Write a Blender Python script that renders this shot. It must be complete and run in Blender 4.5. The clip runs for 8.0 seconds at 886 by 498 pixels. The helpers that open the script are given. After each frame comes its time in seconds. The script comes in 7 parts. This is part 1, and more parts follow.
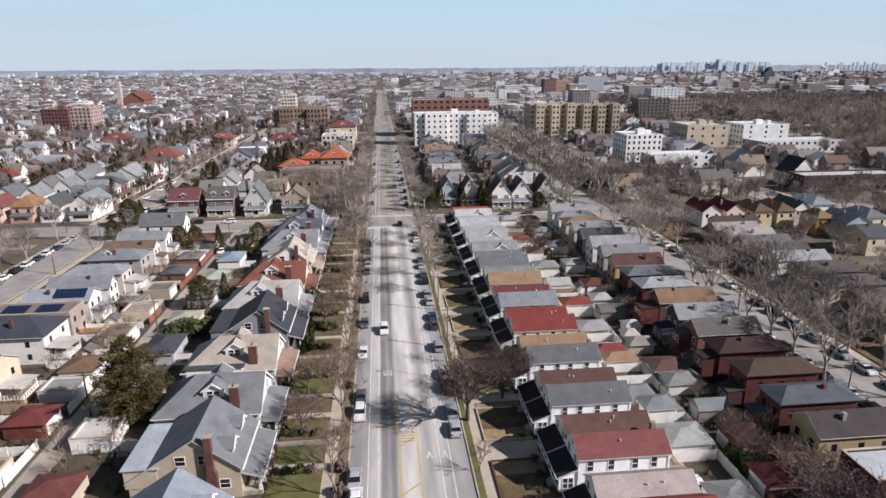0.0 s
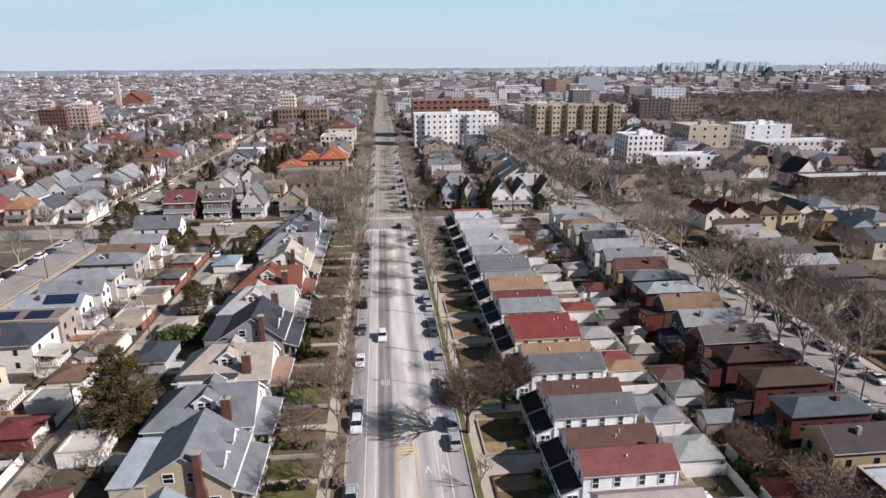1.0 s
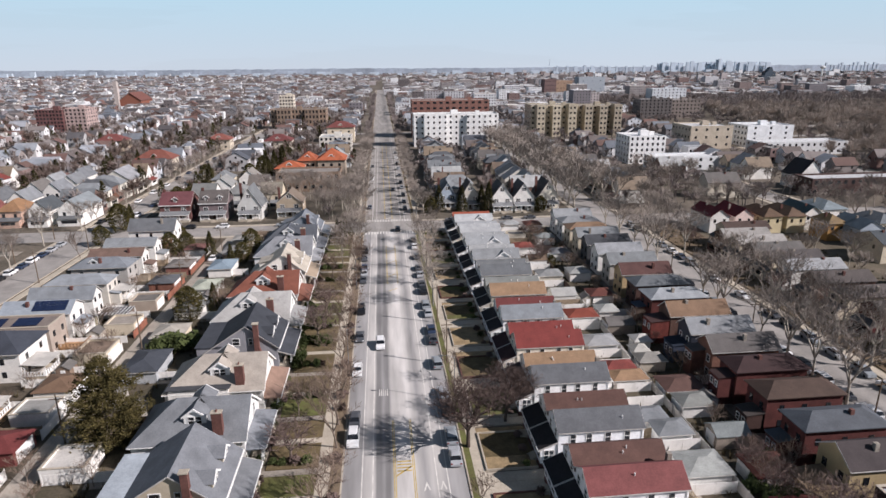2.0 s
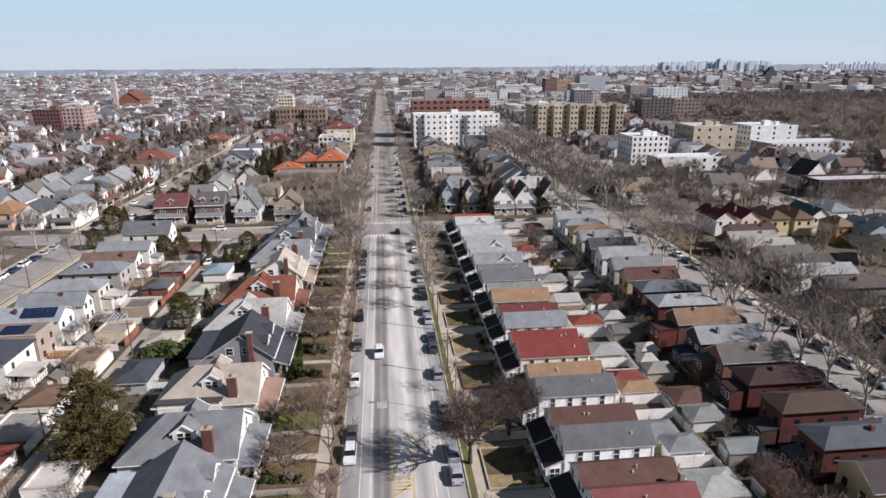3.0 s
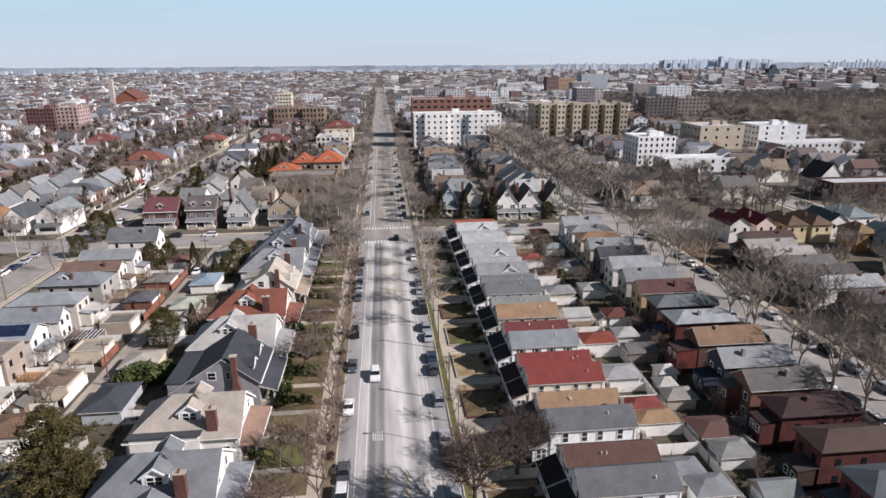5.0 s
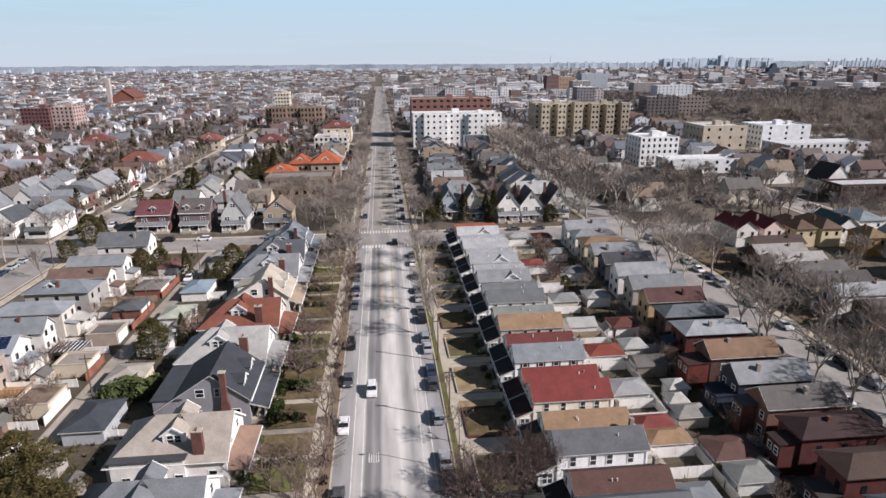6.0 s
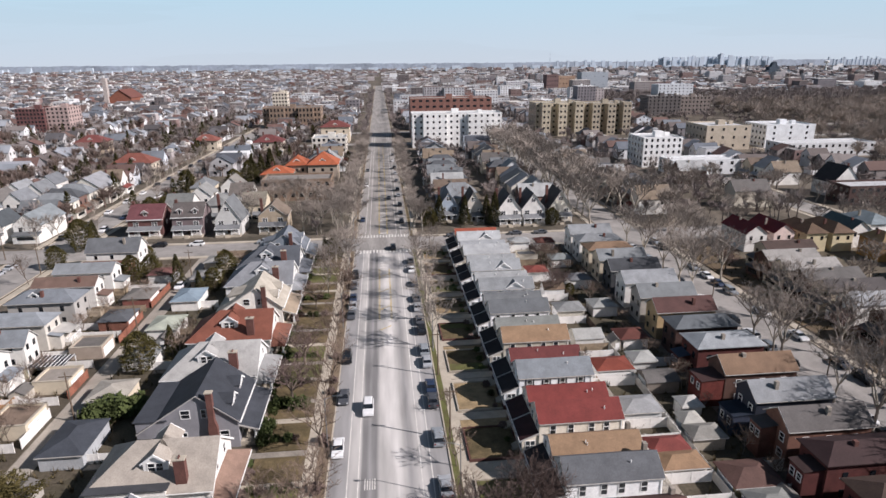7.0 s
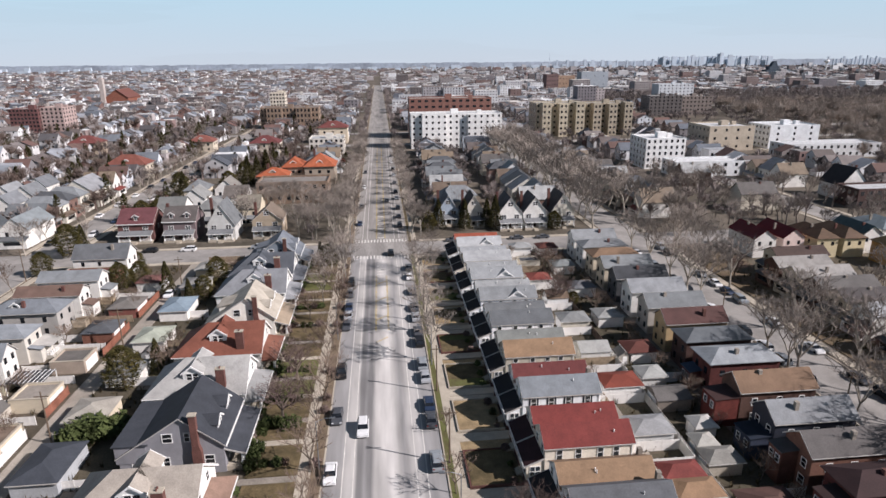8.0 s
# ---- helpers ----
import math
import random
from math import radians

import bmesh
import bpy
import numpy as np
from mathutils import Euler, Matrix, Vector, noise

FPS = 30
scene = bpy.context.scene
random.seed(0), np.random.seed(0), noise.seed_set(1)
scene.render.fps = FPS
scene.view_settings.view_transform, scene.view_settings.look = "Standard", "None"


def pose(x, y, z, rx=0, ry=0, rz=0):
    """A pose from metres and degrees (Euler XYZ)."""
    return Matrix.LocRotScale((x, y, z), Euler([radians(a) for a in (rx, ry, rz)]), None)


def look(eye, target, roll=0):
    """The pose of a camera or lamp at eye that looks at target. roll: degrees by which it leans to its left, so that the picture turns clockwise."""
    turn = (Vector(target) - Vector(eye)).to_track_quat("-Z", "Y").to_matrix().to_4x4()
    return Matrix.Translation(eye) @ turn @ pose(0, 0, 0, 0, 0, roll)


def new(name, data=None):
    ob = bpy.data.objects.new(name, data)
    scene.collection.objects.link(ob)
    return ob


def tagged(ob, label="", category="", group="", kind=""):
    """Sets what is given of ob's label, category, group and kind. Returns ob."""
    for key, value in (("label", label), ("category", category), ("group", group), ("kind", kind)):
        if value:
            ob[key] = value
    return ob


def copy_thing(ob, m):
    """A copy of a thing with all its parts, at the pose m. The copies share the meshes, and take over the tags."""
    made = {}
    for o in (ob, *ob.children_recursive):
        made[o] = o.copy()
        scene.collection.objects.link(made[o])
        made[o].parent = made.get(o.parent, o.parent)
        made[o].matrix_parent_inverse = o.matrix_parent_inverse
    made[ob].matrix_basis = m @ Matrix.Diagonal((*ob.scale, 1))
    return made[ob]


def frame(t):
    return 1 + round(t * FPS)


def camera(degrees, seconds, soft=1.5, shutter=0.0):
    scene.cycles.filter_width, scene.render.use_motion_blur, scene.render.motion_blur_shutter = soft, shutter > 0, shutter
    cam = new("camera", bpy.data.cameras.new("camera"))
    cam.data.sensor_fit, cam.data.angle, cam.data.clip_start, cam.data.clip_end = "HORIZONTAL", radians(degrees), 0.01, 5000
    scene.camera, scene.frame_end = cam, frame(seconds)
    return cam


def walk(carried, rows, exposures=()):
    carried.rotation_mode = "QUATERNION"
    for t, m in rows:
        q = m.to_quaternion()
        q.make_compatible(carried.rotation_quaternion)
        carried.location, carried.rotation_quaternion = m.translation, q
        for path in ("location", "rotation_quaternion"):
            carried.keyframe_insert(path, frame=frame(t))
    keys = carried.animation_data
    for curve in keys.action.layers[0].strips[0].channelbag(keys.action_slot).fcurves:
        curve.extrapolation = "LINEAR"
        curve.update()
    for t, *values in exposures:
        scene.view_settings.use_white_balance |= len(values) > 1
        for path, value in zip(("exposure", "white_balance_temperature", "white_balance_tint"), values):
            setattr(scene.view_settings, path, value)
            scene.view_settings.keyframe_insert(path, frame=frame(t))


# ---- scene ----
cam = camera(72.1, 8.0, soft=1.55)
PATH = [
    (0, (-2.493, 1.828, 57.474), (-2.306, 3.734, 56.897), -0.4),
    (0.5, (-2.27, 3.55, 57.5), (-2.082, 5.456, 56.924), -0.4),
    (1, (-2.04, 5.27, 57.54), (-1.853, 7.176, 56.963), -0.4),
    (1.5, (-1.846, 7.06, 57.6), (-1.658, 8.966, 57.023), -0.4),
    (3, (-1.32, 13.25, 57.7), (-1.133, 15.155, 57.121), -0.4),
    (3.5, (-1.18, 15.618, 57.72), (-0.994, 17.523, 57.139), -0.4),
    (4, (-0.97, 18.027, 57.74), (-0.784, 19.931, 57.158), -0.4),
    (4.5, (-0.72, 20.553, 57.79), (-0.535, 22.457, 57.206), -0.4),
    (6, (0.01, 28.704, 58.155), (0.197, 30.607, 57.566), -0.4),
    (6.5, (0.278, 31.72, 58.29), (0.466, 33.621, 57.698), -0.45),
    (7, (0.572, 34.72, 58.389), (0.76, 36.622, 57.797), -0.5),
    (7.5, (0.888, 37.766, 58.45), (1.078, 39.667, 57.857), -0.5),
    (8, (1.241, 40.808, 58.49), (1.431, 42.708, 57.897), -0.5),
]
walk(cam, [(t, look(eye, target, roll)) for t, eye, target, roll in PATH], [(0, 0.0, 6250, 20.5), (8, 0.0, 6250, 20.5)])

# ---- world and sun ----
SUN_AZ, SUN_EL = 114.0, 34.5
world = bpy.data.worlds.new("world")
scene.world = world
world.use_nodes = True
wn, wl = world.node_tree.nodes, world.node_tree.links
sky = wn.new("ShaderNodeTexSky")
sky.sky_type, sky.sun_disc = "NISHITA", False
sky.sun_elevation, sky.sun_rotation = radians(SUN_EL), radians(SUN_AZ)
sky.dust_density, sky.air_density, sky.ozone_density = 0.8, 1.0, 1.4
tc = wn.new("ShaderNodeTexCoord")
up = wn.new("ShaderNodeSeparateXYZ")
wl.new(tc.outputs["Generated"], up.inputs[0])
haze = wn.new("ShaderNodeMapRange")
haze.interpolation_type = "SMOOTHSTEP"
haze.inputs["From Min"].default_value, haze.inputs["From Max"].default_value = 0.1, 0.19
haze.inputs["To Min"].default_value, haze.inputs["To Max"].default_value = 0.97, 0.0
wl.new(up.outputs["Z"], haze.inputs["Value"])
stretch = wn.new("ShaderNodeMapping")
stretch.inputs["Scale"].default_value = (1.2, 1.2, 14.0)
stretch.inputs["Rotation"].default_value = (0.03, 0.05, 0)
wl.new(tc.outputs["Generated"], stretch.inputs["Vector"])
veil = wn.new("ShaderNodeTexNoise")
veil.inputs["Scale"].default_value, veil.inputs["Detail"].default_value = 1.9, 5
wl.new(stretch.outputs["Vector"], veil.inputs["Vector"])
vr = wn.new("ShaderNodeMapRange")
vr.inputs["From Min"].default_value, vr.inputs["From Max"].default_value = 0.45, 0.75
vr.inputs["To Min"].default_value, vr.inputs["To Max"].default_value = 0.0, 0.35
wl.new(veil.outputs["Fac"], vr.inputs["Value"])
both = wn.new("ShaderNodeMath")
both.operation, both.use_clamp = "ADD", True
wl.new(haze.outputs["Result"], both.inputs[0])
wl.new(vr.outputs["Result"], both.inputs[1])
low = wn.new("ShaderNodeMapRange")
low.inputs["From Max"].default_value = 0.13
wl.new(up.outputs["Z"], low.inputs["Value"])
tone = wn.new("ShaderNodeMixRGB")
tone.inputs["Color1"].default_value, tone.inputs["Color2"].default_value = (15.1, 17.6, 18.5, 1), (11.7, 18.5, 20.7, 1)
wl.new(low.outputs["Result"], tone.inputs["Fac"])
mixc = wn.new("ShaderNodeMixRGB")
wl.new(tone.outputs["Color"], mixc.inputs["Color2"])
wl.new(both.outputs[0], mixc.inputs["Fac"])
wl.new(sky.outputs["Color"], mixc.inputs["Color1"])
wl.new(mixc.outputs["Color"], wn["Background"].inputs["Color"])
wn["Background"].inputs["Strength"].default_value = 0.039

sun = new("sun", bpy.data.lights.new("sun", "SUN"))
sun.data.energy, sun.data.angle, sun.data.color = 6.25, radians(0.6), (1.0, 0.95, 0.87)
az, el = radians(SUN_AZ), radians(SUN_EL)
to_sun = Vector((math.sin(az) * math.cos(el), math.cos(az) * math.cos(el), math.sin(el)))
sun.matrix_world = look(to_sun * 200, (0, 0, 0))


# ---- mesh builder ----
class MB:
    """Collects faces of one mesh."""

    def __init__(self):
        self.v, self.f = [], []

    def poly(self, pts):
        n = len(self.v)
        self.v += [tuple(p) for p in pts]
        self.f.append(tuple(range(n, n + len(pts))))

    def prism(self, pts, vec):
        n, k = len(self.v), len(pts)
        self.v += [tuple(p) for p in pts] + [(p[0] + vec[0], p[1] + vec[1], p[2] + vec[2]) for p in pts]
        self.f.append(tuple(range(n, n + k)))
        self.f.append(tuple(range(n + 2 * k - 1, n + k - 1, -1)))
        for i in range(k):
            j = (i + 1) % k
            self.f.append((n + j, n + i, n + k + i, n + k + j))
        return self

    def box(self, x0, y0, z0, x1, y1, z1):
        x0, x1, y0, y1, z0, z1 = min(x0, x1), max(x0, x1), min(y0, y1), max(y0, y1), min(z0, z1), max(z0, z1)
        return self.prism([(x0, y0, z1), (x1, y0, z1), (x1, y1, z1), (x0, y1, z1)], (0, 0, z0 - z1))

    def slab(self, pts, th=0.16):
        return self.prism(pts, (0, 0, -th))

    def tube(self, p, q, r0, r1, k=5, cap=False):
        p, q = Vector(p), Vector(q)
        d = q - p
        a = d.orthogonal().normalized()
        b = d.cross(a).normalized()
        n = len(self.v)
        for c, r in ((p, r0), (q, r1)):
            for i in range(k):
                t = 2 * math.pi * i / k
                self.v.append(tuple(c + a * (r * math.cos(t)) + b * (r * math.sin(t))))
        for i in range(k):
            j = (i + 1) % k
            self.f.append((n + i, n + j, n + k + j, n + k + i))
        if cap:
            self.f.append(tuple(range(n + k, n + 2 * k)))
            self.f.append(tuple(range(n + k - 1, n - 1, -1)))
        return self

    def lattice(self, xs, zs, gaps, y0, y1):
        """One welded frame: a grid of cells in the xz plane, solid but for the gaps (i, j)."""
        ids = {}

        def vid(i, j, y):
            if (i, j, y) not in ids:
                ids[i, j, y] = len(self.v)
                self.v.append((xs[i], y, zs[j]))
            return ids[i, j, y]

        n, m = len(xs) - 1, len(zs) - 1
        solid = {(i, j) for i in range(n) for j in range(m)} - set(gaps)
        for i, j in solid:
            self.f.append((vid(i, j, y0), vid(i + 1, j, y0), vid(i + 1, j + 1, y0), vid(i, j + 1, y0)))
            self.f.append((vid(i, j + 1, y1), vid(i + 1, j + 1, y1), vid(i + 1, j, y1), vid(i, j, y1)))
            for di, dj, a, b in ((-1, 0, (0, 1), (0, 0)), (1, 0, (1, 0), (1, 1)), (0, -1, (0, 0), (1, 0)), (0, 1, (1, 1), (0, 1))):
                if (i + di, j + dj) not in solid:
                    p, q = (i + a[0], j + a[1]), (i + b[0], j + b[1])
                    self.f.append((vid(*p, y0), vid(*p, y1), vid(*q, y1), vid(*q, y0)))
        return self

    def mesh(self, name, material, smooth=False):
        me = bpy.data.meshes.new(name)
        me.from_pydata(self.v, [], self.f)
        bm = bmesh.new()
        bm.from_mesh(me)
        if len(bm.faces) < 4000:
            bmesh.ops.recalc_face_normals(bm, faces=bm.faces)
        for f in bm.faces:
            f.smooth = smooth
        bm.to_mesh(me)
        bm.free()
        me.materials.append(material)
        return me


def part(name, shape, material, parent, label="", m=None, smooth=False):
    """One mesh object under a thing or a part."""
    me = shape if isinstance(shape, bpy.types.Mesh) else shape.mesh(name, material, smooth)
    ob = new(name, me)
    ob.parent = parent
    if m is not None:
        ob.matrix_local = m
    return tagged(ob, label)


def thing(name, label, category, m, group=""):
    ob = new(name)
    ob.empty_display_size = 0.3
    ob.matrix_world = m
    return tagged(ob, label, category, group)


def plain(name, shape, material, label="", category="", kind="", group="", smooth=False):
    """A thing of one mesh, or a piece of the setting."""
    return tagged(new(name, shape.mesh(name, material, smooth)), label, category, group, kind)


# ---- materials ----
def lin(h):
    c = [int(h[i:i + 2], 16) / 255 for i in (1, 3, 5)]
    c = [v / 12.92 if v <= 0.04045 else ((v + 0.055) / 1.055) ** 2.4 for v in c]
    grey = 0.25 * c[0] + 0.65 * c[1] + 0.1 * c[2]
    return tuple(0.93 * v + 0.07 * grey for v in c)


MATS = {}


def surface(name, colour, rough=0.85, var=0.18, big=0.35, fine=6.0, bump=0.15, metal=0.0, streak=(1, 1, 1), spec=0.3, rows=None, tint=None, rnd=0.0):
    """A weathered surface: stains at a large scale, grain at a small one, in world metres. rows: (spacing, depth) of horizontal boards or courses."""
    if name in MATS:
        return MATS[name]
    c = lin(colour) if isinstance(colour, str) else colour
    m = bpy.data.materials.new(name)
    m.use_nodes = True
    n, l = m.node_tree.nodes, m.node_tree.links
    b = n["Principled BSDF"]
    b.inputs["Roughness"].default_value = rough
    b.inputs["Metallic"].default_value = metal
    b.inputs["Specular IOR Level"].default_value = spec
    geo = n.new("ShaderNodeNewGeometry")
    mp = n.new("ShaderNodeMapping")
    mp.inputs["Scale"].default_value = streak
    l.new(geo.outputs["Position"], mp.inputs["Vector"])
    n1, n2 = n.new("ShaderNodeTexNoise"), n.new("ShaderNodeTexNoise")
    n1.inputs["Scale"].default_value, n1.inputs["Detail"].default_value, n1.inputs["Roughness"].default_value = big, 6, 0.65
    n2.inputs["Scale"].default_value, n2.inputs["Detail"].default_value = fine, 3
    for k in (n1, n2):
        l.new(mp.outputs["Vector"], k.inputs["Vector"])
    dark = tuple(v * (1 - 1.6 * var) for v in c)
    lite = tuple(min(1, v * (1 + 1.3 * var)) for v in c)
    if tint:
        dark = tuple(v * 0.9 for v in lin(tint))
    ramp = n.new("ShaderNodeValToRGB")
    ramp.color_ramp.elements[0].position, ramp.color_ramp.elements[1].position = 0.3, 0.72
    ramp.color_ramp.elements[0].color, ramp.color_ramp.elements[1].color = (*dark, 1), (*lite, 1)
    l.new(n1.outputs["Fac"], ramp.inputs["Fac"])
    grain = n.new("ShaderNodeMapRange")
    grain.inputs["From Min"].default_value, grain.inputs["From Max"].default_value = 0.3, 0.7
    grain.inputs["To Min"].default_value, grain.inputs["To Max"].default_value = 1 - var * 0.9, 1 + var * 0.6
    l.new(n2.outputs["Fac"], grain.inputs["Value"])
    mul = n.new("ShaderNodeVectorMath")
    mul.operation = "MULTIPLY"
    l.new(ramp.outputs["Color"], mul.inputs[0])
    l.new(grain.outputs["Result"], mul.inputs[1])
    out = mul.outputs["Vector"]
    if rnd:
        info = n.new("ShaderNodeObjectInfo")
        rr = n.new("ShaderNodeMapRange")
        rr.inputs["To Min"].default_value, rr.inputs["To Max"].default_value = 1 - rnd, 1 + rnd
        l.new(info.outputs["Random"], rr.inputs["Value"])
        m2 = n.new("ShaderNodeVectorMath")
        m2.operation = "MULTIPLY"
        l.new(out, m2.inputs[0])
        l.new(rr.outputs["Result"], m2.inputs[1])
        out = m2.outputs["Vector"]
    l.new(out, b.inputs["Base Color"])
    if bump:
        bp = n.new("ShaderNodeBump")
        bp.inputs["Strength"].default_value, bp.inputs["Distance"].default_value = bump, 0.05
        l.new(n2.outputs["Fac"], bp.inputs["Height"])
        if rows:
            sep = n.new("ShaderNodeSeparateXYZ")
            l.new(geo.outputs["Position"], sep.inputs[0])
            saw = n.new("ShaderNodeMath")
            saw.operation = "PINGPONG"
            saw.inputs[1].default_value = rows[0] / 2
            l.new(sep.outputs["Z"], saw.inputs[0])
            b2 = n.new("ShaderNodeBump")
            b2.inputs["Strength"].default_value, b2.inputs["Distance"].default_value = 0.5, rows[1]
            l.new(saw.outputs[0], b2.inputs["Height"])
            l.new(bp.outputs["Normal"], b2.inputs["Normal"])
            l.new(b2.outputs["Normal"], b.inputs["Normal"])
        else:
            l.new(bp.outputs["Normal"], b.inputs["Normal"])
    MATS[name] = m
    return m


def islands(name, colours, rough=0.85, var=0.15, scale=0.2):
    """Many pieces in one mesh, each with its own colour out of a few."""
    m = bpy.data.materials.new(name)
    m.use_nodes = True
    n, l = m.node_tree.nodes, m.node_tree.links
    b = n["Principled BSDF"]
    b.inputs["Roughness"].default_value = rough
    b.inputs["Specular IOR Level"].default_value = 0.25
    geo = n.new("ShaderNodeNewGeometry")
    ramp = n.new("ShaderNodeValToRGB")
    ramp.color_ramp.interpolation = "CONSTANT"
    e = ramp.color_ramp.elements
    while len(e) < len(colours):
        e.new(0.5)
    for i, c in enumerate(colours):
        e[i].position, e[i].color = i / len(colours), (*lin(c), 1)
    l.new(geo.outputs["Random Per Island"], ramp.inputs["Fac"])
    ns = n.new("ShaderNodeTexNoise")
    ns.inputs["Scale"].default_value, ns.inputs["Detail"].default_value = scale, 5
    l.new(geo.outputs["Position"], ns.inputs["Vector"])
    mr = n.new("ShaderNodeMapRange")
    mr.inputs["From Min"].default_value, mr.inputs["From Max"].default_value = 0.3, 0.7
    mr.inputs["To Min"].default_value, mr.inputs["To Max"].default_value = 1 - var, 1 + var
    l.new(ns.outputs["Fac"], mr.inputs["Value"])
    mul = n.new("ShaderNodeVectorMath")
    mul.operation = "MULTIPLY"
    l.new(ramp.outputs["Color"], mul.inputs[0])
    l.new(mr.outputs["Result"], mul.inputs[1])
    l.new(mul.outputs["Vector"], b.inputs["Base Color"])
    return m


def roof(col):
    return surface("roof " + col, tuple(0.8 * v for v in lin(col)), 0.8, 0.15, 0.4, 5.0, 0.3, streak=(1, 1, 1), rows=(0.16, 0.03), rnd=0.06)


def siding(col):
    return surface("siding " + col, col, 0.65, 0.09, 0.5, 4.0, 0.08, rows=(0.2, 0.03), rnd=0.05)


def stucco(col):
    return surface("stucco " + col, col, 0.9, 0.1, 0.4, 9.0, 0.2, rnd=0.05)


def brickwork(col):
    return surface("brick " + col, col, 0.88, 0.2, 0.6, 7.0, 0.3, rows=(0.15, 0.03), rnd=0.08)


WHITE = surface("white paint", "#e9e9e6", 0.55, 0.06, 0.8, 5, 0.05)
SHUTTER = surface("dark shutter paint", "#2d3038", 0.6, 0.12, 0.8, 5, 0.05)
TRIM = surface("aged trim paint", "#b9b6b1", 0.6, 0.12, 0.8, 5, 0.05)
GLASS = surface("window glass", "#22262b", 0.08, 0.25, 0.6, 2, 0.0, spec=0.8)
GLASS_LIT = surface("porch glass", "#3a4248", 0.1, 0.25, 0.6, 2, 0.0, spec=0.8)
DARKROOF = surface("porch shingles", "#2c2a2d", 0.85, 0.2, 0.6, 5, 0.3, rows=(0.16, 0.03))
CONCRETE = surface("concrete", "#b3a998", 0.9, 0.14, 0.3, 5, 0.2)
CONC_DARK = surface("old concrete", "#938b80", 0.9, 0.2, 0.25, 4, 0.25)
LAWN = surface("winter lawn", "#6a5b40", 0.95, 0.3, 0.35, 5, 0.6, tint="#4b432c")
LAWN_G = surface("green lawn", "#59602f", 0.95, 0.28, 0.35, 5, 0.6, tint="#5c5136")
DIRT = surface("verge soil", "#7a6a56", 0.95, 0.25, 0.3, 4, 0.6)
YARD = surface("yard ground", "#50483c", 0.95, 0.3, 0.16, 2.5, 0.5, tint="#4a4636")
BARK = surface("grey bark", "#7d7064", 0.95, 0.25, 0.8, 8, 0.5)
BARK_PALE = surface("pale plane bark", "#aba396", 0.9, 0.3, 0.9, 6, 0.4)
TWIG = surface("brown twigs", "#7b6a5d", 0.95, 0.15, 0.5, 4, 0.0)
TWIG_RED = surface("reddish twigs", "#71605a", 0.95, 0.15, 0.5, 4, 0.0)
TWIG_DARK = surface("grey brown twigs", "#6b5c54", 0.95, 0.15, 0.5, 4, 0.0)
TWIG_BROAD = surface("dark brown twigs", "#5d4e48", 0.95, 0.15, 0.5, 4, 0.0)
BARK_DARK = surface("dark bark", "#524740", 0.95, 0.25, 0.8, 8, 0.5)
TWIG_PALE = surface("pale twigs", "#90867d", 0.95, 0.15, 0.5, 4, 0.0)
NEEDLE = surface("conifer needles", "#4f4a2c", 0.95, 0.35, 0.8, 3, 0.0, tint="#26281a", spec=0.08)
NEEDLE_Y = surface("bronze conifer needles", "#584f2c", 0.95, 0.3, 0.5, 3, 0.0, tint="#34371f", spec=0.08)
BRICK_CH = brickwork("#694740")
PAINT_W = surface("road paint white", "#dad7d0", 0.7, 0.18, 0.5, 3, 0.05)
PAINT_Y = surface("road paint yellow", "#c2a757", 0.7, 0.22, 0.5, 3, 0.05)
RUBBER = surface("tyre rubber", "#1a1a1b", 0.85, 0.1, 2, 9, 0.0)
RIM = surface("wheel rim", "#9b9da0", 0.35, 0.08, 2, 9, 0.0, metal=0.8)
WOODPOLE = surface("pole wood", "#6a5b4c", 0.9, 0.2, 1, 6, 0.3)
METAL = surface("grey metal", "#8c9094", 0.45, 0.1, 1, 6, 0.0, metal=0.7)
FENCE_W = surface("white vinyl", "#e6e4df", 0.5, 0.06, 0.6, 5, 0.0)
FENCE_T = surface("weathered fence boards", "#9c8b74", 0.9, 0.18, 0.8, 6, 0.2)


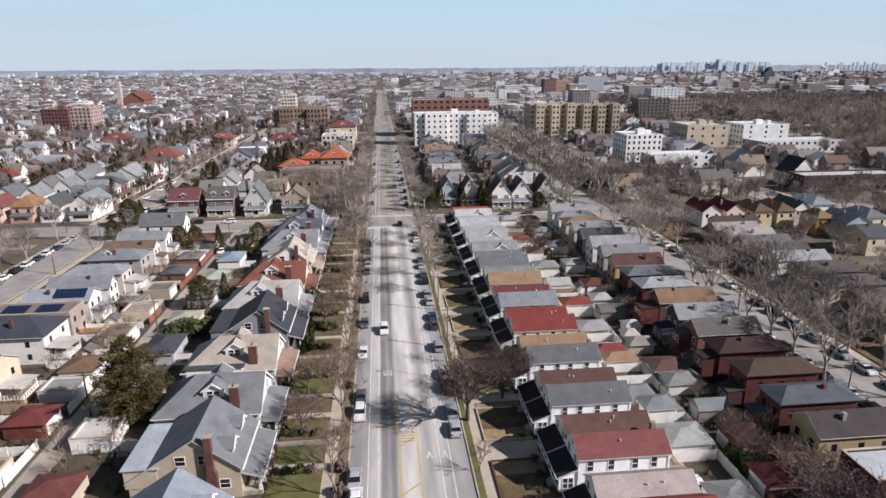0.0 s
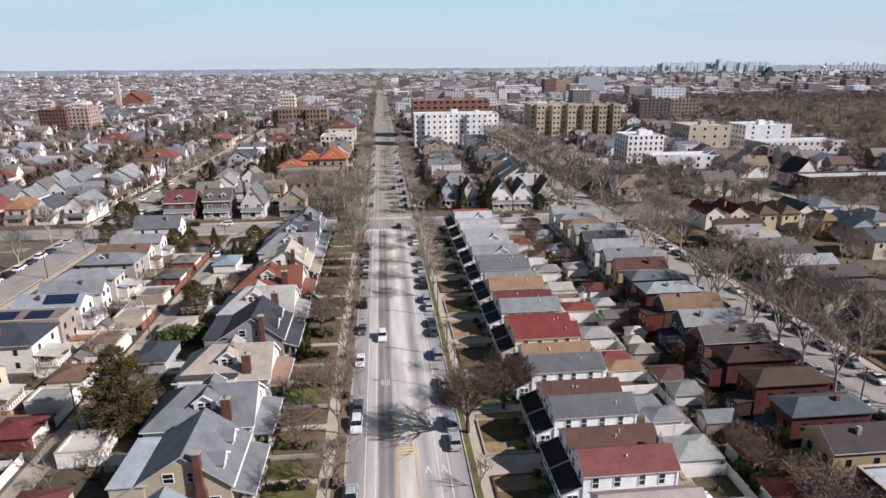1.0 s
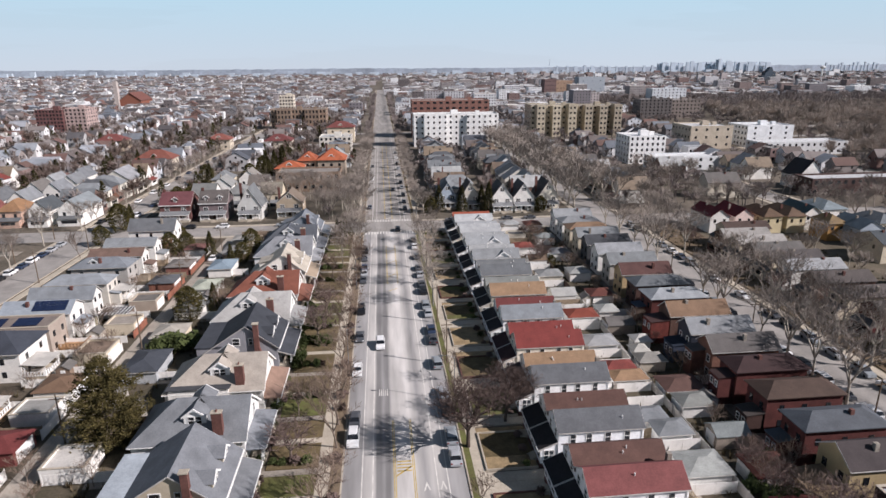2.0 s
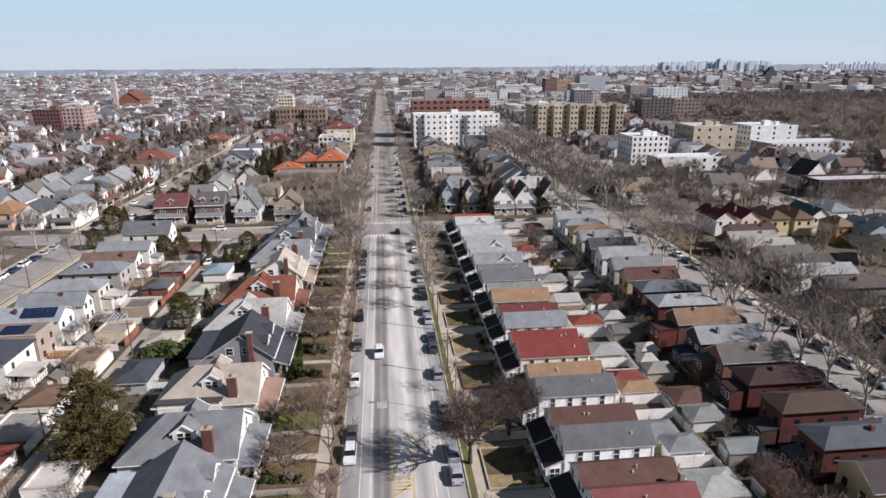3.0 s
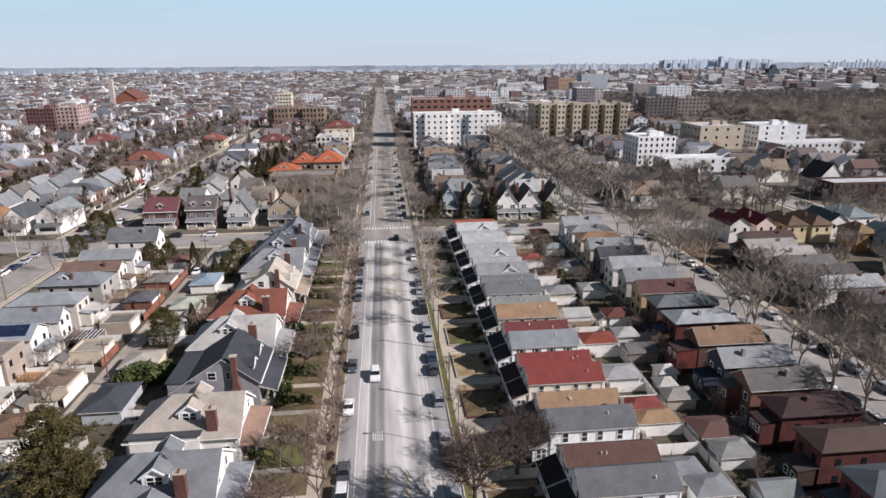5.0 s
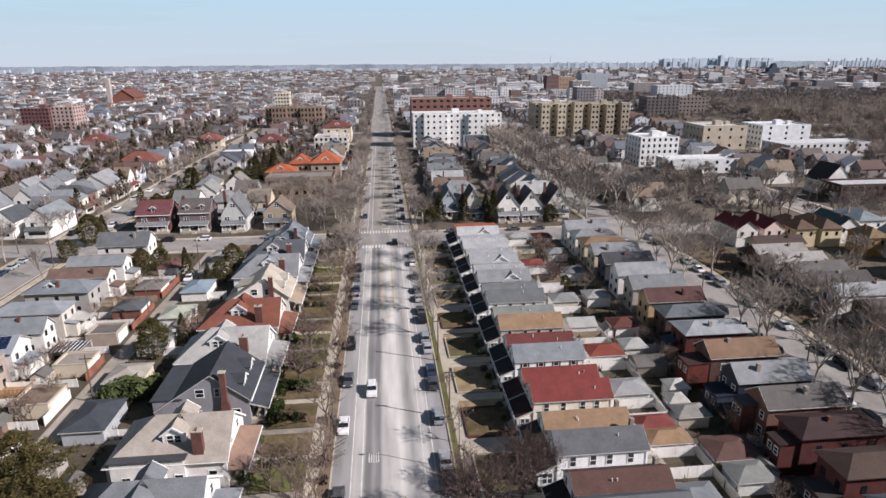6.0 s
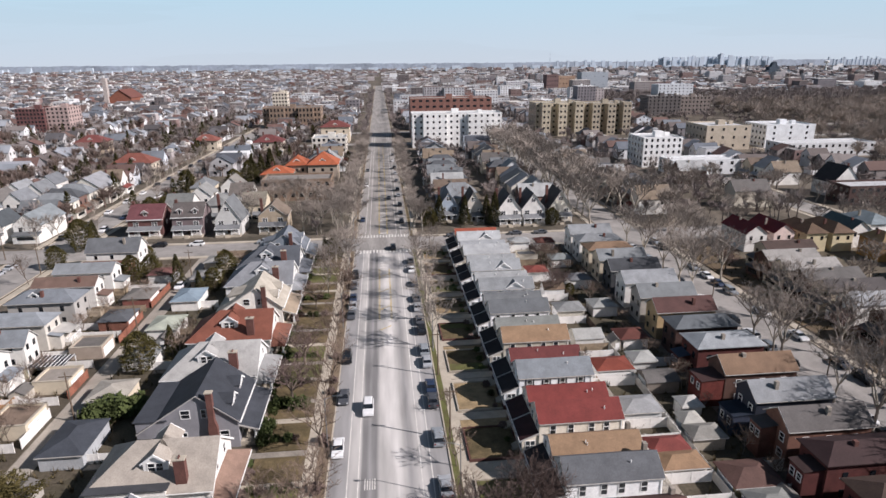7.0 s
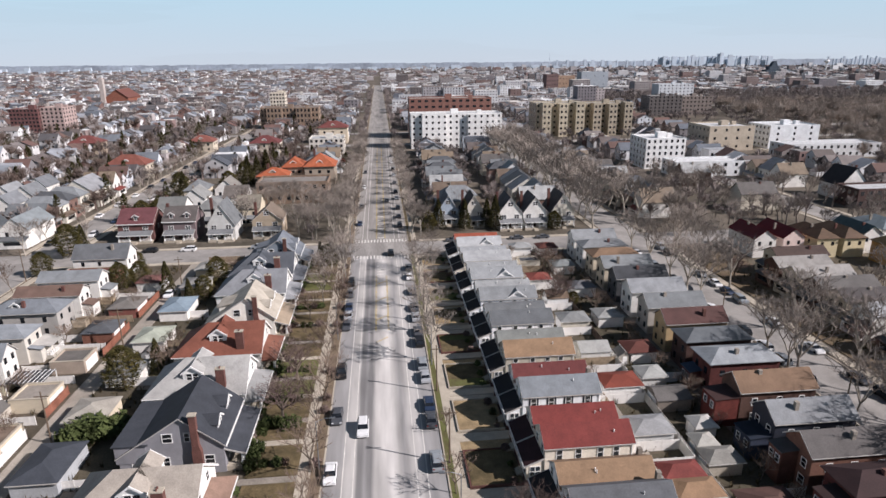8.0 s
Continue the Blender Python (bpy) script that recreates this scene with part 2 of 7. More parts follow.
def asphalt_bands():
    """Salt-whitened asphalt, darker where the wheels of each lane have polished it."""
    m = bpy.data.materials.new("salted asphalt")
    m.use_nodes = True
    n, l = m.node_tree.nodes, m.node_tree.links
    b = n["Principled BSDF"]
    b.inputs["Roughness"].default_value = 0.9
    b.inputs["Specular IOR Level"].default_value = 0.25
    geo = n.new("ShaderNodeNewGeometry")
    sep = n.new("ShaderNodeSeparateXYZ")
    l.new(geo.outputs["Position"], sep.inputs[0])
    mr = n.new("ShaderNodeMapRange")
    mr.inputs["From Min"].default_value, mr.inputs["From Max"].default_value = -9.2, 9.2
    wob = n.new("ShaderNodeTexNoise")
    mp = n.new("ShaderNodeMapping")
    mp.inputs["Scale"].default_value = (0.8, 0.05, 1)
    l.new(geo.outputs["Position"], mp.inputs["Vector"])
    l.new(mp.outputs["Vector"], wob.inputs["Vector"])
    wob.inputs["Scale"].default_value, wob.inputs["Detail"].default_value = 1.0, 4
    add = n.new("ShaderNodeMath")
    add.operation = "MULTIPLY_ADD"
    add.inputs[1].default_value = 0.9
    l.new(wob.outputs["Fac"], add.inputs[0])
    l.new(sep.outputs["X"], add.inputs[2])
    off = n.new("ShaderNodeMath")
    off.operation = "SUBTRACT"
    off.inputs[1].default_value = 0.45
    l.new(add.outputs[0], off.inputs[0])
    l.new(off.outputs[0], mr.inputs["Value"])
    ramp = n.new("ShaderNodeValToRGB")
    stops = ((0.0, 0.30), (0.14, 0.36), (0.19, 0.50), (0.25, 0.56), (0.275, 0.25), (0.31, 0.24), (0.335, 0.33), (0.36, 0.25), (0.385, 0.23), (0.42, 0.50), (0.49, 0.62),
             (0.57, 0.68), (0.62, 0.46), (0.67, 0.36), (0.73, 0.52), (0.79, 0.54), (0.85, 0.38), (1.0, 0.30))
    e = ramp.color_ramp.elements
    while len(e) < len(stops):
        e.new(0.5)
    for i, (p, v) in enumerate(stops):
        e[i].position, e[i].color = p, (v, v * (0.98 if v < 0.45 else 0.965), v * (0.965 if v < 0.45 else 0.92), 1)
    l.new(mr.outputs["Result"], ramp.inputs["Fac"])
    ns = n.new("ShaderNodeTexNoise")
    ns.inputs["Scale"].default_value, ns.inputs["Detail"].default_value = 0.5, 7
    along = n.new("ShaderNodeMapping")
    along.inputs["Scale"].default_value = (0.9, 0.1, 1)
    l.new(geo.outputs["Position"], along.inputs["Vector"])
    l.new(along.outputs["Vector"], ns.inputs["Vector"])
    m2 = n.new("ShaderNodeMapRange")
    m2.inputs["From Min"].default_value, m2.inputs["From Max"].default_value = 0.3, 0.7
    m2.inputs["To Min"].default_value, m2.inputs["To Max"].default_value = 0.66, 1.08
    l.new(ns.outputs["Fac"], m2.inputs["Value"])
    mul = n.new("ShaderNodeVectorMath")
    mul.operation = "MULTIPLY"
    l.new(ramp.outputs["Color"], mul.inputs[0])
    l.new(m2.outputs["Result"], mul.inputs[1])
    l.new(mul.outputs["Vector"], b.inputs["Base Color"])
    g2 = n.new("ShaderNodeTexNoise")
    g2.inputs["Scale"].default_value = 14
    l.new(geo.outputs["Position"], g2.inputs["Vector"])
    bp = n.new("ShaderNodeBump")
    bp.inputs["Strength"].default_value, bp.inputs["Distance"].default_value = 0.2, 0.02
    l.new(g2.outputs["Fac"], bp.inputs["Height"])
    l.new(bp.outputs["Normal"], b.inputs["Normal"])
    return m


ASPHALT_MAIN = asphalt_bands()
ASPHALT = surface("side street asphalt", "#96928d", 0.9, 0.18, 0.15, 5, 0.2)
ALLEY = surface("alley concrete", "#a0988c", 0.9, 0.18, 0.15, 4, 0.2)

# ---- ground, roads, pavements ----
g = MB()
g.poly([(-6000, -1500, -0.02), (6000, -1500, -0.02), (6000, 6000, -0.02), (-6000, 6000, -0.02)])
plain("ground", g, surface("city ground", "#6b6257", 0.95, 0.3, 0.03, 0.6, 0.0, tint="#4c473b"), kind="structure")


def strip(name, x0, y0, x1, y1, z, material, depth=0.2):
    return plain(name, MB().box(x0, y0, z - depth, x1, y1, z), material, kind="structure")


CROSS = (231.0, 488.0, 563.0, 800.0, 1060.0)
strip("road_main", -9.1, -40, 9.1, 223.5, 0.0, ASPHALT_MAIN)
strip("road_main_far", -9.1, 223.5, 9.1, 1600, 0.0, surface("worn asphalt", "#98948f", 0.9, 0.2, 0.3, 4, 0.2, streak=(1, 0.08, 1)))
for i, yc in enumerate(CROSS):
    half = 7.0 if i == 0 else 5.5
    strip("road_cross_%d" % i, -700, yc - half, -9.1, yc + half, -0.004, ASPHALT)
    strip("road_cross_east_%d" % i, 9.1, yc - half, 700, yc + half, -0.004, ASPHALT)
SIDE = (-320.0, -213.0, -106.0, 84.5, 172.0, 262.0)
for i, xc in enumerate(SIDE):
    strip("road_side_%d" % i, xc - 6, -40, xc + 6, 1300, -0.008, ASPHALT)
strip("alley", -57.2, -20, -53.4, 223, 0.03, ALLEY)

# pavements and verges of the main street, block by block
BLOCKS = ((-40, 223.0), (239.0, 481.5), (494.5, 556.5), (569.5, 793), (807, 1053), (1067, 1600))
for i, (a, b) in enumerate(BLOCKS):
    strip("kerb_east_%d" % i, 9.1, a, 9.32, b, 0.15, CONCRETE, 0.3)
    strip("kerb_west_%d" % i, -9.32, a, -9.1, b, 0.15, CONCRETE, 0.3)
    strip("verge_east_%d" % i, 9.32, a, 10.3, b, 0.146, LAWN if i else LAWN_G, 0.3)
    strip("verge_west_%d" % i, -11.0, a, -9.32, b, 0.146, DIRT, 0.3)
    strip("pavement_east_%d" % i, 10.3, a, 12.0, b, 0.15, CONCRETE, 0.3)
    strip("pavement_west_%d" % i, -12.9, a, -11.0, b, 0.15, CONCRETE, 0.3)
for i, xc in enumerate(SIDE):
    for a, b in BLOCKS[:4]:
        for s in (-1, 1):
            strip("pavement_side", xc + s * 8.0 - 1.0, a, xc + s * 8.0 + 1.0, b, 0.14, CONCRETE, 0.3)
            strip("kerb_side", xc + s * 6.0, a, xc + s * 6.25, b, 0.14, CONCRETE, 0.3)
for s, x0, x1 in ((-1, -98, -14), (1, 13, 76)):
    for yk in (223.2, 238.8):
        strip("pavement_cross", x0, yk - 1.0, x1, yk + 1.0, 0.14, CONCRETE, 0.3)

# road markings
mk = MB()
for x in (-6.25, -4.67, 4.67, 6.25):
    w = 0.075
    for a, b in ((-40, 220), (243, 484), (496, 556)):
        mk.box(x - w, a, 0.0, x + w, b, 0.006)
plain("lane_lines", mk, PAINT_W, kind="structure")
mk = MB()
for x in (-1.55, -1.3, 1.3, 1.55):
    mk.box(x - 0.06, -40, 0.0, x + 0.06, 100, 0.006)
    mk.box(x - 0.06, 168, 0.0, x + 0.06, 205, 0.006)
    mk.box(x - 0.06, 243, 0.0, x + 0.06, 484, 0.006)
for k in range(7):
    y = (62 + k * 11.5) if k < 3 else 126 + k * 12.0
    mk.prism([(-1.25, y, 0.006), (-1.25, y + 0.35, 0.006), (1.25, y + 2.6, 0.006), (1.25, y + 2.25, 0.006)], (0, 0, -0.006))
for k in range(4):
    mk.box(-1.1, 86.2 + k * 0.75, 0.0, 1.1, 86.5 + k * 0.75, 0.006)
plain("median_lines", mk, PAINT_Y, kind="structure")
mk = MB()
for yc in (222.3, 240.2):
    for k in range(17):
        x = -8.4 + k * 1.05
        mk.box(x - 0.24, yc - 1.7, 0.0, x + 0.24, yc + 1.7, 0.006)
for k in range(6):
    mk.box(-1.15, 243.5 + k * 6, 0.0, 1.15, 244.3 + k * 6, 0.006)
    mk.box(-1.15, 206.0 + k * 2.4, 0.0, 1.15, 206.5 + k * 2.4, 0.006)
for x in (3.1, 5.45):
    mk.prism([(x - 0.5, 81.6, 0.006), (x, 83.6, 0.006), (x + 0.5, 81.6, 0.006), (x + 0.3, 81.6, 0.006), (x, 82.8, 0.006), (x - 0.3, 81.6, 0.006)], (0, 0, -0.006))
plain("crosswalk_bars", mk, PAINT_W, kind="structure")
mk = MB()
for j in range(5):
    x = -3.75 + j * 0.36
    mk.box(x, 108.2, 0.0, x + 0.15, 110.4 if j % 2 else 110.6, 0.006)
plain("lane_word_bars", mk, PAINT_W, kind="structure")

# ---- house parts ----
WIN = {}


def window(parent, x, y, z, w, h, face, pane=GLASS):
    """A framed window on a wall; face: the side it looks to ('-x', '+x', '-y', '+y')."""
    key = (w, h, pane.name)
    if key not in WIN:
        t = 0.1
        n = 1 if w <= 1.3 else (2 if w < 2.3 else 3)
        xs = [-w / 2 - t, -w / 2]
        for i in range(1, n):
            xs += [-w / 2 + w * i / n - 0.06, -w / 2 + w * i / n + 0.06]
        xs += [w / 2, w / 2 + t]
        zs = [-h / 2 - t, -h / 2, -0.03, 0.03, h / 2, h / 2 + t]
        f = MB().lattice(xs, zs, [(1 + 2 * i, j) for i in range(n) for j in (1, 3)], -0.07, 0.0)
        WIN[key] = (f.mesh("window", WHITE), MB().box(-w / 2, -0.025, -h / 2, w / 2, 0.0, h / 2).mesh("pane", pane))
    rz = {"-y": 0, "+y": 180, "-x": -90, "+x": 90}[face]
    fr = part("window", WIN[key][0], WHITE, parent, m=pose(x, y, z, 0, 0, rz))
    part("pane", WIN[key][1], pane, fr)
    return fr


def far_window(parent, x, y, z, w, h, face):
    """A small window in one mesh: dark pane with its frame standing round it."""
    key = (w, h, "far")
    if key not in WIN:
        f = MB().box(-w / 2, -0.05, -h / 2, w / 2, 0.02, h / 2)
        WIN[key] = f.mesh("window", GLASS)
    rz = {"-y": 0, "+y": 180, "-x": -90, "+x": 90}[face]
    return part("window", WIN[key], GLASS, parent, m=pose(x, y, z, 0, 0, rz))


def roof_shell(a, b, c, d, r0, r1, hip0=False, hip1=False, t=0.14):
    """One closed roof: eaves a-b and c-d, ridge r0-r1; an end is a gable or hipped."""
    m = MB()
    m.v = [tuple(p) for p in (a, b, c, d, r0, r1)]
    m.v += [(p[0], p[1], p[2] - t) for p in m.v]
    m.f = [(0, 1, 5, 4), (2, 3, 4, 5), (10, 11, 7, 6), (11, 10, 9, 8), (0, 6, 7, 1), (2, 8, 9, 3)]
    for on, p, q, r in ((hip0, 3, 0, 4), (hip1, 1, 2, 5)):
        if on:
            m.f += [(p, q, r), (r + 6, q + 6, p + 6), (p, p + 6, q + 6, q)]
        else:
            m.f += [(p, p + 6, r + 6, r), (r, r + 6, q + 6, q)]
    return m


def gable_x(D, w, eave, ridge, wallm, roofm, house, back_hip=0.0, front_hip=0.0, ox=0.35, oy=0.35, trim=True, edge=None):
    """Walls and roof with the ridge along x."""
    h = w / 2
    wall = MB()
    s = (ridge - eave) / h
    if back_hip or front_hip:
        wall.box(0, -h, -0.3, D, h, eave)
        if not front_hip:
            wall.prism([(0.0, -h, eave), (0.0, h, eave), (0.0, 0, ridge - 0.02)], (0.25, 0, 0))
        if not back_hip:
            wall.prism([(D, -h, eave), (D, h, eave), (D, 0, ridge - 0.02)], (-0.25, 0, 0))
    else:
        wall.prism([(0, -h, -0.3), (0, h, -0.3), (0, h, eave), (0, 0, ridge), (0, -h, eave)], (D, 0, 0))
    part("wall", wall, wallm, house)
    ze = eave - s * oy + 0.16
    zr = ridge + 0.16
    x0, x1, b = -ox, D + ox, h + oy
    rx0, rx1 = (front_hip if front_hip else x0), (D - back_hip if back_hip else x1)
    part("roof", roof_shell((x0, -b, ze), (x1, -b, ze), (x1, b, ze), (x0, b, ze), (rx0, 0, zr), (rx1, 0, zr), bool(front_hip), bool(back_hip)), roofm, house)
    if trim:
        e, deep, edge = b + 0.02, 0.36 if edge else 0.2, edge or TRIM
        for on, xx, dx in ((not front_hip, x0 - 0.02, 0.07), (not back_hip, x1 + 0.02, -0.07)):
            if on:
                t = MB().prism([(xx, -e, ze - 0.02), (xx, 0, zr - 0.0), (xx, e, ze - 0.02), (xx, e, ze - deep), (xx, 0, zr - deep), (xx, -e, ze - deep)], (dx * (2 if deep > 0.3 else 1), 0, 0))
                part("rake_board", t, edge, house)
        for q in (-1, 1):
            part("gutter", MB().box(x0 + 0.1, min(q * (b - 0.02), q * (b + 0.09)), ze - 0.18, x1 - 0.1, max(q * (b - 0.02), q * (b + 0.09)), ze - 0.07), edge, house)


def gable_y(D, w, eave, ridge, wallm, roofm, house, xr=None, rear_eave=None, ox=0.4, oy=0.35, trim=True):
    """Walls and roof with the ridge along y, at x = xr; the rear eave may lie lower."""
    h = w / 2
    xr = D / 2 if xr is None else xr
    re = eave if rear_eave is None else rear_eave
    wall = MB().prism([(0, -h, -0.3), (D, -h, -0.3), (D, -h, re), (xr, -h, ridge), (0, -h, eave)], (0, w, 0))
    part("wall", wall, wallm, house)
    sf, sr = (ridge - eave) / xr, (ridge - re) / (D - xr)
    zr, zf, zb, b = ridge + 0.17, eave - sf * ox + 0.17, re - sr * ox + 0.17, h + oy
    part("roof", roof_shell((-ox, b, zf), (-ox, -b, zf), (D + ox, -b, zb), (D + ox, b, zb), (xr, b, zr), (xr, -b, zr)), roofm, house)
    for q in (-1, 1) if trim else ():
        ya = q * (b + 0.02)
        t = MB().prism([(-ox, ya, zf - 0.01), (xr, ya, zr), (D + ox, ya, zb - 0.01), (D + ox, ya, zb - 0.2), (xr, ya, zr - 0.2), (-ox, ya, zf - 0.2)], (0, -q * 0.07, 0))
        part("rake_board", t, TRIM, house)
    if trim:
        part("gutter", MB().box(-ox - 0.16, -b, zf - 0.24, -ox + 0.02, b, zf + 0.0), WHITE, house)


def hip(D, w, eave, ridge, wallm, roofm, house, o=0.5, trim=True):
    h = w / 2
    part("wall", MB().box(0, -h, -0.3, D, h, eave), wallm, house)
    ze, zr = eave + 0.12, ridge
    x0, x1, b = -o, D + o, h + o
    if D >= w:
        run = h * 0.95
        r = roof_shell((x0, -b, ze), (x1, -b, ze), (x1, b, ze), (x0, b, ze), (run, 0, zr), (D - run, 0, zr), True, True)
    else:
        r = roof_shell((x0, b, ze), (x0, -b, ze), (x1, -b, ze), (x1, b, ze), (D / 2, h - D / 2, zr), (D / 2, -h + D / 2, zr), True, True)
    part("roof", r, roofm, house)
    if trim:
        part("gutter", MB().box(x0, -b, ze - 0.2, x1, -b - 0.09, ze - 0.08), TRIM, house)


def flat(D, w, top, wallm, roofm, house):
    h = w / 2
    wall = MB().box(0, -h, -0.3, D, h, top - 0.5)
    for x0, y0, x1, y1 in ((0, -h, D, -h + 0.3), (0, h - 0.3, D, h), (0, -h + 0.3, 0.3, h - 0.3), (D - 0.3, -h + 0.3, D, h - 0.3)):
        wall.box(x0, y0, top - 0.5, x1, y1, top - 0.1)
    part("wall", wall, wallm, house)
    part("roof", MB().box(0.3, -h + 0.3, top - 0.5, D - 0.3, h - 0.3, top - 0.42), roofm, house)
    c = MB()
    for x0, y0, x1, y1 in ((-0.06, -h - 0.06, D + 0.06, -h + 0.33), (-0.06, h - 0.33, D + 0.06, h + 0.06), (-0.06, -h + 0.33, 0.33, h - 0.33), (D - 0.33, -h + 0.33, D + 0.06, h - 0.33)):
        c.box(x0, y0, top - 0.1, x1, y1, top)
    part("coping", c, CONCRETE, house)


def chimney(parent, x, y, z0, z1, sx=0.7, sy=1.1, material=BRICK_CH):
    c = MB().box(x - sx / 2, y - sy / 2, z0, x + sx / 2, y + sy / 2, z1)
    ch = part("chimney", c, material, parent)
    if sx < 0.65:
        return
    part("cap", MB().box(x - sx / 2 - 0.08, y - sy / 2 - 0.08, z1, x + sx / 2 + 0.08, y + sy / 2 + 0.08, z1 + 0.16), CONCRETE if sx > 1 else material, ch)
    p = MB()
    for d in (-0.22, 0.22):
        p.tube((x, y + d * sy, z1 + 0.16), (x, y + d * sy, z1 + 0.45), 0.13, 0.11, 6, True)
    part("chimney_pot", p, BRICK_CH, ch)


def dormer(parent, x, y, z, w, h, depth, face, wallm, roofm, win=True):
    """A gabled dormer whose front stands at (x, y) with its sill at z; it runs back by depth."""
    rz = {"-y": 0, "+y": 180, "-x": -90, "+x": 90}[face]
    m = pose(x, y, z, 0, 0, rz)
    b = MB().prism([(-w / 2, 0, 0), (w / 2, 0, 0), (w / 2, 0, h), (0, 0, h + w * 0.36), (-w / 2, 0, h)], (0, depth, 0))
    d = part("dormer", b, wallm, parent, m=m)
    r = MB()
    for q in (-1, 1):
        r.slab([(q * (w / 2 + 0.22), -0.3, h - 0.1), (q * (w / 2 + 0.22), depth, h - 0.1), (0, depth, h + w * 0.36 + 0.1), (0, -0.3, h + w * 0.36 + 0.1)], 0.1)
    part("dormer_roof", r, roofm, d)
    e, tz = w / 2 + 0.24, h + w * 0.36
    t = MB().prism([(-e, -0.36, h - 0.08), (0, -0.36, tz + 0.13), (e, -0.36, h - 0.08), (e, -0.36, h - 0.36), (0, -0.36, tz - 0.2), (-e, -0.36, h - 0.36)], (0, 0.12, 0))
    part("dormer_trim", t, WHITE, d)
    if win:
        n = 2 if w > 2.2 else 1
        for i in range(n):
            xx = (i - (n - 1) / 2) * 1.05
            window(parent, *(m @ Vector((xx, 0, h * 0.52))), 0.85, min(1.15, h * 0.8), face)


def porch(house, w, depth, z_wall, z_eave, roofm, wallm, style="glazed", y0=0.0, hipped=False):
    """A front porch along the house's front: floor, roof, posts or glazing, steps."""
    h = w / 2
    r = MB()
    if hipped:
        e = 0.3
        a, b = (-depth - e), h + e
        r.slab([(a, y0 - b, z_eave), (a, y0 + b, z_eave), (-0.02, y0 + b - 2.0, z_wall), (-0.02, y0 - b + 2.0, z_wall)], 0.12)
        r.slab([(a, y0 + b, z_eave), (-0.02, y0 + b, z_eave), (-0.02, y0 + b - 2.0, z_wall)], 0.12)
        r.slab([(a, y0 - b, z_eave), (-0.02, y0 - b, z_eave), (-0.02, y0 - b + 2.0, z_wall)], 0.12)
    else:
        r.slab([(-depth - 0.3, y0 - h - 0.07, z_eave), (-depth - 0.3, y0 + h + 0.07, z_eave), (-0.02, y0 + h + 0.07, z_wall), (-0.02, y0 - h - 0.07, z_wall)], 0.14)
    pr = part("porch_roof", r, roofm, house)
    part("porch_gutter", MB().box(-depth - 0.42, y0 - h - 0.15, z_eave - 0.2, -depth - 0.3, y0 + h + 0.15, z_eave - 0.04), WHITE, pr)
    if not hipped:
        for q in (-1, 1):
            ya = y0 + q * (h + 0.15)
            part("porch_rake", MB().prism([(-depth - 0.32, ya, z_eave + 0.05), (-0.02, ya, z_wall + 0.05), (-0.02, ya, z_wall - 0.2), (-depth - 0.32, ya, z_eave - 0.2)], (0, -q * 0.08, 0)), TRIM, pr)
    part("porch_floor", MB().box(-depth, y0 - h, -0.2, -0.03, y0 + h, 0.75), BRICK_CH if style == "glazed" else CONCRETE, house)
    if style == "glazed":
        b = MB().box(-depth + 0.02, y0 - h + 0.05, 0.75, -0.03, y0 + h - 0.05, z_eave - 0.12)
        b.prism([(-depth + 0.02, y0 - h + 0.05, z_eave - 0.12), (-0.03, y0 - h + 0.05, z_eave - 0.12), (-0.03, y0 - h + 0.05, z_wall - 0.2)], (0, w - 0.1, 0))
        part("porch_wall", b, wallm, house)
        zc = (0.95 + z_eave) / 2 + 0.1
        hh = (z_eave - 1.5)
        k = 3 if w > 5 else 2
        for i in range(k):
            window(house, -depth + 0.02, y0 - h + w * (i + 0.5) / k, zc, w / k - 0.5, hh, "-x", GLASS_LIT)
        window(house, -depth / 2, y0 - h + 0.05, zc, depth - 1.2, hh, "-y", GLASS_LIT)
    else:
        n = 4
        for i in range(n):
            y = y0 - h + 0.3 + (w - 0.6) * i / (n - 1)
            c = MB().box(-depth + 0.1, y - 0.22, 0.75, -depth + 0.54, y + 0.22, 1.4)
            c.box(-depth + 0.19, y - 0.13, 1.4, -depth + 0.45, y + 0.13, z_eave - 0.1)
            part("porch_column", c, WHITE, house)
        for i in range(n - 1):
            if i == 1:
                continue
            ya = y0 - h + 0.55 + (w - 0.6) * i / (n - 1)
            yb = ya + (w - 0.6) / (n - 1) - 0.5
            k = int((yb - ya) / 0.25)
            cuts = [ya]
            for j in range(k):
                cuts += [ya + (j + 0.5) * (yb - ya) / k - 0.025, ya + (j + 0.5) * (yb - ya) / k + 0.025]
            cuts.append(yb)
            rail = MB().lattice(cuts, [0.9, 0.96, 1.5, 1.6], [(j, 1) for j in range(0, len(cuts) - 1, 2)], -0.04, 0.04)
            part("porch_rail", rail, WHITE, house, m=pose(-depth + 0.32, 0, 0, 0, 0, 90))
        part("door", MB().box(-0.06, y0 - 0.5, 0.75, 0.0, y0 + 0.5, 2.85), surface("door paint", "#4a3b33", 0.5, 0.1), house)
        for q in (-1, 1):
            window(house, 0, y0 + q * w * 0.28, 2.0, 1.5, 1.4, "-x")
    st = MB()
    for i in range(4):
        st.box(-depth - 0.3 * (4 - i), y0 - 0.8, -0.1, -depth - 0.3 * (3 - i), y0 + 0.8, 0.17 * (i + 1))
    part("steps", st, CONCRETE, house)


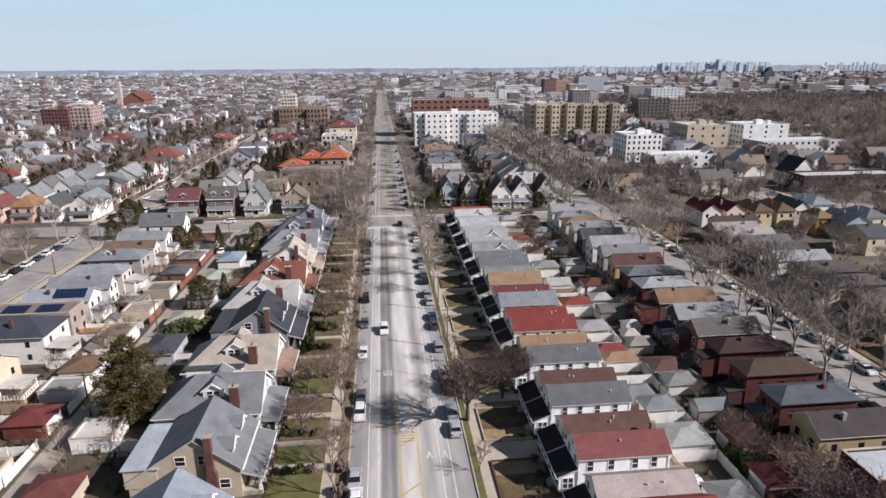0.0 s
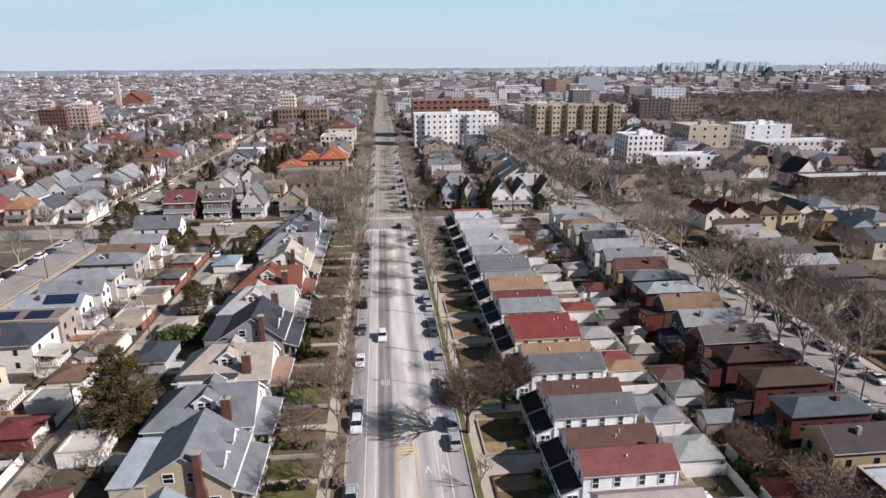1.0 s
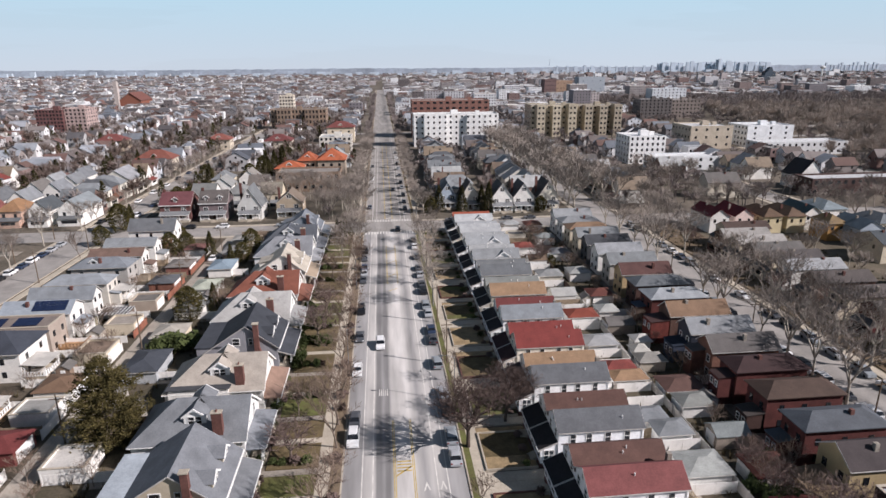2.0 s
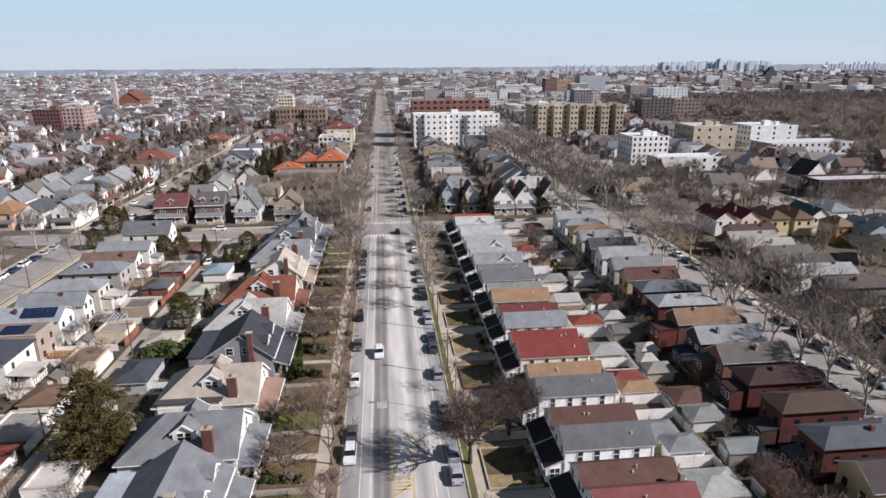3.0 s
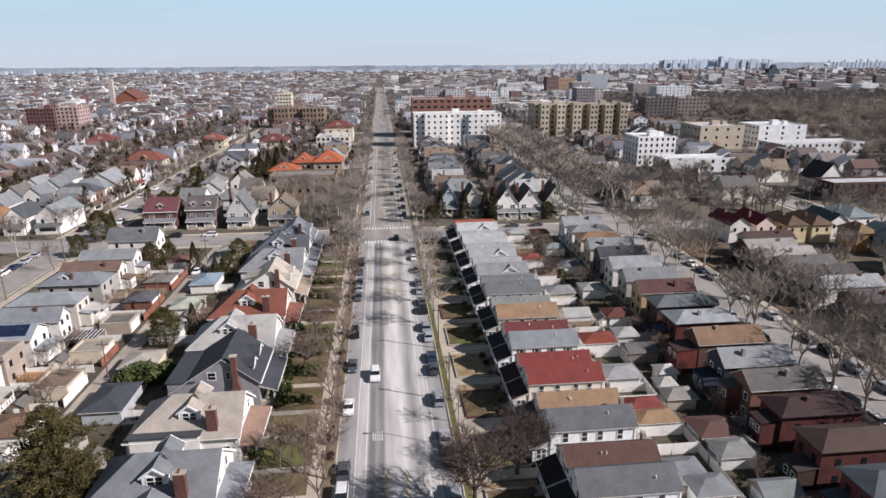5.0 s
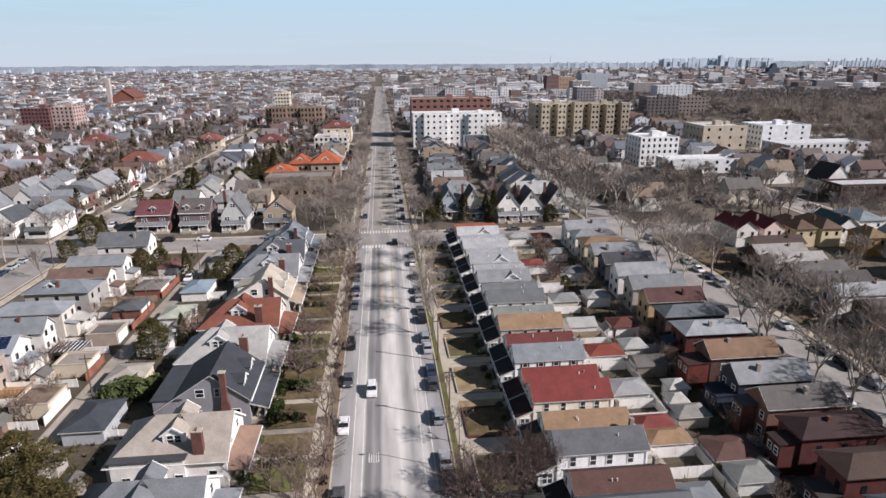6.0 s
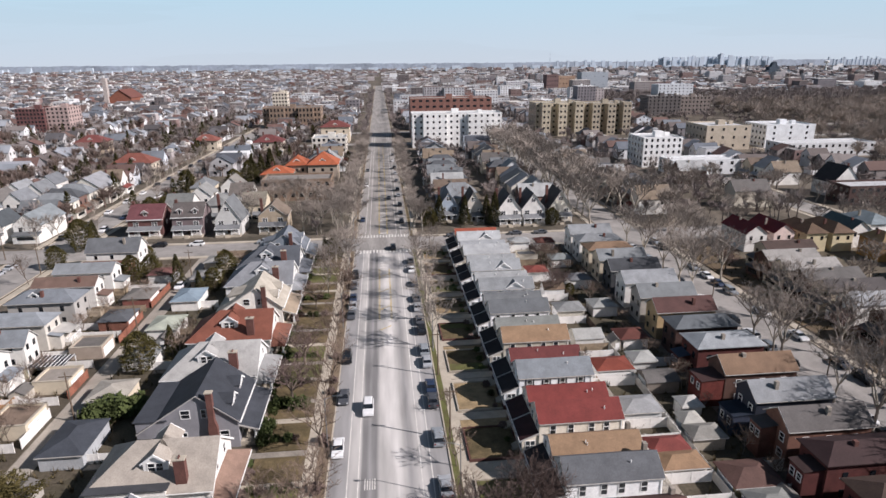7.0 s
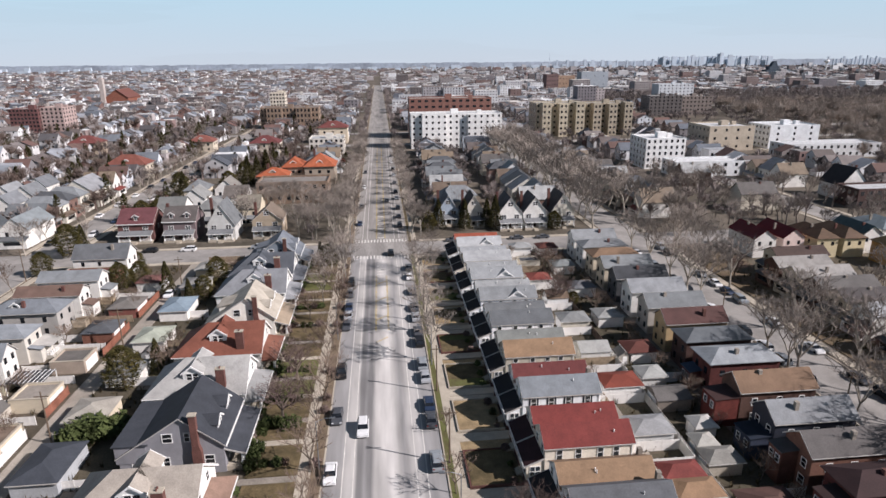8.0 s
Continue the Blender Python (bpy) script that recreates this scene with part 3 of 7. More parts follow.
def row_house(x, y, rz, roofc, wallc, w=5.7, D=13.0, eave=6.0, ridge=7.95, side="-y", label="", porchm=None, seed=0, lower=True, cross=False, shutters=False):
    """A narrow two-storey house with its gable to the street and a glazed porch."""
    rng = random.Random(seed * 7 + int(y))
    hs = thing("row_house", label, "house", pose(x, y, 0, 0, 0, rz), "gabled row houses")
    wm = siding(wallc)
    gable_x(D, w, eave, ridge, wm, roof(roofc), hs, oy=0.22, ox=0.2)
    porch(hs, w - 0.3, 2.6, 4.3, 3.1, porchm or DARKROOF, wm)
    other = "+y" if side == "-y" else "-y"
    q = -1 if side == "-y" else 1
    shutters = shutters and lower
    for i in range(4):
        xx = 1.9 + i * (D - 4.2) / 3 + rng.uniform(-0.35, 0.35)
        window(hs, xx, q * w / 2, eave - 1.25, 0.8, 1.5, side)
        if shutters:
            for k in (-1, 1):
                part("shutter", MB().box(xx + k * 0.66 - 0.14, q * w / 2 - 0.05, 3.95, xx + k * 0.66 + 0.14, q * w / 2 + 0.05, 5.55), SHUTTER, hs)
        if i == 0 and lower:
            window(hs, xx, q * w / 2, 1.75, 0.85, 1.3, side)
    for yy in (-1.4, 1.4):
        window(hs, 0, yy, 5.1, 0.95, 1.3, "-x")
    window(hs, 0, 0, 6.75, 0.6, 0.6, "-x")
    if cross:
        dormer(hs, 8.4, -w / 2 + 0.3, 5.6, 4.6, 0.5, 2.6, "-y", WHITE, roof(roofc), False)
    if rng.random() < 0.3:
        chimney(hs, D - 0.5, w / 2 - 0.6, 4.0, ridge - 0.2, 0.6, 0.7, CONC_DARK)
    for _ in range(1 + seed % 2):
        vx, vy = rng.uniform(4, D - 2), q * rng.uniform(0.8, 1.6)
        vz = ridge - (ridge - eave) / (w / 2) * abs(vy)
        part("vent_pipe", MB().tube((vx, vy, vz), (vx, vy, vz + 0.6), 0.08, 0.08, 6, True), WHITE, hs)
    for xx in (D - 0.25,) if lower else ():
        part("downspout", MB().box(xx - 0.06, q * (w / 2) - 0.02, 0.2, xx + 0.06, q * (w / 2 + 0.1), eave - 0.1), WHITE, hs)
    return hs


def bungalow(x, y, rz, roofc, wallc, porchc, side=1, label="", rear_flat="", w=11.3):
    """A storey-and-a-half house, side gabled, ridge along the street, with an outside chimney on the gable wall."""
    hs = thing("bungalow_house", label, "house", pose(x, y, 0, 0, 0, rz), "houses with deep porches")
    rm, wm = roof(roofc), stucco(wallc)
    D, xr = 15.0, 5.8
    gable_y(D, w, 4.9, 9.5, wm, rm, hs, xr=xr, rear_eave=3.6)
    porch(hs, w - 0.4, 2.7, 3.9, 2.9, roof(porchc), wm, "open")
    for yy in (-2.7, 2.7):
        dormer(hs, 1.2, yy, 5.6, 2.6, 1.3, 4.5, "-x", wm, rm)
    q = side
    f = "+y" if q > 0 else "-y"
    yy = q * w / 2
    for xx, zz, ww in ((4.6, 6.3, 1.5), (7.8, 6.3, 1.3), (2.2, 2.4, 1.3), (8.8, 2.4, 1.8), (12.6, 2.3, 1.2)):
        window(hs, xx, yy, zz, ww, 1.35, f)
    c = MB().box(3.0, yy - 0.05, -0.2, 4.4, yy + q * 0.75, 4.2)
    c.prism([(3.0, yy - 0.05, 4.2), (4.4, yy - 0.05, 4.2), (4.2, yy - 0.05, 5.2), (3.3, yy - 0.05, 5.2)], (0, q * 0.8, 0))
    c.box(3.3, yy - 0.05, 5.0, 4.25, yy + q * 0.72, 10.1)
    cm = part("chimney", c, BRICK_CH, hs, "outside brick chimney")
    part("cap", MB().box(3.18, yy - 0.12, 10.1, 4.37, yy + q * 0.84, 10.28), CONCRETE, cm)
    if rear_flat:
        z = 5.5
        b = MB().box(11.0, -w / 2 + 0.4, 2.5, D + 0.4, w / 2 + 0.1, z - 0.1)
        s = part("rear_dormer", b, wm, hs)
        part("flat_roof", MB().box(10.6, -w / 2 + 0.2, z - 0.1, D + 0.7, w / 2 + 0.3, z + 0.04), roof(rear_flat), s)
    else:
        z = 6.6
        b = MB().box(9.0, -2.6, 4.0, 12.4, 2.6, z - 0.1)
        s = part("rear_dormer", b, wm, hs)
        part("dormer_roof", MB().slab([(7.6, -2.9, 7.9), (7.6, 2.9, 7.9), (12.8, 2.9, z), (12.8, -2.9, z)], 0.15), rm, s)
    return hs


def dormer_house(x, y, rz, roofc, wallc, porchc, side=1, label="", w=11.0, D=16.3, eave=4.9, ridge=9.0, back_hip=5.6, patch="", xd=7.4):
    """A storey-and-a-half house with its gable to the street, hipped behind, a dormer and a chimney on its flank."""
    hs = thing("dormer_house", label, "house", pose(x, y, 0, 0, 0, rz), "houses with deep porches")
    rm, wm = roof(roofc), siding(wallc)
    gable_x(D, w, eave, ridge, wm, rm, hs, back_hip=back_hip, ox=0.4, oy=0.45, edge=WHITE)
    porch(hs, w - 0.6, 2.6, 4.4, 2.9, roof(porchc), wm, "open", hipped=True)
    q = side
    f = "+y" if q > 0 else "-y"
    s = (ridge - eave) / (w / 2)
    yd = q * (w / 2 - 2.1)
    dormer(hs, xd, yd, eave + 2.0 * s - 0.2, 3.2, 1.8, 4.4, f, WHITE, rm)
    dormer(hs, xd, -yd, eave + 2.0 * s - 0.2, 3.2, 1.8, 4.4, "-y" if q > 0 else "+y", WHITE, rm)
    chimney(hs, 3.8, q * (w / 2 - 0.9), 2.0, 9.0, 1.45, 0.9)
    if patch:
        wing = part("side_wing", MB().box(5.6, q * 2.6, 0.0, 15.6, q * (w / 2 + 0.5), 5.5), wm, hs)
        part("wing_roof", MB().box(5.3, q * 2.4, 5.5, 15.9, q * (w / 2 + 0.8), 5.62), roof(patch), wing)
    for xx in (2.0, 6.5, 10.0, 13.6):
        window(hs, xx, q * (w / 2 + (0.5 if patch and xx > 5.6 else 0)), 2.3, 1.1, 1.4, f)
    for yy in (-2.0, 2.0):
        window(hs, 0, yy, 5.8, 1.0, 1.3, "-x")
    window(hs, 0, 0, 7.6, 0.7, 0.7, "-x")
    return hs


def town_house(x, y, rz, roofc, wallm, kind, D=14.5, w=7.4, eave=6.0, ridge=7.9, label="", side=1, detail=True, porchc="", name="town_house", chim=True, win=None, seed=0, ends="front", plainwin=False):
    """A two-storey detached house; kind: hip, gable, cross, flat."""
    rng = random.Random(int(x * 3 + y) + seed)
    hs = thing(name, label, "house", pose(x, y, 0, 0, 0, rz), "detached houses")
    rm = roof(roofc)
    win = window if detail and not plainwin else far_window
    if kind == "hip":
        hip(D, w, eave, ridge, wallm, rm, hs, trim=detail)
    elif kind == "gable":
        gable_x(D, w, eave, ridge, wallm, rm, hs, trim=detail)
    elif kind == "cross":
        gable_y(D, w, eave, ridge, wallm, rm, hs, trim=detail)
    else:
        flat(D, w, eave + 0.7, wallm, rm, hs)
    for q, f in ((-1, "-y"), (1, "+y")):
        if q == side:
            for i in range(3 if detail else 2):
                xx = D * (i + 0.6) / (3.2 if detail else 2.2) + rng.uniform(-0.3, 0.3)
                win(hs, xx, q * w / 2, 4.4, 0.8, 1.2, f)
                if detail and i != 1:
                    win(hs, xx, q * w / 2, 1.7, 0.8, 1.2, f)
    for yy in (-w * 0.25, w * 0.25):
        if ends == "front":
            win(hs, 0, yy, 4.4, 1.1, 1.4, "-x")
        else:
            win(hs, D, yy, 4.4, 0.9, 1.25, "+x")
        if detail and ends == "rear" and not plainwin:
            win(hs, D, yy, 1.7, 1.1, 1.25, "+x")
        elif detail and ends == "rear":
            win(hs, D, yy, 1.7, 0.9, 1.25, "+x")
        elif detail:
            win(hs, 0, yy, 1.9, 1.3, 1.4, "-x")
    if porchc and detail:
        porch(hs, w - 0.8, 2.2, 3.6, 2.8, roof(porchc), wallm, "glazed")
    elif porchc:
        part("porch_roof", MB().slab([(-2.4, -w / 2, 2.8), (-2.4, w / 2, 2.8), (0, w / 2, 3.7), (0, -w / 2, 3.7)], 0.15), roof(porchc), hs)
        part("porch_wall", MB().box(-2.1, -w / 2 + 0.2, -0.2, 0, w / 2 - 0.2, 2.75), wallm, hs)
        far_window(hs, -2.1, 0, 1.75, w * 0.62, 1.2, "-x")
    if chim:
        chimney(hs, D * rng.uniform(0.35, 0.75), side * w / 2 * rng.uniform(0.1, 0.7), 3.0, (ridge if kind != "flat" else eave + 1.4) + 0.35, 0.6, 0.6, rng.choice((BRICK_CH, CONC_DARK)))
    return hs


def garage(x, y, rz, roofc, wallm, D=6.0, w=5.6, label="", kind="hip", eave=2.5, ridge=3.7):
    """A small garage behind a house; its door looks to local -x."""
    gs = thing("garage", label, "garage", pose(x, y, 0, 0, 0, rz), "backyard garages")
    rm = roof(roofc)
    if kind == "hip":
        hip(D, w, eave, ridge, wallm, rm, gs, 0.3)
    elif kind == "gable":
        gable_x(D, w, eave, ridge, wallm, rm, gs, ox=0.2, oy=0.2, trim=False)
    else:
        flat(D, w, eave + 0.3, wallm, rm, gs)
    d = MB().box(-0.06, -w / 2 + 0.7, 0.0, 0.0, w / 2 - 0.7, 2.15)
    for i in range(1, 4):
        d.box(-0.09, -w / 2 + 0.7, i * 0.54 - 0.04, -0.06, w / 2 - 0.7, i * 0.54)
    part("garage_door", d, WHITE, gs)
    return gs


def fence(x0, y0, x1, y1, h, material, label, solid=True):
    """A run of fence with posts and boards."""
    L = math.hypot(x1 - x0, y1 - y0)
    fs = thing("fence", label, "fence", pose(x0, y0, 0, 0, 0, math.degrees(math.atan2(y1 - y0, x1 - x0))), "backyard fences")
    n = max(1, round(L / 3.0))
    post = MB().box(-0.07, -0.07, -0.1, 0.07, 0.07, h + 0.12).mesh("post", material)
    pw = L / n
    k = 8
    pts = []
    for i in range(k):
        a, b = 0.07 + (pw - 0.14) * i / k, 0.07 + (pw - 0.14) * (i + 1) / k
        o = 0.02 + 0.015 * (i % 2)
        pts += [(a, -o, h), (b, -o, h)]
    pts += [(pw - 0.07, 0.03, h), (0.07, 0.03, h)]
    panel = MB().prism(pts, (0, 0, 0.05 - h))
    pm = panel.mesh("panel", material)
    for i in range(n + 1):
        part("post", post, material, fs, m=pose(i * pw, 0, 0))
        if i < n:
            part("panel", pm, material, fs, m=pose(i * pw, 0, 0))
    return fs

# ---- trees ----
def grow(tr, cr, rng, p, d, length, r, depth, maxd, droop, split, up0=0.75, sprays=0, wide=0.03):
    """One branch and what springs from it."""
    q = p
    dd = d
    steps = 3 if depth < 3 else 2
    for i in range(steps):
        dd = (dd + Vector((rng.uniform(-1, 1), rng.uniform(-1, 1), rng.uniform(-0.6, 0.8))) * 0.16).normalized()
        q2 = q + dd * (length / steps)
        ra, rb = r * (1 - 0.3 * i / steps), r * (1 - 0.3 * (i + 1) / steps)
        (tr if depth < 2 else cr).tube(q, q2, ra, rb, 6 if depth < 2 else (4 if depth < 3 else 3))
        q = q2
        if depth >= 2 and i < steps - 1 and depth < maxd and rng.random() < 0.7:
            side = (dd + Vector((rng.uniform(-1, 1), rng.uniform(-1, 1), rng.uniform(-0.3, 0.9))).normalized() * 1.0).normalized()
            grow(tr, cr, rng, q, side, length * 0.55, max(r * 0.4, 0.012), depth + 1, maxd, droop, split, up0, sprays, wide)
    if depth >= maxd:
        for i in range(sprays):
            u = rng.uniform(0.2, 1.0)
            a = p.lerp(q, u)
            o = (dd + Vector((rng.uniform(-1, 1), rng.uniform(-1, 1), rng.uniform(-0.4, 1)))).normalized()
            s = o.orthogonal().normalized() * wide
            cr.poly([a - s, a + s, a + o * length * rng.uniform(0.5, 0.9)])
        return
    k = split[min(depth, len(split) - 1)]
    a0 = rng.uniform(0, 6.3)
    for i in range(k):
        a = a0 + 6.283 * i / k + rng.uniform(-0.4, 0.4)
        up = up0 if depth == 0 else up0 * 0.47
        out = Vector((math.cos(a), math.sin(a), up + rng.uniform(-0.25, 0.35) - droop * depth))
        nd = (dd * 0.75 + out.normalized() * (0.85 if depth == 0 else 0.75)).normalized()
        grow(tr, cr, rng, q, nd, length * rng.uniform(0.66, 0.86) * (1.15 if depth == 0 else 1), r * (0.62 if depth < 2 else 0.55), depth + 1, maxd, droop, split, up0, sprays, wide)


TOPS = {}


def bare_tree(name, label, seed, h, r, bark, twig, maxd=5, split=(4, 3, 3, 3, 2), droop=0.02, lift=0.27, lean=(0, 0), up0=0.75, sprays=0, wide=0.03):
    rng = random.Random(seed)
    tr, cr = MB(), MB()
    grow(tr, cr, rng, Vector((0, 0, -0.3)), Vector((lean[0], lean[1], 1)).normalized(), h * lift, r, 0, maxd, droop, split, up0, sprays, wide)
    t = thing(name, label, "tree", pose(0, 0, -60), "bare street trees")
    part("trunk", tr.mesh("trunk", bark, True), bark, t)
    part("crown", cr.mesh("crown", twig), twig, t)
    TOPS[t.name] = h / max(v[2] for v in cr.v)
    return t


def conifer(name, label, seed, h, spread, needles, trunk_h=0.1, round_top=False, n=2600):
    """An evergreen: many small sprays of needles on whorls round a stem."""
    rng = random.Random(seed)
    t = thing(name, label, "tree", pose(0, 0, -60), "evergreens")
    st = MB().tube((0, 0, -0.2), (0, 0, h * 0.92), 0.03 * h * 0.6, 0.03, 7)
    cr = MB()
    lobes = [(rng.uniform(0, 6.28), rng.uniform(0.75, 1.15)) for _ in range(9)]
    for i in range(n):
        u = rng.random() ** (0.85 if not round_top else 0.7)
        z = h * (trunk_h + (1 - trunk_h) * u)
        prof = (1 - u) ** 0.75 if not round_top else math.sin(math.pi * min(1, 0.12 + u * 0.88)) ** 0.6
        a = rng.uniform(0, 6.283)
        lob = 1 + 0.22 * math.sin(3 * a + lobes[int(u * 8)][0]) * lobes[int(u * 8)][1] + 0.12 * math.sin(17 * u * 3.1)
        rad = spread * prof * lob * (0.55 + 0.45 * rng.random() ** 0.4)
        p = Vector((rad * math.cos(a), rad * math.sin(a), z))
        out = (Vector((math.cos(a), math.sin(a), 0.1)) + Vector((rng.uniform(-1, 1), rng.uniform(-1, 1), rng.uniform(-1, 1))) * 0.9).normalized()
        sid = out.cross(Vector((rng.uniform(-1, 1), rng.uniform(-1, 1), rng.uniform(-1, 1)))).normalized()
        L = rng.uniform(0.16, 0.42) * (0.8 + 0.015 * h)
        W = L * rng.uniform(0.25, 0.5)
        cr.poly([p - out * L * 0.4 - sid * W, p + out * L, p - out * L * 0.4 + sid * W])
    for i in range(40):
        a, u = rng.uniform(0, 6.28), rng.random()
        z = h * (trunk_h + (1 - trunk_h) * u * 0.9)
        rr = spread * (1 - u) * 0.8
        st.tube((0, 0, z), (rr * math.cos(a), rr * math.sin(a), z + rr * 0.1), 0.05, 0.015, 3)
    part("trunk", st, BARK, t)
    part("crown", cr.mesh("crown", needles), needles, t)
    return t


def broad_pine(name, label, seed, h, spread, needles, limbs=170, sprays=190):
    """An old open-crowned evergreen: needle sprays in clumps along drooping limbs, with gaps between them."""
    rng = random.Random(seed)
    t = thing(name, label, "tree", pose(0, 0, -60), "evergreens")
    st, cr = MB(), MB()
    tips = ((0.0, 0.0, 1.0), (1.5, 0.9, 0.9), (-1.3, -1.0, 0.84), (0.4, -1.7, 0.8))
    for x, y, k in tips:
        st.tube((x * 0.15, y * 0.15, -0.2), (x, y, h * k * 0.96), 0.26 if k == 1 else 0.13, 0.03, 7)
    for i in range(limbs):
        x0, y0, k = tips[0 if rng.random() < 0.5 else rng.randint(1, 3)]
        u = rng.uniform(0.05, 1.0)
        z, a = h * k * u, rng.uniform(0, 6.283)
        reach = spread * math.sin(math.pi * (0.24 + 0.76 * u)) ** 0.8 * rng.uniform(0.55, 1.2) * (1 if k == 1 else 0.72) + 0.35
        o = Vector((x0 * u, y0 * u, z))
        d = Vector((math.cos(a), math.sin(a), rng.uniform(-0.12, 0.3)))
        st.tube(o, o + d * reach, 0.06, 0.015, 3)
        for j in range(int(sprays * (0.45 + 0.55 * reach / spread))):
            v = rng.uniform(0.3, 1.05)
            q = o + d * (reach * v) + Vector((rng.gauss(0, 0.34), rng.gauss(0, 0.34), rng.gauss(0.1, 0.26)))
            f = (d + Vector((rng.uniform(-1, 1), rng.uniform(-1, 1), rng.uniform(-0.5, 1.0)))).normalized()
            e = f.cross(Vector((rng.uniform(-1, 1), rng.uniform(-1, 1), rng.uniform(-1, 1)))).normalized()
            L = rng.uniform(0.18, 0.42)
            cr.poly([q - f * L * 0.4 - e * L * 0.3, q + f * L, q - f * L * 0.4 + e * L * 0.3])
    part("trunk", st, BARK, t)
    part("crown", cr.mesh("crown", needles), needles, t)
    return t


def shrub(name, label, seed, h, spread, leaf, n=500):
    rng = random.Random(seed)
    cr = MB()
    for i in range(n):
        v = Vector((rng.gauss(0, 1), rng.gauss(0, 1), rng.gauss(0, 1))).normalized() * (rng.random() ** 0.35)
        k = 1 + 0.3 * math.sin(v.x * 6 + seed) * math.cos(v.y * 7)
        p = Vector((v.x * spread * k, v.y * spread * k, max(0.05, h * (0.5 + 0.5 * v.z * k))))
        d = Vector((rng.uniform(-1, 1), rng.uniform(-1, 1), rng.uniform(-0.3, 1))).normalized()
        s = d.orthogonal().normalized()
        L = rng.uniform(0.12, 0.3)
        cr.poly([p - d * L - s * L * 0.6, p + d * L, p - d * L + s * L * 0.6])
    for i in range(6):
        a = i * 1.05
        cr.tube((0, 0, -0.1), (spread * 0.5 * math.cos(a), spread * 0.5 * math.sin(a), h * 0.6), 0.03, 0.01, 3)
    ob = plain(name, cr, leaf, label, "shrub", group="garden shrubs")
    ob.location = (0, 0, -60)
    return ob


def put(proto, x, y, rz=0.0, s=1.0, z=0.0):
    s *= TOPS.get(proto.name, 1.0)
    return copy_thing(proto, pose(x, y, z, 0, 0, rz) @ Matrix.Diagonal((s, s, s, 1)))


def grove(name, label, proto, spots, twig):
    """Many bare trees too far off to pick apart, in one mesh."""
    vs, fs, n = [], [], 0
    for ch in proto.children:
        me = ch.data
        co = np.empty(len(me.vertices) * 3)
        me.vertices.foreach_get("co", co)
        co = co.reshape(-1, 3)
        polys = [tuple(p.vertices) for p in me.polygons]
        for x, y, a, s in spots:
            s *= TOPS.get(proto.name, 1.0)
            c, d = math.cos(a) * s, math.sin(a) * s
            vs.append(np.stack((co[:, 0] * c - co[:, 1] * d + x, co[:, 0] * d + co[:, 1] * c + y, co[:, 2] * s), 1))
            fs += [tuple(i + n for i in p) for p in polys]
            n += len(co)
    me = bpy.data.meshes.new(name)
    me.from_pydata(np.concatenate(vs).tolist(), [], fs)
    me.materials.append(twig)
    return tagged(new(name, me), label, "trees", kind="stuff")


def drop(protos):
    """Takes the patterns themselves away once their copies stand."""
    for p in protos:
        for o in (*p.children_recursive, p):
            bpy.data.objects.remove(o)


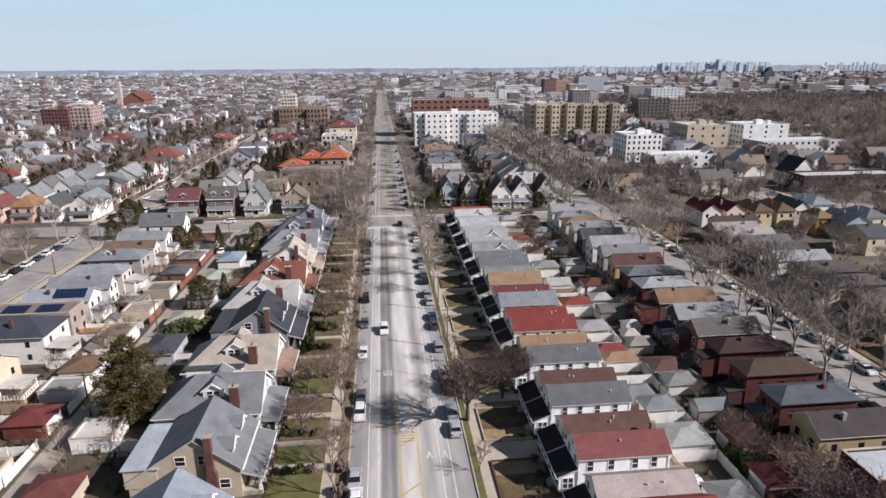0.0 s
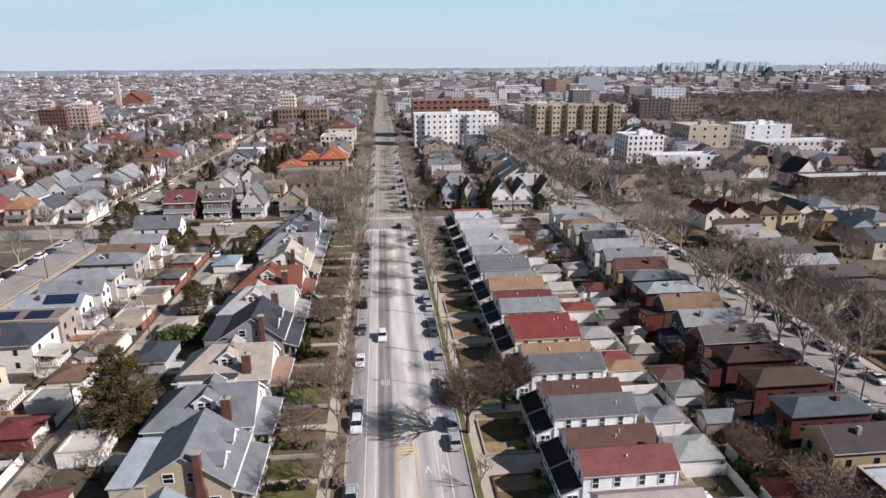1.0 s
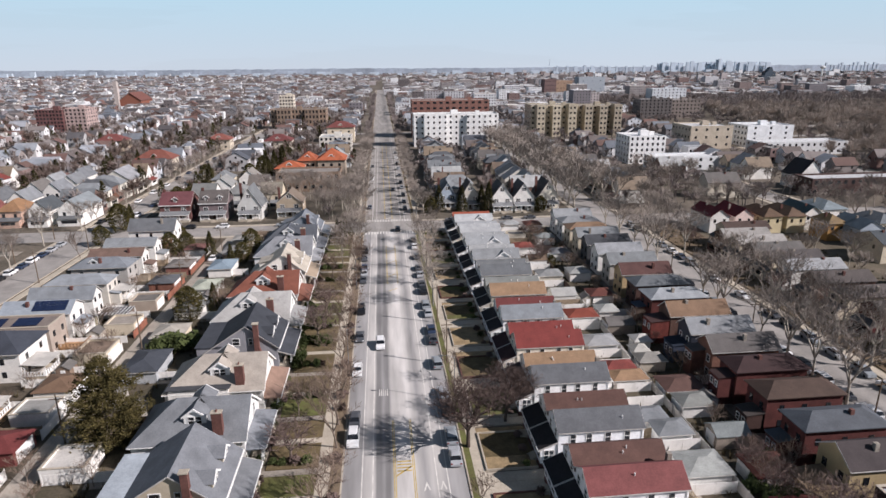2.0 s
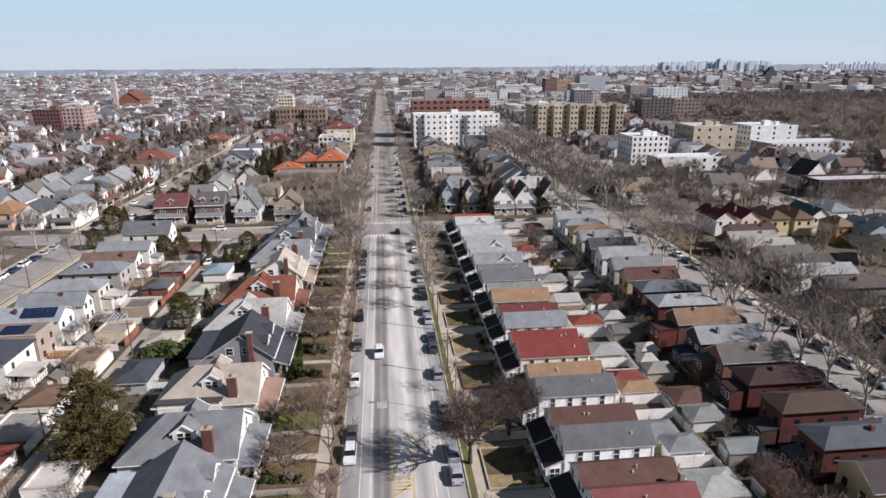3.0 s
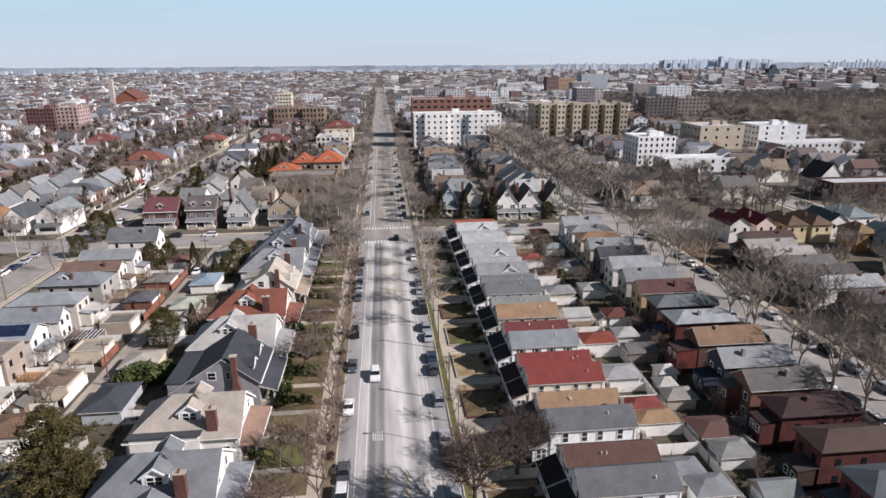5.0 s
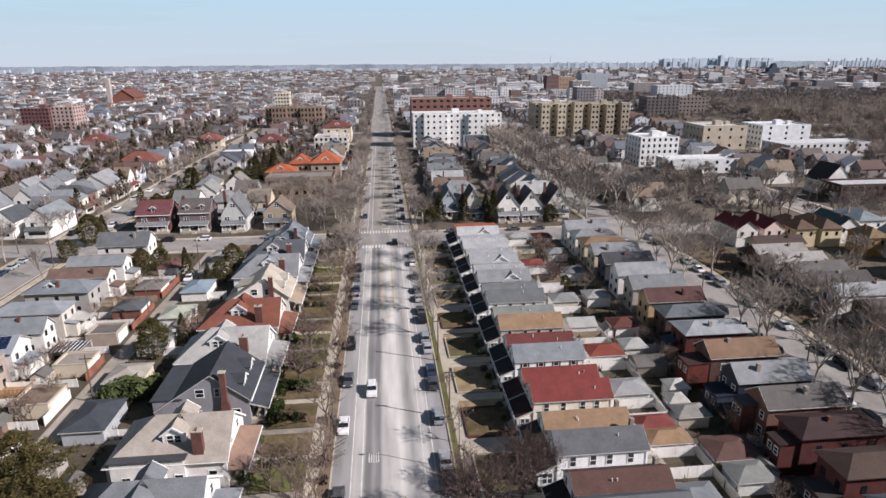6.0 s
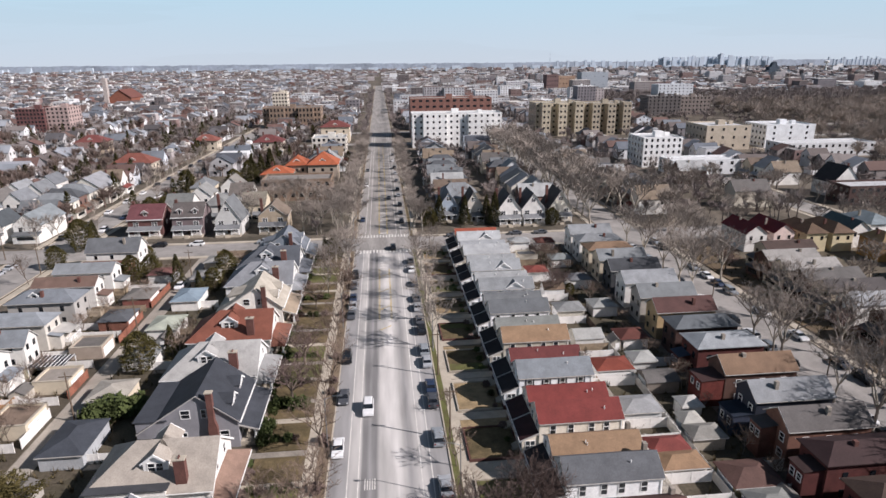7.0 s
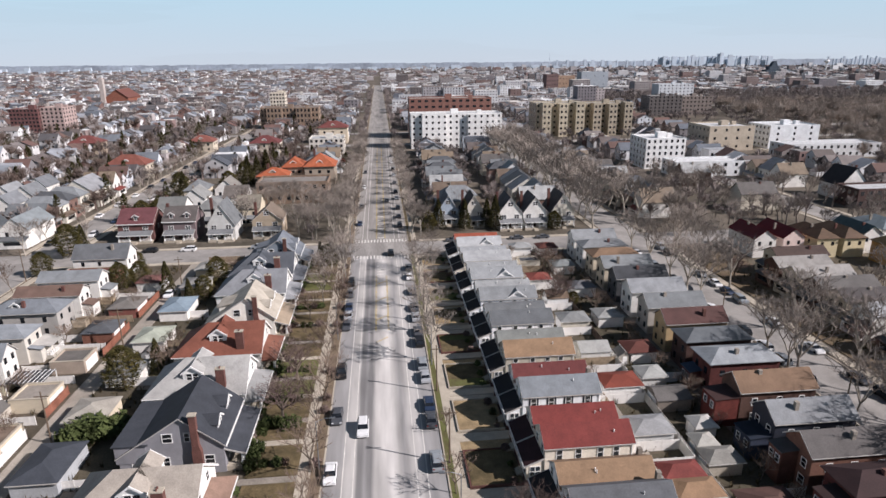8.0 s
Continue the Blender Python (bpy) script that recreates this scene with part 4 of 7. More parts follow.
# ---- cars ----
def car(label, colour, kind="sedan", near=True):
    L, W = (4.7, 1.84) if kind == "sedan" else (4.75, 1.92)
    H = 1.45 if kind == "sedan" else 1.72
    c = thing("car", label, "car", pose(0, 0, -60), "parked cars")
    paint = surface("car paint " + colour, colour, 0.28, 0.05, 1, 9, 0.0, spec=0.6)
    h = L / 2
    hood = 0.95 if kind == "sedan" else 1.08
    tail = 1.02 if kind == "sedan" else 1.12
    prof = [(-h, 0.35), (-h + 0.03, 0.62), (-h + 0.16, hood - 0.12), (-h + 0.5, hood - 0.03), (-h + 1.25, hood), (h - 0.75, tail), (h - 0.12, tail - 0.06), (h, 0.7), (h - 0.02, 0.36), (h - 0.3, 0.24), (-h + 0.3, 0.24)]
    rings = ((-W / 2, 0.93), (-W / 2 + 0.09, 1.0), (W / 2 - 0.09, 1.0), (W / 2, 0.93))
    b = MB()
    k = len(prof)
    for yy, sc in rings:
        for x, z in prof:
            b.v.append((x * (0.985 if sc < 1 else 1), yy, 0.24 + (z - 0.24) * sc))
    for j in range(3):
        for i in range(k):
            i2 = (i + 1) % k
            b.f.append((j * k + i, j * k + i2, (j + 1) * k + i2, (j + 1) * k + i))
    b.f.append(tuple(range(k - 1, -1, -1)))
    b.f.append(tuple(range(3 * k, 4 * k)))
    part("body", b.mesh("body", paint, False), paint, c)
    if kind == "sedan":
        lo, hi = (-h + 1.2, h - 0.55), (-h + 1.95, h - 1.35)
    else:
        lo, hi = (-h + 1.2, h - 0.12), (-h + 1.85, h - 0.5)
    zb, zt, wb, wt = min(hood, tail) - 0.02, H - 0.06, W / 2 - 0.06, W / 2 - 0.24
    gl = MB()
    base = [(lo[0], -wb, zb), (lo[1], -wb, zb), (lo[1], wb, zb), (lo[0], wb, zb)]
    top = [(hi[0], -wt, zt), (hi[1], -wt, zt), (hi[1], wt, zt), (hi[0], wt, zt)]
    gl.v += base + top
    gl.f += [(3, 2, 1, 0), (4, 5, 6, 7)] + [(i, (i + 1) % 4, 4 + (i + 1) % 4, 4 + i) for i in range(4)]
    part("glazing", gl, GLASS, c)
    rf = MB()
    rf.v += [(hi[0] - 0.06, -wt - 0.03, zt - 0.02), (hi[1] + 0.06, -wt - 0.03, zt - 0.02), (hi[1] + 0.06, wt + 0.03, zt - 0.02), (hi[0] - 0.06, wt + 0.03, zt - 0.02)]
    rf.v += [(hi[0] + 0.12, -wt + 0.12, zt + 0.06), (hi[1] - 0.1, -wt + 0.12, zt + 0.06), (hi[1] - 0.1, wt - 0.12, zt + 0.06), (hi[0] + 0.12, wt - 0.12, zt + 0.06)]
    rf.f += [(3, 2, 1, 0), (4, 5, 6, 7)] + [(i, (i + 1) % 4, 4 + (i + 1) % 4, 4 + i) for i in range(4)]
    part("roof_panel", rf, paint, c)
    tyre = MB().tube((0, -0.11, 0), (0, 0.11, 0), 0.33, 0.33, 14, True).mesh("wheel", RUBBER)
    for x in (-h + 0.9, h - 0.95):
        for q in (-1, 1):
            w = part("wheel", tyre, RUBBER, c, m=pose(x, q * (W / 2 - 0.1), 0.33))
    for q in (-1, 1) if near else ():
        part("headlight", MB().box(-h + 0.0, q * 0.5, 0.6, -h + 0.2, q * 0.86, 0.74), surface("lamp glass", "#d8dcdf", 0.15, 0.03, bump=0), c)
        part("tail_light", MB().box(h - 0.14, q * 0.55, 0.72, h + 0.01, q * 0.86, 0.88), surface("tail lamp", "#7a1512", 0.25, 0.05, bump=0), c)
    return c

PAVER = surface("tan paving", "#94805f", 0.9, 0.22, 0.5, 5, 0.25)
FENCE_P = surface("pale grey fence boards", "#bdb9b3", 0.8, 0.12, 0.8, 6, 0.15)
FENCE_D = surface("dark fence boards", "#54463d", 0.9, 0.2, 0.8, 6, 0.2)
# ---- east side of the main street: pairs of narrow houses ----
RED, BROWN, GREY, PINK, TAN, SLATE = "#823a35", "#63473f", "#65686c", "#b3a7a2", "#a08264", "#6c7073"
LGREY, DGREY, ORANGE = "#a7abac", "#474a50", "#a8573f"
EAST = (
    (56.6, RED, PINK), (70.8, "#844b49", BROWN), (84.6, GREY, BROWN), (98.9, GREY, TAN), (112.7, RED, RED), (126.5, "#868d92", "#713a38"),
    (140.5, TAN, "#868a86"), (154.8, SLATE, "#777b7d"), (168.8, "#8d9193", "#a3a6a6"), (183.0, "#a4a8aa", LGREY), (197.0, "#b4b7b8", "#aaaeb0"), (211.0, "#b9bcbd", ORANGE),
)
NAMES = {RED: "red", PINK: "pinkish grey", BROWN: "brown", GREY: "grey", TAN: "tan", SLATE: "slate grey", ORANGE: "orange"}
for i, (y0, near_c, far_c) in enumerate(EAST):
    wc = ("#f1f2f2", "#f3f4f6", "#eef1f4", "#f1f2f1", "#e6ddcc", "#eff3f5")[i % 6]
    pm = DARKROOF if i != 4 else surface("maroon porch shingles", "#3a2225", 0.85, 0.2, 0.6, 5, 0.3)
    for k, c in enumerate((near_c, far_c)):
        row_house(22.7, y0 + 2.85 + k * 5.85, 0, c, wc if i != 6 else "#b9b3a4", seed=i * 2 + k, eave=6.0 - 0.5 * k, ridge=7.95 - 0.62 * k, shutters=i == 5,
                  label="white row house with %s gable roof and dark porch" % NAMES.get(c, "pale grey"), porchm=pm, lower=k == 0, cross=i in (8, 9, 11) and k == 0)
    # driveway, front path, yards with their low kerbs
    d = MB().box(12.0, y0 - 2.5, -0.1, 41.0, y0 - 0.2, 0.13)
    plain("driveway", d, CONCRETE, kind="structure")
    ya, yb = y0 + 0.25, y0 + (9.2, 8.6, 9.6)[i % 3]
    ym = y0 + (4.2, 5.4, 3.4, 6.0)[i % 4]
    plain("lawn", MB().box(12.4, ya, -0.1, 19.9, ym, 0.17), (LAWN_G, LAWN, PAVER)[i % 3], kind="structure")
    plain("lawn", MB().box(12.4, ym + 0.02, -0.1, 19.9, yb, 0.165), (LAWN, PAVER, LAWN, LAWN_G)[i % 4], kind="structure")
    plain("path", MB().box(12.0, yb + 0.2, -0.1, 20.0, y0 + 11.2, 0.155), CONCRETE if i % 2 else PAVER, kind="structure")
    kb = MB()
    kb.prism([(12.05, ya - 0.15, 0.42), (19.9, ya - 0.15, 0.42), (19.9, ya, 0.42), (12.3, ya, 0.42), (12.3, yb, 0.42), (19.9, yb, 0.42), (19.9, yb + 0.15, 0.42), (12.05, yb + 0.15, 0.42)], (0, 0, -0.5))
    plain("garden_wall", kb, CONCRETE if i % 3 != 1 else BRICK_CH, "low %s wall round a front yard" % ("pale" if i % 3 != 1 else "brick"), "garden wall")
    if i not in (1, 2, 3, 4, 5):
        gc, gk, gw = (("#8c8f8e", "hip", 5.2), ("#7d6a58", "gable", 4.6), ("#8d4a40", "hip", 5.4), ("#77797a", "flat", 4.8), ("#9da09f", "hip", 4.6), ("#5d4a44", "hip", 5.0), ("#a9aaa6", "gable", 5.2))[i % 7]
        garage(39.4 + i % 3 * 0.5, y0 + (9.2, 10.0, 9.6)[i % 3], 0, gc, siding(("#d9d8d3", "#c9c3b4", "#e2e2df")[i % 3]), D=5.2 + i % 4 * 0.4, w=gw, kind=gk, label="white backyard garage with a %s roof" % ("reddish" if gc == "#8d4a40" else "brown" if gc in ("#7d6a58", "#5d4a44") else "grey"))
    plain("patio", MB().box(36.4, y0 + 1.0, -0.1, 40.8, y0 + 9.5, 0.06), CONC_DARK, kind="structure")
    fence(37.0, y0 + 5.6, 46.0, y0 + 5.6, 1.9, FENCE_W if i % 4 != 2 else FENCE_T, "tall fence between two backyards")
    fence(46.4, y0 - 2.0, 46.4, y0 + 11.8, 1.8, FENCE_P if y0 < 128 else FENCE_W if i % 3 == 0 else FENCE_D, "tall fence along the backyards")

# garages and sheds of the nearer backyards
for x, yc, D, w, gc, gk, wc, lab in (
        (39.6, 80.3, 6.4, 5.4, "#a6aaa6", "hip", "#dededa", "white garage with a pale weathered hipped roof"), (37.6, 93.6, 5.6, 4.0, "#7f8488", "hip", "#e4e4e1", "white rear wing with a grey hipped roof"), (39.8, 89.6, 5.4, 4.2, "#84898c", "hip", "#e6e6e3", "white garage with a grey hipped roof"),
        (47.4, 97.2, 5.6, 4.2, "#8c8f8a", "hip", "#dcdcd8", "pale garage with a weathered grey roof"), (48.2, 69.5, 5.8, 5.2, "#7b3f3d", "hip", "#77504a", "low shed with a maroon hipped roof"), (53.2, 68.6, 5.4, 4.6, "#a9aaa8", "hip", "#8b8780", "grey shed with a pale worn hipped roof"),
        (39.2, 106.7, 6.2, 3.7, "#97795c", "hip", "#d9d4c8", "low garage with a tan hipped roof"), (39.2, 110.7, 5.7, 3.5, "#82403a", "hip", "#e2e0da", "low garage with a red hipped roof"),
        (39.0, 122.0, 6.4, 5.0, "#9b9d9e", "hip", "#cfd0ce", "white garage with a pale grey hipped roof"), (39.6, 136.5, 6.8, 5.0, "#8a4535", "hip", "#e6e4de", "white garage with an orange-red hipped roof"),
        (47.6, 138.7, 4.6, 4.4, "#b3b5b0", "hip", "#d3d3cf", "pale shed with a light hipped roof"), (46.9, 131.0, 6.0, 4.8, "#6e6b68", "gable", "#7d756c", "low dark shed with a worn roof"),
        (49.4, 121.8, 3.4, 3.2, "#c2c1bb", "hip", "#cbc9c3", "small shed with a pale pyramid roof"), (47.3, 117.2, 3.2, 3.0, "#b5b3ab", "hip", "#b7b1a6", "small shed with a pale roof"),
        (46.8, 113.2, 5.2, 3.6, "#8f8d86", "hip", "#a29a8c", "low garage with a weathered grey roof"), (47.0, 102.8, 7.0, 5.4, "#6a4f47", "hip", "#b59d6d", "tan garage with a brown hipped roof"), (48.4, 88.0, 5.4, 3.8, "#7f8787", "gable", "#8f857a", "brown garage with a pale grey roof")):
    garage(x, yc, 0, gc, siding(wc), D=D, w=w, kind=gk, eave=2.3, ridge=3.4, label=lab)
for x0, ya, x1, yb in ((37.2, 113.8, 45.8, 113.8), (45.9, 114.0, 45.9, 119.0), (37.2, 126.6, 37.2, 133.2), (37.4, 133.4, 46.0, 133.4), (53.0, 138.4, 57.4, 138.4), (38.0, 142.8, 46.0, 142.8), (51.5, 105.6, 57.6, 105.6), (39.0, 99.6, 46.0, 99.6), (37.6, 86.6, 46.0, 86.6), (52.8, 100.4, 57.0, 100.4)):
    fence(x0, ya, x1, yb, 2.0, FENCE_W, "white vinyl fence round a small yard")
plain("yard_east", MB().box(36.2, 40, -0.15, 56.4, 222, 0.02), YARD, kind="structure")
plain("yard_side_street", MB().box(56.5, 40, -0.15, 75.2, 222, 0.03), surface("side yard paving", "#6b655d", 0.95, 0.25, 0.3, 4, 0.3), kind="structure")
plain("yard_west", MB().box(-53.3, 40, -0.15, -38.0, 222, 0.02), YARD, kind="structure")
plain("yard_far_west", MB().box(-92.0, 40, -0.15, -57.4, 222, 0.02), surface("far yard ground", "#574e43", 0.95, 0.3, 0.16, 3, 0.4, tint="#494336"), kind="structure")
plain("yard_far_east", MB().box(93.0, 40, -0.15, 164.0, 222, 0.02), surface("east yard ground", "#6a6052", 0.95, 0.3, 0.12, 3, 0.4, tint="#4c4738"), kind="structure")

# ---- west side of the main street ----
bungalow(-23.5, 63.8, 180, "#8f99a2", "#b9ad97", "#a58d77", label="tan stucco bungalow with a blue-grey shingle roof")
bungalow(-23.5, 81.4, 180, "#7c8085", "#b9ad97", "#85898d", label="tan stucco bungalow with a grey shingle roof and brick chimney", rear_flat="#b4bec6")
dormer_house(-23.5, 95.4, 180, "#7f8387", "#e2e2df", "#8f949a", label="white sided house with a grey hipped roof and dormer")
dormer_house(-23.5, 110.3, 180, "#b1a89c", "#e4e2dc", "#987c6c", label="white sided house with a pale roof and tan porch", patch="#4d4f53")
bungalow(-23.5, 127.0, 180, "#43474e", "#8d8d92", "#4a4e55", label="grey stucco bungalow with a dark shingle roof and brick chimney", w=12.4, rear_flat="#484c53")
dormer_house(-23.5, 141.0, 180, "#b5b4b0", "#e4e4e1", "#9fa09f", label="white sided house with a pale grey roof", xd=8.8)
dormer_house(-23.5, 156.0, 180, "#8a5443", "#e0ddd6", "#8a5a49", label="white sided house with a rust red roof and dormer", xd=8.2)
bungalow(-23.5, 173.0, 180, "#bdb5a6", "#e4e0d6", "#b5a38c", label="cream stucco bungalow with a cream shingle roof", w=12.0)
dormer_house(-23.5, 188.2, 180, "#8d9094", "#e2e2df", "#9b9ea1", label="white sided house with a grey hipped roof")
dormer_house(-23.5, 202.0, 180, "#5f646b", "#dcdcd9", "#797e85", label="white house with a slate grey roof and dormer", xd=8.6)
bungalow(-23.5, 217.4, 180, "#7b828a", "#7d8790", "#90979e", label="blue-grey shingled bungalow with white window bands")
WY = (63.8, 81.4, 95.4, 110.3, 127.0, 141.0, 156.0, 173.0, 188.2, 202.0, 217.4)
for i, yc in enumerate(WY):
    ya = (WY[i - 1] + yc) / 2 + 0.1 if i else yc - 8
    yb = (WY[i + 1] + yc) / 2 - 0.1 if i < 10 else 223.0
    plain("lawn", MB().box(-20.6, ya, -0.1, -12.9, yc - 0.75, 0.17), LAWN if i % 3 and i != 1 else LAWN_G, kind="structure")
    plain("lawn", MB().box(-20.6, yc + 0.75, -0.1, -12.9, yb - 1.5, 0.17), LAWN if i % 4 != 1 and i else LAWN_G, kind="structure")
    plain("path", MB().box(-20.8, yc - 0.7, -0.1, -12.9, yc + 0.7, 0.155), CONCRETE, kind="structure")
    plain("driveway", MB().box(-46.0, yb - 1.4, -0.1, -12.9, yb, 0.12), CONC_DARK, kind="structure")
    fence(-52.0, yb + 0.2, -41.5, yb + 0.2, 1.8, FENCE_W if i % 2 else FENCE_T, "board fence between two backyards")
WHT, SND = siding("#e0ded8"), stucco("#c9bda6")
GW = (
    (77.3, "#75443f", SND, 5.6, "hip"), (91.5, "#d2cfc8", WHT, 6.0, "flat"), (122.4, "#4b5058", siding("#a9adb0"), 9.4, "hip"), (136.8, "#b3ada1", SND, 7.0, "hip"),
    (151.5, "#8a8c8a", WHT, 5.6, "hip"), (166.5, "#b6bcab", WHT, 7.6, "hip"), (183.6, "#8b9eab", WHT, 9.0, "hip"), (199.0, "#9c9b98", WHT, 7.0, "hip"), (212.5, "#a8a7a1", SND, 6.5, "hip"),
)
for yc, rc, wm, w, k in GW:
    garage(-52.2, yc, 0, rc, wm, D=6.4, w=w, kind=k, label="pale walled garage beside the back alley")
GE = (
    (82.0, "#8a7d70", SND, 6.0, "flat"), (96.6, "#7b3c3a", brickwork("#6d3a36"), 6.0, "hip"), (107.0, "#9c9c98", WHT, 5.5, "flat"), (115.0, "#7d6450", WHT, 6.6, "hip"), (130.0, "#8d7a6a", SND, 7.0, "flat"),
    (144.0, "#a29a90", SND, 6.0, "flat"), (158.0, "#77736e", stucco("#a8998a"), 6.0, "flat"), (172.0, "#63666a", brickwork("#875a4a"), 7.0, "hip"), (186.0, "#87827c", brickwork("#85544a"), 7.5, "hip"), (203.0, "#7c5650", WHT, 6.0, "hip"),
)
for yc, rc, wm, w, k in GE:
    garage(-58.4, yc, 180, rc, wm, D=6.4, w=w, kind=k, label="small garage on the far side of the alley")
for yc in (89.0, 102.0, 123.0, 137.0, 151.0, 165.0, 180.0, 195.0):
    fence(-71.0, yc, -58.6, yc, 1.7, FENCE_W if int(yc) % 2 else FENCE_T, "board fence beside the alley")
for yc in (85.5, 104.5, 128.0):
    fence(-58.0, yc - 4, -58.0, yc + 5, 1.8, FENCE_W, "white vinyl fence along the alley")

# houses west of the alley, with their fronts to the next street
W2 = (
    (81.0, "hip", "#6c6058", stucco("#b9a58d"), 9.0), (93.0, "flat", "#9a948c", brickwork("#8a5648"), 8.5), (107.5, "gable", "#92735a", stucco("#cdbfa6"), 9.5), (126.0, "hip", "#454a54", WHT, 10.0), (135.6, "flat", "#8b8078", stucco("#a3968a"), 7.0),
    (144.2, "gable", "#98a1a9", WHT, 6.6), (154.4, "gable", "#8d9398", WHT, 4.8), (163.2, "hip", "#959ba0", stucco("#c6c1b7"), 6.2), (176.7, "hip", "#82888e", stucco("#a5a29d"), 7.2), (186.4, "gable", "#7b6459", WHT, 5.4), (197.0, "gable", "#8b9093", WHT, 6.0), (206.6, "flat", "#7a564c", brickwork("#8a5f50"), 6.6), (216.2, "gable", "#6e7174", WHT, 7.4),
)
for i, (yc, kind, rc, wm, w) in enumerate(W2):
    hs = town_house(-86.0 if yc > 140 else -90.0, yc, 0, rc, wm, kind, D=14.5 if yc > 140 else 18.5, w=w, eave={154.4: 5.2, 206.6: 3.6}.get(yc, 6.0), ridge=9.2 if yc > 210 else 6.2 + w * 0.26, side=-1, ends="rear", label="two-storey house with a %s roof" % {"hip": "hipped grey shingle", "gable": "gabled shingle", "flat": "flat felted", "cross": "side-gabled grey"}[kind], name="detached_house", chim=i % 3 != 1, plainwin=True)

    if yc == 176.7:
        dormer(hs, 5.6, -w / 2 + 1.2, 6.6, 1.8, 1.0, 2.4, "-y", WHT, roof("#5c6064"))
    if yc in (144.2, 163.2, 186.4, 197.0):
        part("rear_wing", MB().box(14.5, -w / 2 + 0.6, -0.3, 16.9, w / 2 - 1.2, 3.0), wm, hs)
        part("wing_roof", MB().slab([(14.5, -w / 2 + 0.4, 3.6), (14.5, w / 2 - 1.0, 3.6), (17.2, w / 2 - 1.0, 3.1), (17.2, -w / 2 + 0.4, 3.1)], 0.12), roof(rc), hs)


def deck(x, y, w, d, h, colour, roofed=False):
    """A timber deck behind a house, with rails; some carry a light roof."""
    t = thing("deck", "raised timber deck with rails behind a house", "deck", pose(x, y, 0), "backyard decks")
    wood = surface("deck boards " + colour, colour, 0.85, 0.2, 0.8, 6, 0.2)
    part("floor", MB().box(0, 0, h - 0.15, w, d, h), wood, t)
    part("skirt", MB().box(0.1, 0.1, -0.1, w - 0.1, d - 0.1, h - 0.15), wood, t)
    for x0, y0, x1, y1 in ((0, 0, w, 0.08), (w - 0.08, 0.08, w, d)):
        n = 7
        lx, ly = x1 - x0, y1 - y0
        if lx > ly:
            r = MB().lattice([lx * i / (2 * n) for i in range(2 * n + 1)], [0, 0.1, 0.85, 0.95], [(i, 1) for i in range(1, 2 * n, 2)], 0, 0.08)
            part("rail", r, WHITE if roofed else wood, t, m=pose(x0, y0, h))
        else:
            r = MB().lattice([ly * i / (2 * n) for i in range(2 * n + 1)], [0, 0.1, 0.85, 0.95], [(i, 1) for i in range(1, 2 * n, 2)], -0.08, 0)
            part("rail", r, WHITE if roofed else wood, t, m=pose(x0, y0, h, 0, 0, 90))
    if roofed:
        for px, py in ((0.1, 0.1), (w - 0.25, 0.1), (w - 0.25, d - 0.25), (0.1, d - 0.25)):
            part("post", MB().box(px, py, h, px + 0.15, py + 0.15, h + 2.2), WHITE, t)
        part("deck_roof", MB().slab([(-0.2, -0.2, h + 2.6), (w + 0.3, -0.2, h + 2.2), (w + 0.3, d + 0.2, h + 2.2), (-0.2, d + 0.2, h + 2.6)], 0.1), roof("#c9c6bf"), t)


for x, y, w, d, h, c, rf in ((-71.3, 104.5, 4.0, 5.0, 1.2, "#a98f70", True), (-71.3, 90.0, 3.5, 4.5, 0.9, "#8d6f56", False), (-71.3, 121.0, 4.0, 5.5, 1.1, "#b5aa97", True), (-71.3, 134.0, 5.0, 5.0, 0.8, "#a07c58", False), (-71.3, 147.5, 2.0, 4.0, 1.0, "#c7bfa4", False),
                             (-71.3, 162.0, 3.5, 5.0, 1.0, "#bfb9ae", True), (-71.3, 178.0, 3.0, 4.5, 1.0, "#a89a86", False), (-71.3, 192.0, 3.0, 4.0, 1.0, "#9c8a72", False), (36.0, 73.5, 3.0, 3.5, 0.8, "#a79880", False), (36.0, 102.0, 3.0, 3.5, 0.8, "#b9b3a8", False), (36.0, 130.0, 3.0, 3.5, 0.8, "#9b8a74", False)):
    deck(x, y, w, d, h, c, rf)
for y in (98.5, 110.5, 118.5, 131.0, 143.0, 156.0, 170.0):
    fence(-70.5, y, -58.6, y, 1.7, FENCE_W, "white vinyl fence between two yards")
for x, y, w, d, c in ((-45.0, 104.0, 2.6, 3.2, "#8f8a82"), (-50.5, 109.5, 3.0, 3.0, "#a7a29a"), (-64.5, 121.5, 2.6, 3.0, "#7d6a5a"), (-66.0, 138.0, 2.8, 3.2, "#b8b2a6"), (-47.5, 158.0, 2.6, 3.0, "#8d8f8f"), (48.0, 146.0, 2.6, 3.0, "#a19c92"), (53.4, 97.0, 2.6, 2.8, "#bcbab4"), (49.5, 61.0, 2.6, 3.0, "#c9c7c1")):
    sh = thing("garden_shed", "small garden shed with a pitched roof", "shed", pose(x, y, 0, 0, 0, 90), "garden sheds")
    gable_x(d, w, 1.9, 2.7, siding(c), roof("#75726e"), sh, ox=0.15, oy=0.15, trim=False)
    part("door", MB().box(-0.05, -0.45, 0.0, 0.0, 0.45, 1.8), WHITE, sh)

